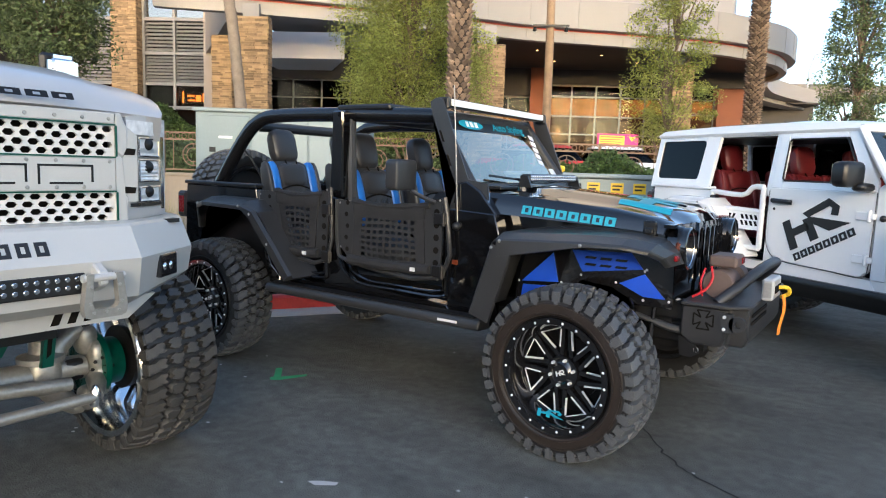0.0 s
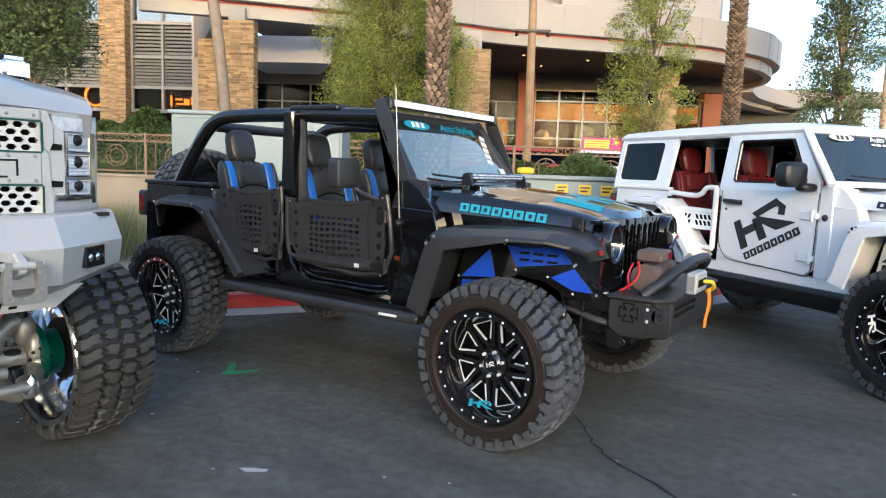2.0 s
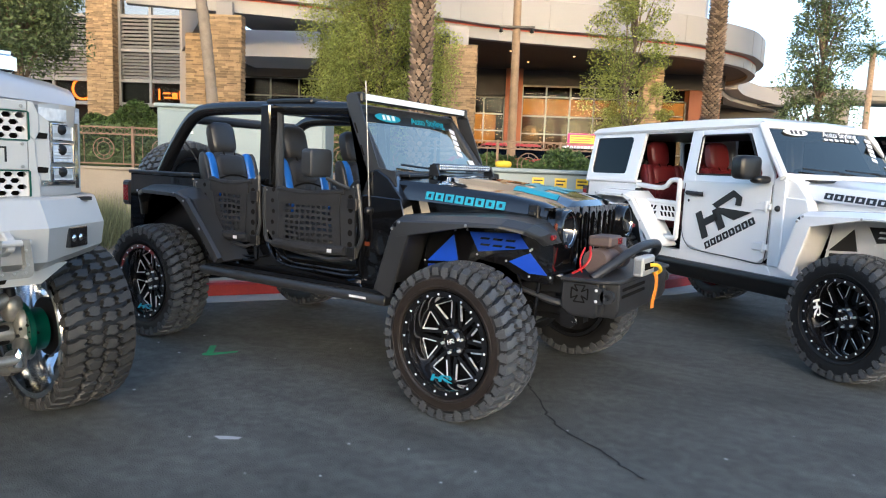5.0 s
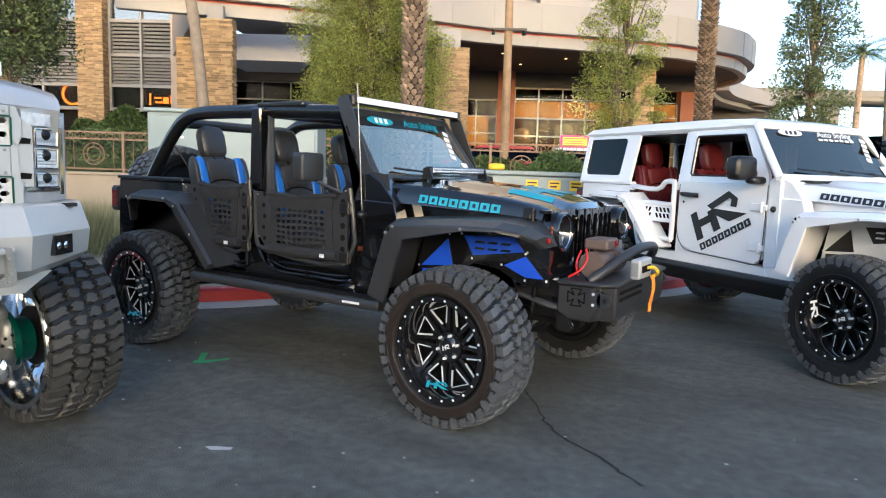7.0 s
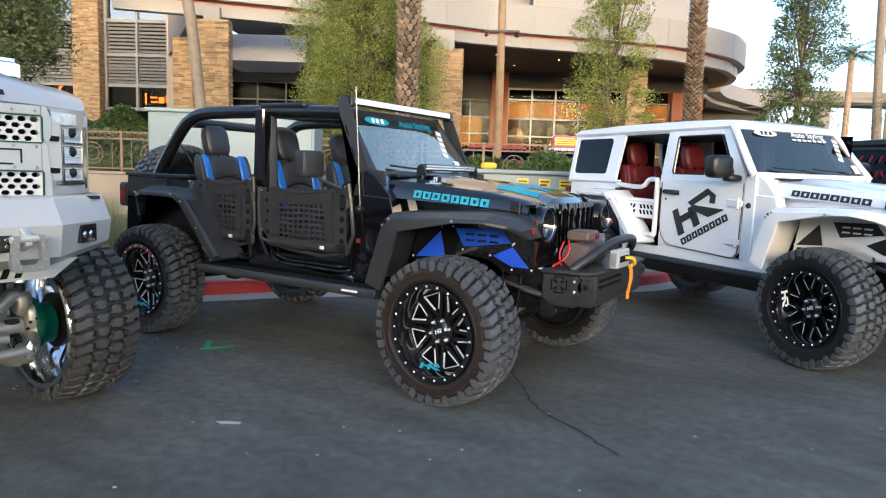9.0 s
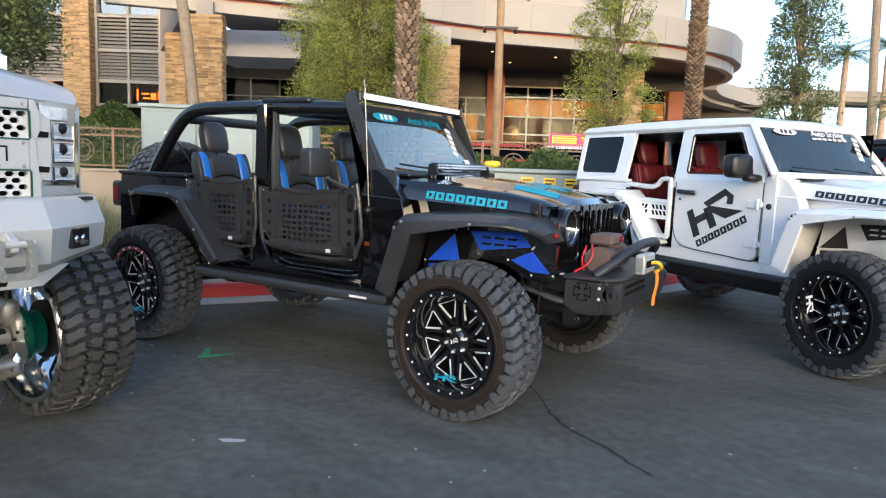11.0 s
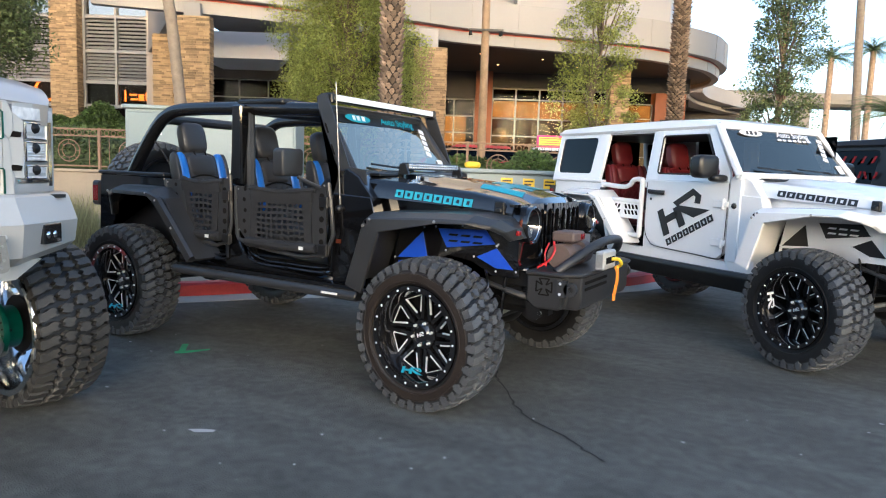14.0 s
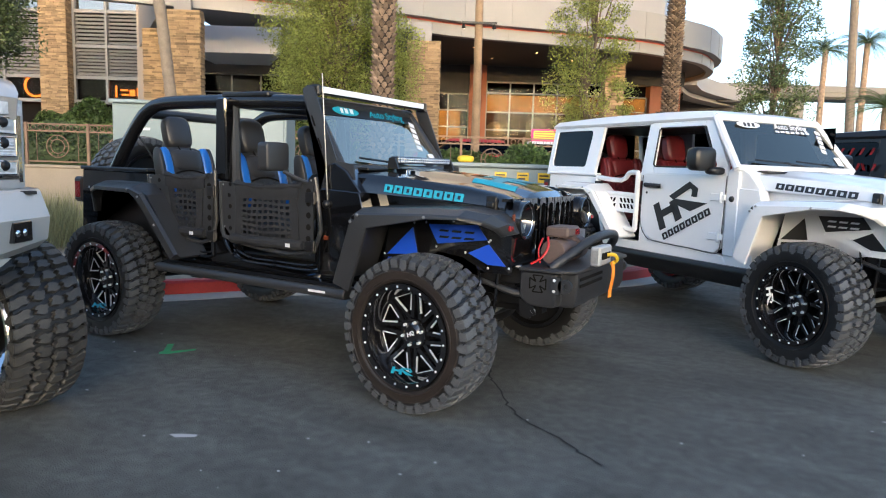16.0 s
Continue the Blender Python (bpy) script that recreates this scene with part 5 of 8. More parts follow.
def add_wheel(parent, ws, m, logo=None, brown=False):
    w = part("wheel", ws["wheel"], None, parent, m=m)
    for key, lab in (("tyre", "chunky black mud-terrain tyre"), ("tread", "deep blocky tread, toned lighter so its grooves read as shade"), ("spokes", ""), ("milled_edges", "bright milled edges"), ("rivets", ""), ("brake_disc", "")):
        q = part(key, ws[key], None, w, lab)
        if key in ("rivets", "milled_edges", "tread"):
            tagged(q, kind="stuff")
    if brown:
        part("sidewall", ws["sidewall"], None, w, "rubber sidewall tinted brown for the reflected sunset glow")
    for k in range(6):
        a = 2 * math.pi * k / 6 + 0.3
        part("lug_nut", ws["lug_nut"], None, w, m=pose(0.07 * math.cos(a), ws["face"] - 0.012, 0.07 * math.sin(a)))
    part("cap_mark", ws["cap_mark"], None, w, m=pose(0, ws["face"] - 0.0305, 0))
    if logo is not None:
        r = ws["rim_r"] - 0.062
        part("lip_mark", ws["lip_mark"], None, w, "emblem decal on the rim", m=rot("Y", logo) @ pose(0, -ws["half"] * 0.66, -r + 0.016, -52, 0, 0))
    return w


WS_BLACK = wheel_set("a", 0.468, 0.318, 0.306, "mesh", M["gloss_black"], M["milled"], M["cyan"], M["rubber"], 40)
WS_WHITE = wheel_set("b", 0.477, 0.325, 0.298, "split", M["gloss_black"], M["milled"], M["white_vinyl"], M["rubber"], 40)
WS_TRUCK = wheel_set("c", 0.485, 0.37, 0.392, "split", M["polished"], M["chrome"], M["white_vinyl"], M["rubber"], 40, M["rubber_shaded"])


# ---- off-road vehicles ----
def sides():
    return ((-1, "right"), (1, "left"))


def yprism(bm, pts, y0, y1, s):
    """A prism on one flank: y is measured outwards on the side s."""
    return prism(bm, pts, "y", s * y0, s * y1)


def seat(parent, x, y, z, base, accent, wide=0.25):
    st = part("seat", pad(B(), (x + 0.02, y, z + 0.10), 0.26, wide, 0.09), base, parent)
    m = Matrix.Translation((x - 0.22, y, z + 0.12)) @ rot("Y", -14)
    part("backrest", pad(B(), (0, 0, 0.28), 0.085, wide, 0.31, 4, m=m), base, st)
    part("headrest", pad(B(), (0.0, 0, 0.715), 0.062, 0.128, 0.14, 3.8, m=m), base, st)
    for sy in (-1, 1):
        part("bolster", pad(B(), (0.045, sy * wide * 0.80, 0.36), 0.055, 0.05, 0.22, 3, m=m), accent, st, "coloured side panel")
        part("side_roll", pad(B(), (0.04, sy * wide * 1.02, 0.34), 0.06, 0.025, 0.24, 3, m=m), base, st)
        part("headrest_post", tube(B(), [m @ Vector((0, sy * 0.05, 0.55)), m @ Vector((0, sy * 0.05, 0.66))], 0.009, 6), M["plastic"], st)
        part("strap_slot", tube(B(), [m @ Vector((0.066, sy * 0.06, 0.585)), m @ Vector((0.084, sy * 0.05, 0.52))], 0.006, 6), M["dark_void"], st)
    part("shoulder_pad", pad(B(), (0.045, 0, 0.46), 0.05, wide * 0.62, 0.10, 4, m=m), base, st, "smooth upper back panel")
    part("seam", tube(B(), [m @ Vector((0.085, (k / 6 - 1) * wide * 0.58, 0.345 + 0.03 * math.cos((k / 6 - 1) * 1.5))) for k in range(13)], 0.007, 6), M["dark_void"], st)
    bm = B()
    for k in range(10):
        for j in range(5 - k % 2):
            y0 = (j - (4 - k % 2) / 2) * wide * 0.25
            c0 = [m @ Vector((0.080, y0 + dy * wide * 0.122, 0.03 + 0.032 * k + dz_)) for dy, dz_ in ((-1, 0), (0, -0.031), (1, 0), (0, 0.031))]
            c1 = [m @ Vector((0.090, y0 + dy * wide * 0.07, 0.03 + 0.032 * k + dz_)) for dy, dz_ in ((-1, 0), (0, -0.018), (1, 0), (0, 0.018))]
            loft(bm, [c0, c1])
    tagged(part("quilting", bm, base, st), kind="stuff")
    return st


FLARE_F = [(0.90, 0.71), (1.035, 1.125), (1.09, 1.17), (1.60, 1.195), (1.80, 1.195), (1.93, 1.17), (1.99, 1.12), (2.01, 1.06)]
WIDE_F = [0.17, 0.165, 0.13, 0.055, 0.05, 0.055, 0.06, 0.06]
REACH_F = [0, 0, 0, 0, 0.02, 0.09, 0.19, 0.27]
FLARE_R = [(-1.87, 0.98), (-1.84, 1.10), (-1.75, 1.20), (-1.57, 1.235), (-1.06, 1.23), (-0.93, 1.17), (-0.73, 0.955), (-0.54, 0.74)]
REACH_R = [0.2, 0.17, 0.11, 0.04, 0, 0, 0, 0]
WIDE_R = [0.06, 0.06, 0.065, 0.065, 0.065, 0.075, 0.075, 0.075]


def flare(parent, path, s, material, centre, root=0.60, reach=None, wide=None, leg=None):
    cx, cz = centre
    rings = []
    for i, (x, z) in enumerate(path):
        a, b = path[max(i - 1, 0)], path[min(i + 1, len(path) - 1)]
        t = Vector((b[0] - a[0], b[1] - a[1])).normalized()
        n = Vector((-t.y, t.x))
        if n.x * (cx - x) + n.y * (cz - z) < 0:
            n = -n
        q = lambda o, y: (x + n.x * o, s * (y if y < 0.8 else max(y - (reach[i] if reach else 0), root + 0.05)), z + n.y * o)
        w = wide[i]
        k = (w - 0.02) * leg[i]
        rings.append([q(k - 0.005, root), q(k, 0.96 if leg[i] else 0.93), q(0.008 if leg[i] else 0.03, 1.0 if leg[i] else 1.015), q(0.02 if leg[i] else 0.04, 1.028), q(w, 1.03), q(w + 0.005, 1.015), q(min(w, k + 0.045), 0.96), q(k + 0.022, 0.90), q(k + 0.02, root)])
    f = part("fender_flare", loft(B(), rings), material, parent, "", 14)
    bm = B()
    for x, z in path[1:-1]:
        v = Vector((cx - x, cz - z)).normalized() * 0.05
        if -1.6 < x < 1.7:
            lathe(bm, [(0, -0.008), (0.008, -0.006), (0.011, 0)], 8, "y", (x + v.x, s * 1.028, z + v.y), m=None)
    tagged(part("bolts", bm, M["steel"], f), kind="stuff")
    return f


def windscreen(j, paint, banner, dz=0.0, half=(0.67, 0.61)):
    wide = banner != "cyan"
    bx, by, bz = (0.72 if wide else 0.735), half[0], (1.445 if wide else 1.415) + dz
    tx, ty, tz = (0.375 if wide else 0.42), half[1], (1.885 if wide else 1.855) + dz
    def q(k, w):
        """A point of the screen: k from bottom to top, w from -1 to 1 across."""
        y = by + (ty - by) * k
        return Vector((bx + (tx - bx) * k - 0.03 * w * w, y * w, bz + (tz - bz) * k))
    nrm = Vector((tz - bz, 0, bx - tx)).normalized()
    bm = B()
    g = [[q(k, -0.97 + 1.94 * i / 8) + nrm * 0.004 for i in range(9)] for k in (0.04, 0.35, 0.7, 0.97)]
    loft(bm, g, close=False, caps=False)
    pane = part("windscreen_glass", bm, M["glass_smoke"] if banner == "cyan" else M["glass_screen"], j, "clear laminated windscreen")
    pane.visible_shadow = False
    fr = B()
    for s in (-1, 1):
        tube(fr, [q(-0.05, s * 1.0), q(0.5, s * 1.0), q(1.0, s * 1.0)], 0.035, 8)
    tube(fr, [q(1.0, -1 + i / 4) for i in range(9)], 0.036, 8)
    tube(fr, [q(-0.03, -1 + i / 4) for i in range(9)], 0.03, 8)
    part("windscreen_frame", fr, paint, j)
    # banner strip
    if banner == "cyan":
        bm = B()
        loft(bm, [[q(k, -0.95 + 1.9 * i / 8) + nrm * 0.008 for i in range(9)] for k in (0.8, 0.965)], close=False, caps=False)
        strip_ = part("banner", bm, M["black_vinyl"], j, "dark sun strip", 0)
    else:
        strip_ = pane
    colour = M["cyan"] if banner == "cyan" else M["white_vinyl"]
    kz = 0.885 if banner == "cyan" else 0.86
    ang = math.degrees(math.atan2(bx - tx, tz - bz))
    def face(w, k, up=0.012):
        p = q(k, w) + nrm * up
        return Matrix.Translation(p) @ rot("Y", -ang) @ rot("Z", 90)
    bm = B()
    lathe(bm, [(0.0, -0.001), (0.15, -0.001), (0.15, 0.0)], 32, "y")
    for v in bm.verts:
        v.co.z *= 0.26
    ov = part("emblem", bm, colour, strip_, "oval emblem shape", 0, m=face(-0.52, kz))
    bm = B()
    for k, (x, w) in enumerate(((-0.07, 0.03), (-0.02, 0.035), (0.04, 0.035))):
        prism(bm, [(x, -0.022), (x + w, -0.022), (x + w + 0.012, 0.022), (x + 0.012, 0.022)], "y", -0.003, -0.0015)
    part("emblem_bars", bm, M["white_vinyl"] if banner == "cyan" else M["black_vinyl"], strip_, "", 0, m=face(-0.52, kz))
    words("Auto Styling", 0.092, colour, strip_, face(0.28, kz) @ rot("X", 90), "lettering", 0.0008, 0.25)
    if banner != "cyan":
        bm = B()
        for k in range(7):
            box(bm, -0.24 + k * 0.07, -0.19 + k * 0.07, -0.001, 0, -0.012, 0.012)
        part("lettering_bars", bm, colour, strip_, "", 0, m=face(0.28, kz - 0.11))
    # slanted side sticker
    bm = B()
    for k in range(5):
        box(bm, -0.035, 0.03, -0.001, 0, -0.025 - 0.06 * k, 0.02 - 0.06 * k)
    part("sticker_bars", bm, M["white_vinyl"], strip_, "white sticker down the edge of the glass", 0, m=face(0.84, 0.78) @ rot("Y", 18))
    part("permit_sticker", box(B(), -0.04, 0.04, -0.001, 0, -0.05, 0.05), M["white_vinyl"], strip_, "", 0, m=face(0.84, 0.16))
    # wipers
    for w0, w1 in ((-0.2, -0.72), (0.5, -0.05)):
        a, b = q(0.0, w0) + nrm * 0.04, q(0.1, w1) + nrm * 0.03
        c = q(0.05, w1 + 0.42) + nrm * 0.035
        wp = part("wiper", tube(B(), [a, (a + c) / 2 + nrm * 0.015, c], 0.009, 6), M["plastic"], j)
        part("blade", tube(B(), [q(0.03, w1 + 0.75) + nrm * 0.022, c, b], 0.008, 6), M["plastic"], wp)


def holed(bm, y0, y1, z0, z1, c, a, b, k, x, deep):
    """One field of a pressed panel facing +x: a rectangle with a rounded hole through it, the rim turned inwards."""
    corners = [math.atan2(z - c[1], y - c[0]) % (2 * math.pi) for y in (y0, y1) for z in (z0, z1)]
    angles = sorted([2 * math.pi * i / 28 + 0.011 for i in range(28)] + corners)
    outer, rim, low, back = [], [], [], []
    for t in angles:
        u, v = math.cos(t), math.sin(t)
        far = min((((y1 if u > 0 else y0) - c[0]) / u) if abs(u) > 1e-6 else 9, (((z1 if v > 0 else z0) - c[1]) / v) if abs(v) > 1e-6 else 9)
        r = 1.0 / ((abs(u) / a) ** k + (abs(v) / b) ** k) ** (1.0 / k)
        outer.append(bm.verts.new((x, c[0] + u * far, c[1] + v * far)))
        rim.append(bm.verts.new((x + 0.002, c[0] + u * (r + 0.006), c[1] + v * (r + 0.006))))
        low.append(bm.verts.new((x - 0.006, c[0] + u * r, c[1] + v * r)))
        back.append(bm.verts.new((x - deep, c[0] + u * r, c[1] + v * r)))
    for i in range(len(angles)):
        n = (i + 1) % len(angles)
        for p, q in ((outer, rim), (rim, low), (low, back)):
            bm.faces.new((p[i], p[n], q[n], q[i]))


def jeep(label, m, P, dz=0.0, top="bare"):
    """A long-wheelbase off-roader. x ahead, y left, z up from the ground below its middle. dz lifts the body."""
    j = thing("off_roader", label, "off-road car", m)
    paint, trim = P["paint"], P["trim"]
    Z = lambda pts: [(x, z + dz) for x, z in pts]

    # tub and floor
    for s, _ in sides():
        b = B()
        yprism(b, Z([(-2.10, 0.80), (-2.07, 1.315), (-1.20, 1.305), (-1.165, 1.16), (-1.03, 0.74), (-0.93, 0.66), (-0.93, 0.58), (-1.02, 0.58), (-1.10, 0.80), (-1.17, 1.08), (-1.26, 1.15), (-1.70, 1.15), (-1.84, 1.06), (-1.92, 0.80)]), 0.70, 0.765, s)
        part("rear_quarter", b, paint, j, "", 30, 0.006)
        b = B()
        yprism(b, Z([(-0.47, 0.66), (-0.46, 1.30), (-0.31, 1.27), (-0.30, 0.86), (-0.14, 0.70), (-0.2, 0.66)]), 0.68, 0.76, s)
        part("pillar_base", b, paint, j, "", 30, 0.006)
        b = B()
        yprism(b, Z([(-0.93, 0.56), (-0.93, 0.68), (-0.55, 0.66), (-0.14, 0.70), (0.60, 0.655), (0.66, 0.56)]), 0.66, 0.762, s)
        part("sill", b, paint, j, "", 30, 0.006)
        b = B()
        yprism(b, Z([(0.60, 0.56), (0.60, 1.265), (0.92, 1.25), (0.97, 1.10), (0.90, 0.70), (0.92, 0.56)]), 0.64, 0.755, s)
        part("cowl_side", b, paint, j, "", 30, 0.006)
        b = B()
        yprism(b, Z([(0.88, 1.05), (0.88, 1.25), (1.9, 1.205), (1.9, 1.10)]), 0.50, 0.60, s)
        part("wing_top", b, paint, j, "", 30, 0.006)
        part("cowl_cheek", yprism(B(), Z([(0.62, 1.22), (0.62, 1.42), (0.70, 1.44), (0.80, 1.385), (0.93, 1.24)]), 0.60, 0.735, s), paint, j, "", 30, 0.008)
    part("tailgate", box(B(), -2.12, -2.06, -0.70, 0.70, 0.72 + dz, 1.31 + dz), paint, j, "", 30, 0.015)
    b = B()
    box(b, -2.05, 0.9, -0.69, 0.69, 0.58 + dz, 0.63 + dz)
    box(b, 0.60, 0.66, -0.66, 0.66, 0.62 + dz, 1.30 + dz)
    for s in (-1, 1):
        box(b, -2.05, -1.1, s * 0.45, s * 0.69, 0.63 + dz, 1.12 + dz)
    part("floor_pan", b, M["plastic"], j, "", 30)
    part("tub_rail", box(B(), -2.08, -1.18, -0.785, -0.70, 1.315 + dz, 1.345 + dz), trim, j, "", 30, 0.008)
    part("tub_rail", box(B(), -2.08, -1.18, 0.70, 0.785, 1.315 + dz, 1.345 + dz), trim, j, "", 30, 0.008)

    # bonnet, domed, tapering to the grille
    rings = []
    for x, w, zb, zt in ((0.74, 0.665, 1.25, 1.385), (0.9, 0.655, 1.25, 1.38), (1.25, 0.63, 1.235, 1.355), (1.6, 0.605, 1.22, 1.325), (1.84, 0.59, 1.205, 1.285), (1.93, 0.575, 1.195, 1.255), (1.965, 0.56, 1.19, 1.215)):
        h = zt - zb
        prof = [(-w - 0.022, zb), (-w - 0.012, zb + h * 0.35), (-w + 0.004, zb + h * 0.7), (-w + 0.035, zb + h * 0.93), (-w + 0.09, zt), (-0.36, zt + 0.006), (-0.31, zt + 0.03), (-0.12, zt + 0.04), (0.12, zt + 0.04), (0.31, zt + 0.03), (0.36, zt + 0.006), (w - 0.09, zt), (w - 0.035, zb + h * 0.93), (w - 0.004, zb + h * 0.7), (w + 0.012, zb + h * 0.35), (w + 0.022, zb)]
        rings.append([(x, y, z + dz) for y, z in prof])
    hood = part("bonnet", loft(B(), rings), paint, j, "", 28)
    for s in (-1, 1):
        lt = B()
        box(lt, 1.78, 1.85, s * 0.598, s * 0.63, 1.15 + dz, 1.27 + dz)
        box(lt, 1.79, 1.84, s * 0.60, s * 0.65, 1.20 + dz, 1.235 + dz)
        part("bonnet_latch", lt, M["plastic"], hood, "black rubber bonnet latch", 30, 0.008)
        sg = rot("Z", 0 if s < 0 else 180)
        letter_bars(hood, 8, P["text"], 0.052, P["letters"], pose(1.34, s * 0.641, 1.266 + dz, 0, 0, -4 * s) @ rot("Y", 4.0) @ rot("X", 15 * s) @ sg)
    if P.get("hoodmark"):
        bm = B()
        mark(bm, 0.66, 0.52, 0.0015)
        bmesh.ops.subdivide_edges(bm, edges=list(bm.edges), cuts=5, use_grid_fill=True)
        bm.transform(pose(1.66, -0.05, 0) @ rot("Z", 75) @ rot("X", -90))
        XS, ZS = (1.25, 1.6, 1.84, 1.93, 1.965), (1.355, 1.325, 1.285, 1.255, 1.215)
        YS, DS = (0.12, 0.31, 0.36, 0.53), (0.04, 0.03, 0.006, 0.0)
        for v in bm.verts:
            v.co.z = float(np.interp(v.co.x, XS, ZS) + np.interp(abs(v.co.y), YS, DS)) + dz + 0.003 + v.co.z
        part("bonnet_emblem", bm, P["hoodmark"], hood, "large cyan emblem across the bonnet", 0)
    part("cowl", box(B(), 0.66, 0.78, -0.66, 0.66, 1.28 + dz, 1.40 + dz), paint, j, "", 30, 0.02)
    part("cowl_grille", box(B(), 0.70, 0.84, -0.55, 0.55, 1.392 + dz, 1.412 + dz), M["plastic"], j, "", 30, 0.005)

    # grille with seven upright slots
    gz0, gz1 = 0.86 + dz, 1.26 + dz
    b = B()
    for k in range(7):
        y = -0.33 + k * 0.11
        holed(b, y - 0.055, y + 0.055, gz0, gz1, (y, 1.075 + dz), 0.036, 0.148, 6, 1.995 - 0.02 * (abs(y) / 0.33) ** 2, 0.05)
    for s in (-1, 1):
        y0, y1 = sorted((s * 0.385, s * 0.66))
        holed(b, y0, y1, gz0, gz1, (s * 0.535, 1.132 + dz), 0.112, 0.112, 2, 1.975, 0.06)
    box(b, 1.90, 1.955, -0.655, 0.655, gz1 - 0.02, gz1 - 0.002)
    g = part("grille", b, paint, j, "seven-slot grille panel", 30)
    part("grille_mesh", box(B(), 1.90, 1.92, -0.4, 0.4, 0.9 + dz, 1.22 + dz), M["plastic"], g, "black mesh behind the slots", 0)
    bm = B()
    for k in range(7):
        for i in range(9):
            y, z0 = -0.33 + k * 0.11, 0.945 + i * 0.031 + dz
            box(bm, 1.921, 1.926, y - 0.035, y + 0.035, z0, z0 + 0.012)
    tagged(part("mesh_bars", bm, M["texture_black"], g, "", 0), kind="stuff")
    for s in (-1, 1):
        hl = part("headlight", lathe(B(), [(0.118, 1.97), (0.118, 2.015), (0.108, 2.02), (0.1, 2.0), (0.095, 1.99)], 36, "x", (0, s * 0.535, 1.132 + dz)), M["gloss_black"], g, "round headlight with a dark bezel")
        part("reflector", lathe(B(), [(0.0, 1.925), (0.06, 1.935), (0.096, 1.998)], 32, "x", (0, s * 0.535, 1.132 + dz)), M["gloss_black"], hl)
        part("lower_reflector", prism(B(), [(s * 0.535 + 0.088 * math.cos(a), 1.132 + dz + 0.088 * math.sin(a)) for a in [math.pi * (1.12 + 0.076 * k) for k in range(11)]], "x", 1.955, 1.975), M["silver_matte"], hl, "frosted lower reflector", 30)
        part("lens", ball(B(), (1.955, s * 0.535, 1.165 + dz), 0.042, 2, 0.5), M["gloss_black"], hl)
        part("halo", tube(B(), [(2.006, s * 0.535 + 0.1 * math.cos(a * math.pi / 16), 1.132 + dz + 0.1 * math.sin(a * math.pi / 16)) for a in range(32)], 0.0042, 6, True), M["chrome"], hl)
        part("turn_signal", box(B(), 1.965, 1.99, s * 0.648 - 0.008, s * 0.648 + 0.008, 1.12 + dz, 1.17 + dz), M["amber"], g, "amber marker lamp", 30, 0.006)

    # flares, inner wing panels
    for s, _ in sides():
        flare(j, Z(FLARE_F), s, P["flare"], (1.5, 0.6 + dz), 0.56, REACH_F, WIDE_F, [0] * 8)
        flare(j, Z(FLARE_R), s, P["flare"], (-1.5, 0.6 + dz), 0.70, REACH_R, WIDE_R, [0, 0, 0, 0, 0, 0.5, 1, 1])
        mk = part("marker_lamp", box(B(), 1.985, 2.008, s * 0.70, s * 0.745, 1.078 + dz, 1.108 + dz), M["red_plastic"] if paint is not M["white_paint"] else M["amber"], j, "", 30, 0.006)
        inn = part("inner_wing", yprism(B(), Z([(1.0, 0.70), (1.08, 1.13), (1.95, 1.14), (1.96, 0.80), (1.78, 0.80), (1.62, 0.88), (1.44, 0.90), (1.32, 0.74), (1.2, 0.68)]), 0.590, 0.602, s), P["inner"], j, "inner wing liner panel", 0)
        for k, pts in enumerate(([(1.05, 0.85), (1.29, 0.87), (1.25, 1.04)], [(1.05, 0.76), (1.22, 0.76), (1.29, 0.845), (1.06, 0.83)], [(1.37, 1.07), (1.72, 1.085), (1.79, 1.0), (1.44, 0.95)], [(1.66, 0.91), (1.80, 0.975), (1.92, 0.85), (1.80, 0.85)])):
            part("mesh_insert", yprism(B(), Z(pts), 0.603, 0.610, s), P["insert"], inn, "perforated insert", 0)
        bm = B()
        for k, x in enumerate((1.45, 1.54, 1.63)):
            for z0 in (0.99, 1.03):
                yprism(bm, Z([(x, z0), (x + 0.065, z0), (x + 0.075, z0 + 0.014), (x + 0.01, z0 + 0.014)]), 0.611, 0.614, s)
        tagged(part("emblem_bars", bm, P["inner"], inn, "", 0), kind="stuff")
        bm = B()
        for x, z in ((1.03, 0.85), (1.31, 0.87), (1.26, 1.07), (1.35, 1.08), (1.55, 1.10), (1.74, 1.1), (1.81, 1.0), (1.43, 0.93), (1.64, 0.91), (1.80, 0.99), (1.94, 0.84), (1.80, 0.83), (1.03, 0.74), (1.24, 0.73)):
            lathe(bm, [(0, -0.004), (0.006, -0.003), (0.008, 0)], 8, "y", (x, s * 0.603 - (0.003 if s < 0 else -0.003), z + dz))
        tagged(part("bolts", bm, M["milled"], inn), kind="stuff")
    part("wheel_housing", box(B(), 0.95, 1.93, -0.49, 0.49, 0.70 + dz, 1.18 + dz), M["dark_steel"], j, "", 0)
    part("wheel_housing", box(B(), -2.0, -1.05, -0.66, 0.66, 0.66 + dz, 1.10 + dz), M["dark_steel"], j, "", 0)

    # running gear
    b = B()
    for x in (1.504, -1.504):
        tube(b, [(x, -0.72, 0.47), (x, 0.72, 0.47)], 0.045, 10)
        ball(b, (x, 0.18 if x > 0 else 0.0, 0.47), 0.15, 2, 1, 1.1, 1)
    for s in (-1, 1):
        tube(b, [(1.5, s * 0.42, 0.42), (0.7, s * 0.40, 0.56)], 0.03, 8)
        tube(b, [(-1.5, s * 0.42, 0.42), (-0.7, s * 0.40, 0.56)], 0.03, 8)
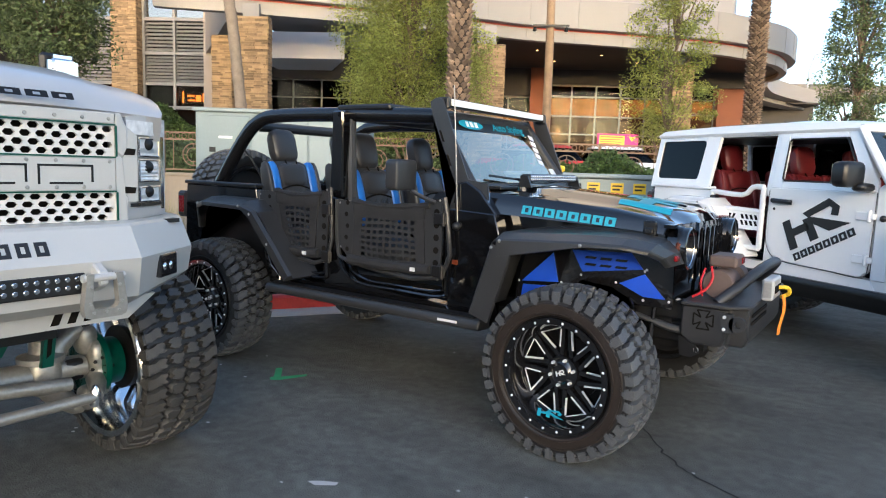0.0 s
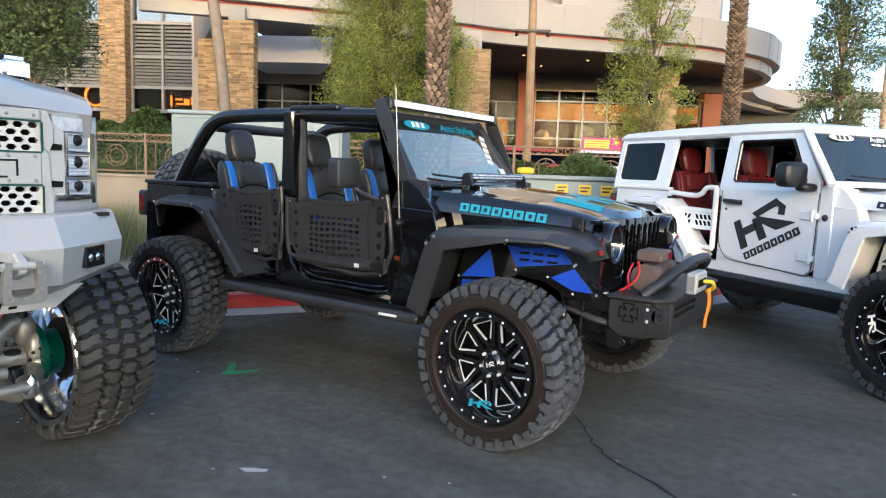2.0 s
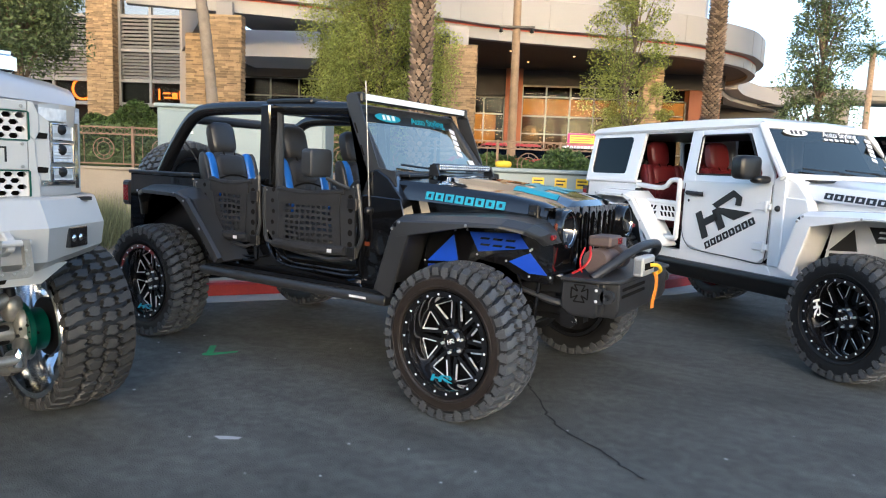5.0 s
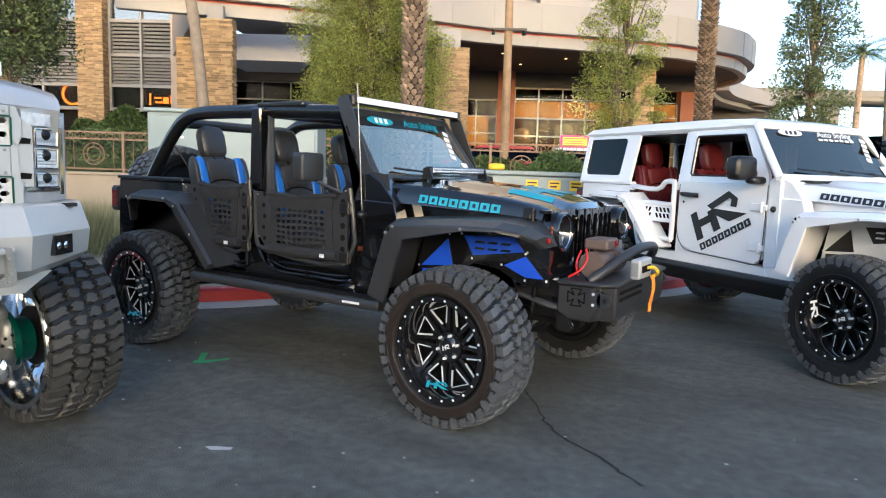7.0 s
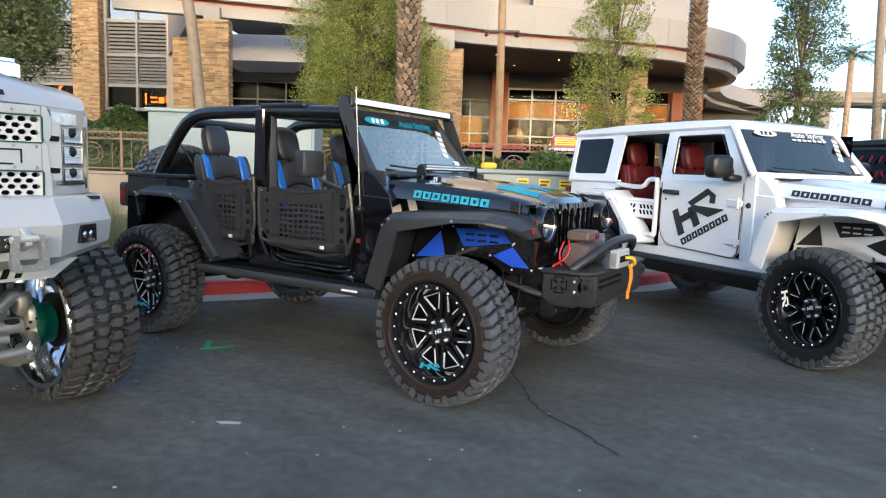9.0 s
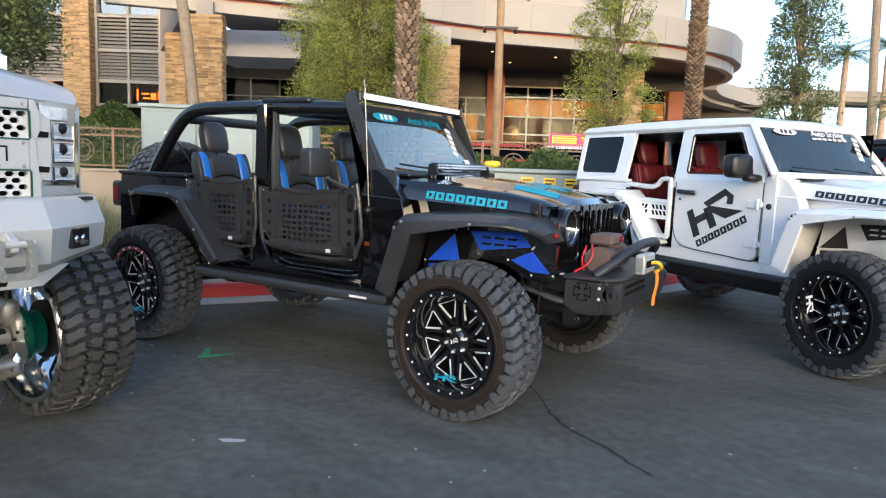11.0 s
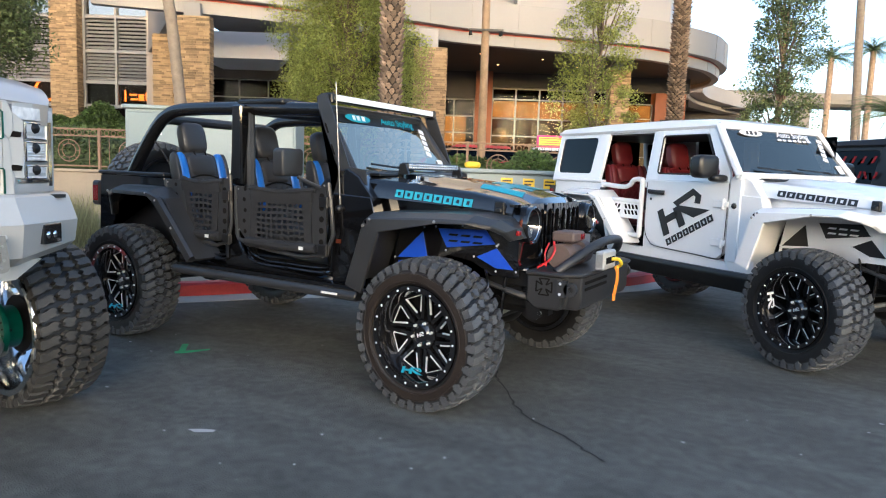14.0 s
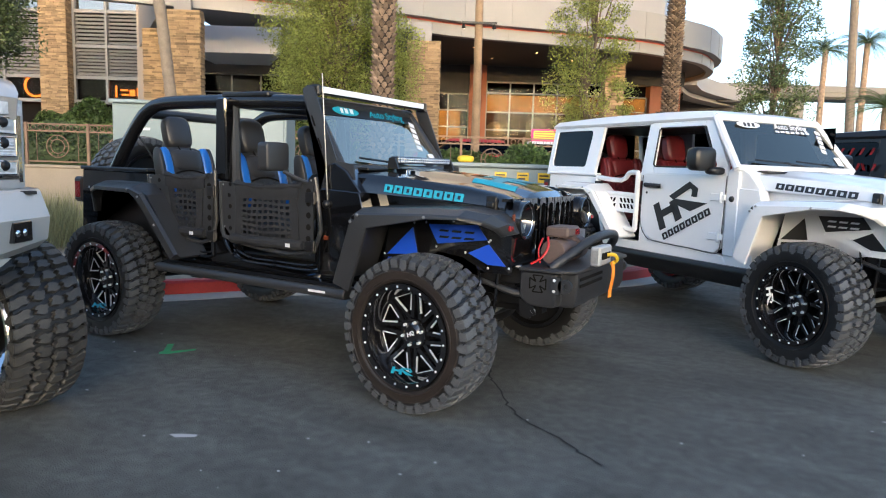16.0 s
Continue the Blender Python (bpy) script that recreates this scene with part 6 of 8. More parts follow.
        box(b, -2.1, 2.1, s * 0.36, s * 0.44, 0.56 + dz, 0.70 + dz)
    part("axle_and_frame", b, M["dark_steel"], j)
    for x in (1.45, -1.45):
        for s in (-1, 1):
            pts = [(x + 0.065 * math.cos(a * 0.7), s * 0.48 + 0.065 * math.sin(a * 0.7), 0.52 + a * 0.0085) for a in range(54)]
            part("coil_spring", tube(B(), pts, 0.010, 6), M["dark_steel"], j)
            part("shock_absorber", tube(B(), [(x + 0.12, s * 0.54, 0.45), (x + 0.02, s * 0.5, 1.08)], 0.03, 10), M["steel"], j)
    for s in (-1, 1):
        part("frame_horn", box(B(), 1.8, 2.05, s * 0.44 - 0.04, s * 0.44 + 0.04, 0.60 + dz, 0.72 + dz), M["dark_steel"], j, "", 30, 0.01)
        part("sway_bar_link", tube(B(), [(1.86, s * 0.56, 0.88 + dz), (1.84, s * 0.60, 0.52)], 0.014, 8), M["gloss_black"], j)
        part("brake_hose", tube(B(), smooth_path([(1.70, s * 0.58, 0.86 + dz), (1.78, s * 0.66, 0.74), (1.72, s * 0.70, 0.62), (1.62, s * 0.74, 0.56)], 4), 0.009, 6), M["gloss_black"], j)
    part("sway_bar", tube(B(), smooth_path([(1.86, -0.57, 0.88 + dz), (1.98, -0.52, 0.84 + dz), (2.0, -0.4, 0.80 + dz), (2.0, 0.4, 0.80 + dz), (1.98, 0.52, 0.84 + dz), (1.86, 0.57, 0.88 + dz)], 3), 0.018, 8), M["gloss_black"], j)
    for s in (-1, 1):
        part("sway_bar_arm", tube(B(), smooth_path([(1.60, s * 0.60, 0.79 + dz), (1.80, s * 0.585, 0.735 + dz), (1.96, s * 0.55, 0.69 + dz), (2.03, s * 0.50, 0.685 + dz)], 4), [0.016] * 6 + [0.022] * 7, 10), M["texture_black"], j, "worn black sway bar arm")
        part("body_mount", lathe(B(), [(0.0, 0.03), (0.024, 0.03), (0.028, 0.02), (0.05, 0.02), (0.052, -0.02), (0.0, -0.02)], 20, "y", (1.80, s * 0.54, 0.79 + dz)), M["plastic"], j)
        part("crossmember", box(B(), 1.70, 2.0, s * 0.47, s * 0.52, 0.735 + dz, 0.85 + dz), M["plastic"], j, "", 30, 0.012)
    part("tie_rod", tube(B(), [(1.66, -0.70, 0.47), (1.68, 0.70, 0.47)], 0.022, 8), M["dark_steel"], j)
    part("drag_link", tube(B(), [(1.70, 0.5, 0.56), (1.72, -0.68, 0.49)], 0.02, 8), M["steel"], j)
    part("steering_stabiliser", tube(B(), [(1.74, -0.45, 0.62), (1.74, 0.2, 0.62)], 0.03, 10), M["dark_steel"], j)
    for ax in (1.504, -1.504):
        for s in (-1, 1):
            x = ax
            lean = P.get("steer", 0) if x > 0 else 0
            hz = P["hub"][0] if x > 0 else P["hub"][1]
            wy = P["track"][0] if x > 0 else P["track"][1]
            x += P.get("ahead", 0) if x > 0 else 0
            add_wheel(j, P["wheels"], pose(x, s * wy, hz, 0, P["spin"], 0 if s < 0 else 180) if not lean else Matrix.Translation((x, s * wy, hz)) @ rot("Z", lean + (0 if s < 0 else 180)) @ rot("Y", P["spin"]), P["logo"] - P["spin"] if P["logo"] is not None else None, P.get("brown", False) and x > 0)
    # spare on the tailgate
    if top != "hardfar":
        add_wheel(j, P["wheels"], Matrix.Translation((-2.27, -0.06, 1.165 + dz)) @ rot("Z", -90))
        part("spare_carrier", box(B(), -2.2, -2.1, -0.16, 0.12, 1.0 + dz, 1.3 + dz), M["plastic"], j, "", 30, 0.01)
    for s in (-1, 1):
        tl = part("tail_light", box(B(), -2.20, -2.08, s * 0.60, s * 0.775, 1.03 + dz, 1.25 + dz), M["plastic"], j, "", 30, 0.02)
        part("lens", box(B(), -2.17, -2.10, s * 0.774, s * 0.782, 1.07 + dz, 1.21 + dz), M["red_plastic"], tl, "red tail light lens", 30, 0.003)
        if P.get("rail"):
            part("rock_rail", prism(B(), [(s * 0.72, 0.585 + dz), (s * 0.80, 0.575 + dz), (s * 0.815, 0.53 + dz), (s * 0.74, 0.40 + dz), (s * 0.45, 0.38 + dz), (s * 0.45, 0.58 + dz)], "x", -1.02, 0.98), M["plastic"], j, "deep black rocker rail under the doors", 30, 0.012)
        else:
            st = part("side_step", prism(B(), [(s * 0.80, 0.565 + dz), (s * 0.93, 0.57 + dz), (s * 0.94, 0.60 + dz), (s * 0.92, 0.635 + dz), (s * 0.80, 0.64 + dz)], "x", -0.9, 0.95), M["texture_black"], j, "ribbed black power side step", 30, 0.008)
            part("tread_strip", box(B(), -0.86, 0.9, s * 0.82, s * 0.91, 0.6375 + dz, 0.645 + dz), M["plastic"], st, "", 0)
            part("maker_plate", box(B(), 0.66, 0.80, s * 0.936, s * 0.942, 0.597 + dz, 0.612 + dz), M["white_vinyl"], st, "", 0)
            for x in (-0.5, 0.5):
                part("step_arm", tube(B(), [(x, s * 0.42, 0.60 + dz), (x, s * 0.84, 0.585 + dz)], 0.025, 8), M["dark_steel"], st)

    # winch bumper
    bp = [(2.0, -0.575), (2.225, -0.565), (2.235, -0.50), (2.325, -0.485), (2.33, 0.485), (2.235, 0.50), (2.225, 0.565), (2.0, 0.575)]
    bmp = part("front_bumper", loft(B(), [[(2.055 if x < 2.1 else x - 0.02, y * 0.97, 0.622 + dz) for x, y in bp], [(x, y, 0.672 + dz) for x, y in bp], [(x, y, 0.835 + dz) for x, y in bp]]), P["bumper"], j, "plate-steel winch bumper", 30, 0.01)
    part("bumper_top", prism(B(), [(2.0, -0.60), (2.255, -0.59), (2.34, -0.495), (2.345, 0.495), (2.255, 0.59), (2.0, 0.60)], "z", 0.836 + dz, 0.858 + dz), P["bumper"], bmp, "", 30, 0.006)
    for z0 in (0.785, 0.745):
        part("bumper_slot", box(B(), 2.328, 2.334, -0.44, -0.02, z0 + dz, z0 + 0.017 + dz), M["dark_void"], bmp, "", 0)
    hoop = smooth_path([(2.16, -0.50, 0.85), (2.24, -0.40, 0.93), (2.31, -0.20, 1.015), (2.335, 0.02, 1.035), (2.325, 0.22, 1.015), (2.25, 0.42, 0.93), (2.16, 0.52, 0.85)], 5)
    part("hoop", tube(B(), [p + Vector((0, 0, dz)) for p in hoop], 0.029, 12), P["bumper"], bmp)
    for s in (-1, 1):
        hk = B()
        ring, hole = arc(2.285, 0.765 + dz, 0.042, 0, 345, 23), arc(2.29, 0.765 + dz, 0.018, 0, 345, 23)
        loft(hk, [[(x, s * 0.57 + o, z) for x, z in r_] for r_, o in ((ring, -0.014), (ring, 0.014), (hole, 0.014), (hole, -0.014))], loop=True)
        box(hk, 2.20, 2.265, s * 0.57 - 0.014, s * 0.57 + 0.014, 0.715 + dz, 0.815 + dz)
        sh = part("tow_hook", hk, P["bumper"], bmp, "steel recovery eye", 30)
        bt = B()
        for z0 in (0.733, 0.797):
            lathe(bt, [(0, -0.006), (0.008, -0.005), (0.01, 0)], 8, "y", (2.222, s * 0.57 - 0.0145, z0 + dz))
        tagged(part("bolts", bt, M["milled"], sh), kind="stuff")
        part("bumper_bracket", prism(B(), [(1.985, 0.66 + dz), (2.07, 0.635 + dz), (2.10, 0.575 + dz), (2.06, 0.545 + dz), (2.0, 0.55 + dz)], "y", s * 0.535, s * 0.55), M["dark_steel"], bmp, "black mounting bracket", 0)
        part("bracket_bolt", lathe(B(), [(0, 0.012), (0.012, 0.01), (0.014, 0)], 8, "y", (2.085, s * 0.551, 0.592 + dz), m=None), M["milled"], bmp)
        c = B()
        fm = Matrix.Translation((2.115, s * 0.5695, 0.765 + dz)) @ rot("Z", 2.5 if s < 0 else 177.5)
        cr = [(-0.012, -0.012), (-0.032, -0.05), (0.032, -0.05), (0.012, -0.012), (0.05, -0.032), (0.05, 0.032), (0.012, 0.012), (0.032, 0.05), (-0.032, 0.05), (-0.012, 0.012), (-0.05, 0.032), (-0.05, -0.032)]
        for (xa, za), (xb, zb) in zip(cr, cr[1:] + cr[:1]):
            d = Vector((xb - xa, zb - za)).normalized() * 0.0035
            prism(c, [(xa - d.y, za + d.x), (xa + d.y, za - d.x), (xb + d.y, zb - d.x), (xb - d.y, zb + d.x)], "y", -0.006, 0.0, m=fm)
        part("cross_emblem", c, M["dark_void"], bmp, "", 0)
    w = part("winch", lathe(B(), [(0.0, -0.22), (0.075, -0.22), (0.08, -0.21), (0.08, -0.1), (0.055, -0.095), (0.055, 0.095), (0.08, 0.1), (0.08, 0.21), (0.075, 0.22), (0.0, 0.22)], 20, "y", (2.14, -0.2, 0.94 + dz)), M["brown_case"] if P["strap"] else M["dark_steel"], bmp)
    part("control_box", box(B(), 2.08, 2.225, -0.40, -0.19, 1.03 + dz, 1.095 + dz), P["winchbox"], w, "weathered winch control box", 30, 0.012)
    part("badge", box(B(), 2.225, 2.229, -0.27, -0.205, 1.045 + dz, 1.08 + dz), M["red_plastic"], w, "", 0)
    part("power_cable", tube(B(), smooth_path([(2.10, -0.405, 1.03 + dz), (2.115, -0.43, 0.97 + dz), (2.09, -0.46, 0.91 + dz), (2.03, -0.49, 0.865 + dz)], 5), 0.0075, 6), M["cable_red"], w, "red battery cable")
    part("power_cable", tube(B(), smooth_path([(2.07, -0.41, 1.02 + dz), (2.06, -0.45, 0.95 + dz), (2.07, -0.44, 0.87 + dz)], 5), 0.006, 6), M["cable_red"], w)
    fl = part("fairlead", box(B(), 2.346, 2.405, -0.33, -0.09, 0.866 + dz, 0.985 + dz), M["silver_matte"] if P["strap"] else M["plastic"], bmp, "cast aluminium fairlead", 30, 0.01)
    part("opening", box(B(), 2.404, 2.41, -0.29, -0.13, 0.905 + dz, 0.945 + dz), M["dark_void"], fl, "", 0)
    part("side_recess", box(B(), 2.356, 2.396, -0.334, -0.329, 0.885 + dz, 0.965 + dz), M["steel"], fl, "", 0)
    if P["strap"]:
        hk = part("winch_hook", tube(B(), smooth_path([(2.41, -0.2, 0.93 + dz), (2.45, -0.18, 0.93 + dz), (2.46, -0.15, 0.90 + dz), (2.44, -0.13, 0.88 + dz), (2.42, -0.15, 0.87 + dz)], 4), 0.011, 8), M["yellow"], bmp, "yellow winch hook")
        rings = []
        for k in range(6):
            x, y, z0 = 2.43 + 0.01 * math.sin(k), -0.15 + 0.003 * k, 0.885 + dz - 0.046 * k
            rings.append([(x, y - 0.016, z0), (x + 0.006, y + 0.016, z0), (x, y + 0.016, z0 - 0.002), (x - 0.006, y - 0.016, z0 - 0.002)])
        part("strap", loft(B(), rings), M["orange"], hk, "orange pull strap")

    windscreen(j, P["frame"], P["banner"], dz, P.get("half", (0.67, 0.61)))
    # cabin
    part("dashboard", pad(B(), (0.52, 0, 1.25 + dz), 0.2, 0.66, 0.13, 5), M["plastic"], j)
    part("steering_wheel", tube(B(), [(0.22 + 0.06 * math.sin(a * math.pi / 12), 0.37 + 0.18 * math.cos(a * math.pi / 12), 1.27 + dz + 0.17 * math.sin(a * math.pi / 12)) for a in range(24)], 0.016, 8, True), M["leather"], j)
    for y in (-0.36, 0.36):
        seat(j, -0.08, y, 0.80 + dz, P["seat"], P["accent"])
        seat(j, -0.96, y, 0.83 + dz, P["seat"], P["accent"])
    tip = 1.0 if paint is M["black_paint"] else 0.36
    ant = part("antenna", tube(B(), [(0.66, -0.74, 1.16 + dz), (0.66, -0.755, 1.2 + dz), (0.66 - 0.06 * tip, -0.75, 1.16 + 0.86 * tip + dz)], [0.006, 0.005, 0.0035], 6), M["steel"] if paint is M["black_paint"] else M["plastic"], j)
    part("antenna_base", ball(B(), (0.66, -0.765, 1.16 + dz), 0.028, 2), M["plastic"], ant)
    return j


def net(bm, quad, nu, nv, w=0.008, thick=0.004, sag=0.0):
    """Straps woven over a four-cornered opening (bottom left, bottom right, top right, top left), bellied outwards by sag."""
    a, b, c, d = [Vector(q) for q in quad]
    def at(u, v):
        wave = 0.004 * math.sin(9 * u + 5 * v)
        return (a * (1 - u) + b * u) * (1 - v) + (d * (1 - u) + c * u) * v + Vector((wave, sag * math.sin(math.pi * u) * math.sin(math.pi * v), wave))
    out = Vector((0, -thick, 0))
    for i in range(nu + 1):
        pts = [at(i / nu, v / 8) for v in range(9)]
        loft(bm, [[p + Vector((-w, 0, 0)), p + Vector((w, 0, 0)), p + Vector((w, 0, 0)) + out, p + Vector((-w, 0, 0)) + out] for p in pts])
    for k in range(nv + 1):
        pts = [at(u / 8, k / nv) for u in range(9)]
        loft(bm, [[p + Vector((0, 0, -w)) + out * 0.6, p + Vector((0, 0, w)) + out * 0.6, p + Vector((0, 0, w)) + out * 1.6, p + Vector((0, 0, -w)) + out * 1.6] for p in pts])
    return bm


# ---- black open-top car with net doors ----
PB = dict(paint=M["black_paint"], trim=M["plastic"], frame=M["texture_black"], letters=M["cyan"], hoodmark=M["cyan"], flare=M["texture_black"], inner=M["gloss_black"], insert=M["blue_mesh"],
          text=0.58, hub=(0.456, 0.441), track=(0.94, 0.885), ahead=0.02, wheels=WS_BLACK, brown=True, spin=0, logo=8, steer=-4.5, bumper=M["bumper_grey"], winchbox=M["brown_case"], strap=True, banner="cyan", seat=M["leather"], accent=M["leather_blue"])
bj = jeep("black open-top off-road car with net doors and blue accents", pose(0, 0, 0), PB)
for s in (-1, 1):
    # roll cage
    pts = smooth_path([(-1.80, s * 0.63, 1.33), (-1.67, s * 0.625, 1.51), (-1.50, s * 0.62, 1.71), (-1.36, s * 0.615, 1.82), (-1.14, s * 0.61, 1.872), (-0.45, s * 0.61, 1.872), (-0.2, s * 0.61, 1.868), (0.40, s * 0.60, 1.85)], 4)
    part("roll_bar", tube(B(), pts, 0.053, 12), M["roll_cover"], bj, "padded black roll bar")
    part("centre_pillar", prism(B(), [(-0.455, 1.28), (-0.435, 1.89), (-0.335, 1.89), (-0.325, 1.28)], "y", s * 0.65, s * 0.735), M["black_paint"], bj, "", 30, 0.012)
    part("pillar_bar", tube(B(), [(-0.36, s * 0.62, 1.86), (-0.30, s * 0.66, 1.2), (-0.28, s * 0.66, 0.7)], 0.036, 8), M["leather"], bj)
    br = part("light_bracket", prism(B(), [(0.56, 1.255), (0.86, 1.25), (0.84, 1.43), (0.70, 1.45), (0.49, 1.945), (0.44, 1.955), (0.395, 1.93), (0.41, 1.86), (0.615, 1.40)], "y", s * 0.70, s * 0.712), M["texture_black"], bj, "flat black light-bar bracket", 0)
    for k, pts in enumerate(([(0.70, 1.30), (0.79, 1.30), (0.755, 1.38), (0.70, 1.39)], [(0.60, 1.30), (0.64, 1.30), (0.63, 1.37), (0.61, 1.38)], [(0.56, 1.53), (0.575, 1.53), (0.545, 1.60), (0.53, 1.60)], [(0.50, 1.68), (0.515, 1.68), (0.485, 1.75), (0.47, 1.75)])):
        part("cutout", prism(B(), pts, "y", s * 0.7122, s * 0.714), M["dark_void"], br, "", 0)
    # flanges of the door openings, glossy and doubled
    for pts in ([(-0.335, 1.27), (-0.335, 0.93), (-0.26, 0.77), (-0.10, 0.705), (0.20, 0.70), (0.565, 0.705), (0.60, 0.80), (0.60, 1.25)], [(-1.06, 1.24), (-0.93, 0.96), (-0.82, 0.80), (-0.68, 0.715), (-0.46, 0.705), (-0.44, 0.80), (-0.44, 1.27)]):
        for k, (o, r_) in enumerate(((0.0, 0.013), (0.035, 0.010))):
            mid = sum(p[0] for p in pts) / len(pts)
            run = [(x + (o if x < mid else -o), s * (0.768 - 0.5 * o), z + o * (0.8 if z < 0.9 else 0)) for x, z in pts]
            part("door_flange", tube(B(), smooth_path(run, 4), r_, 8), M["black_paint"], bj, "glossy black flange of the door opening")
    # net doors: steel plates at both ends, a sagging net between two rolled hems
    for nm, frame_pts, quad in (("front_door", [(-0.31, 1.275), (-0.30, 0.97), (-0.19, 0.855), (0.585, 0.835), (0.59, 1.335)], ((-0.15, 0.90), (0.445, 0.90), (0.425, 1.275), (-0.13, 1.265))),
                                ("rear_door", [(-1.13, 1.295), (-1.09, 1.15), (-0.93, 0.93), (-0.84, 0.855), (-0.40, 0.845), (-0.375, 1.355)], ((-0.82, 0.92), (-0.53, 0.91), (-0.50, 1.305), (-0.90, 1.305)))):
        y = s * 0.80
        (ax, az), (bx2, bz2), (cx2, cz2), (dx2, dz2) = quad
        d = part(nm, tube(B(), smooth_path([(x, y, z) for x, z in frame_pts], 3), 0.016, 8), M["texture_black"], bj, "tube half-door with a webbing net")
        xr = frame_pts[-1][0]
        part("front_plate", prism(B(), [(bx2 + 0.02, bz2 - 0.05), (frame_pts[-2][0] - 0.01, frame_pts[-2][1] + 0.01), (xr - 0.01, frame_pts[-1][1] - 0.02), (cx2 + 0.01, cz2 + 0.0)], "y", y - s * 0.010, y + s * 0.004), M["texture_black"], d, "drilled steel plate", 0)
        part("rear_plate", prism(B(), [(x + 0.008, z + 0.004) for x, z in frame_pts[:-2]] + [(ax + 0.03, az - 0.03), (dx2 + 0.03, dz2)], "y", y - s * 0.010, y + s * 0.004), M["texture_black"], d, "drilled steel plate", 0)
        nu, nv = (11, 8) if nm == "front_door" else (7, 8)
        part("net", net(B(), [(ax, y, az), (bx2, y, bz2), (cx2, y, cz2 - 0.05), (dx2, y, dz2 - 0.05)], nu, nv, 0.0095, sag=s * 0.012), M["webbing"], d, "black webbing cargo net", 0)
        for (xa, za), (xb, zb) in (((ax, az), (dx2, dz2)), ((bx2, bz2), (cx2, cz2))):
            o = 0.05 if xa < (ax + bx2) / 2 else -0.05
            part("side_hem", prism(B(), [(xa - o * 0.2, za), (xa + o, za), (xb + o, zb - 0.02), (xb - o * 0.2, zb - 0.02)], "y", y - s * 0.002, y + s * 0.008), M["webbing"], d, "", 0)
        # creased band of cloth under the top edge, and the rolled hems
        rings = []
        for k in range(25):
            u = k / 24
            x = dx2 - 0.015 + (cx2 - dx2 + 0.04) * u
            zt, zb = dz2 + (cz2 - dz2) * u, dz2 + (cz2 - dz2) * u - 0.085 - 0.02 * math.sin(math.pi * u)
            rp = 0.006 * math.sin(k * 1.9) + 0.004 * math.sin(k * 4.1)
            rings.append([(x, y + s * (0.012 + rp), zt), (x, y + s * (0.022 - rp), (zt + zb) / 2), (x, y + s * (0.014 + rp), zb), (x, y, zb), (x, y - s * 0.004, zt)])
        part("top_hem", loft(B(), rings), M["webbing"], d, "creased cloth top hem", 50)
        part("top_roll", tube(B(), smooth_path([(dx2 - 0.03, y, dz2 + 0.005), ((dx2 + cx2) / 2, y + s * 0.004, (dz2 + cz2) / 2 - 0.018), (cx2 + 0.06, y, cz2 + 0.005)], 5), [0.02 + 0.005 * math.sin(k * 2.1) for k in range(11)], 8), M["webbing"], d, "rolled fabric top hem")
        part("bottom_roll", tube(B(), smooth_path([(ax - 0.04, y + s * 0.006, az - 0.03), ((ax + bx2) / 2, y + s * 0.012, (az + bz2) / 2 - 0.035), (bx2 + 0.05, y + s * 0.006, bz2 - 0.03)], 5), [0.036 + 0.004 * math.sin(k * 1.7) for k in range(11)], 10), M["webbing"], d, "rolled fabric bottom hem")
        part("tag", box(B(), bx2 - 0.075, bx2 - 0.035, y + s * 0.046, y + s * 0.050, bz2 - 0.045, bz2 - 0.02), M["white_vinyl"], d, "", 0)
        bm = B()
        for k, z in enumerate((0.92, 1.0, 1.08, 1.16, 1.24)):
            u = (z - bz2) / (cz2 - bz2)
            lathe(bm, [(0.0, 0), (0.017 if k % 2 else 0.021, 0), (0.0215, 0.001)], 12, "y", ((bx2 + xr) / 2 + 0.02, y + s * 0.0055, z))
            lathe(bm, [(0.0, 0), (0.012 + 0.004 * (k % 2), 0), (0.0165, 0.001)], 12, "y", (dx2 - 0.10 + (0.02 if nm == "front_door" else 0.12 * max(0, 1.2 - z) / 0.3) - 0.01 * (k % 2), y + s * 0.0055, z + 0.02))
        tagged(part("plate_holes", bm, M["dark_void"], d, "", 0), kind="stuff")
        bt = B()
        for x, z in frame_pts:
            lathe(bt, [(0, -0.005), (0.006, -0.004), (0.008, 0)], 8, "y", (x + 0.03 * (1 if x < ax else -1), y + s * 0.0045 if s > 0 else y - 0.0045, z - 0.02))
        tagged(part("bolts", bt, M["steel"], d), kind="stuff")
        for zc in (1.20, 0.87):
            hg = box(B(), xr - 0.07, xr + 0.03, y + s * 0.005, y + s * 0.022, zc - 0.035, zc + 0.035)
            tube(hg, [(xr + 0.012, y + s * 0.025, zc - 0.045), (xr + 0.012, y + s * 0.025, zc + 0.045)], 0.014, 8)
            part("hinge", hg, M["plastic"], d, "", 30, 0.005)
    part("mirror_arm", tube(B(), smooth_path([(0.52, s * 0.80, 1.30), (0.47, s * 0.86, 1.33), (0.42, s * 0.92, 1.37)], 4), 0.013, 8), M["texture_black"], bj)
    mr = part("door_mirror", pad(B(), (0.37, s * 0.96, 1.465), 0.05, 0.105, 0.095, 8), M["leather"], bj, "square black door mirror")
    part("mirror_glass", box(B(), 0.318, 0.322, s * 0.88, s * 1.04, 1.385, 1.545), M["chrome"], mr, "", 0)
part("cross_bar", tube(B(), [(-0.40, -0.61, 1.87), (-0.40, 0.61, 1.87)], 0.045, 10), M["leather"], bj)
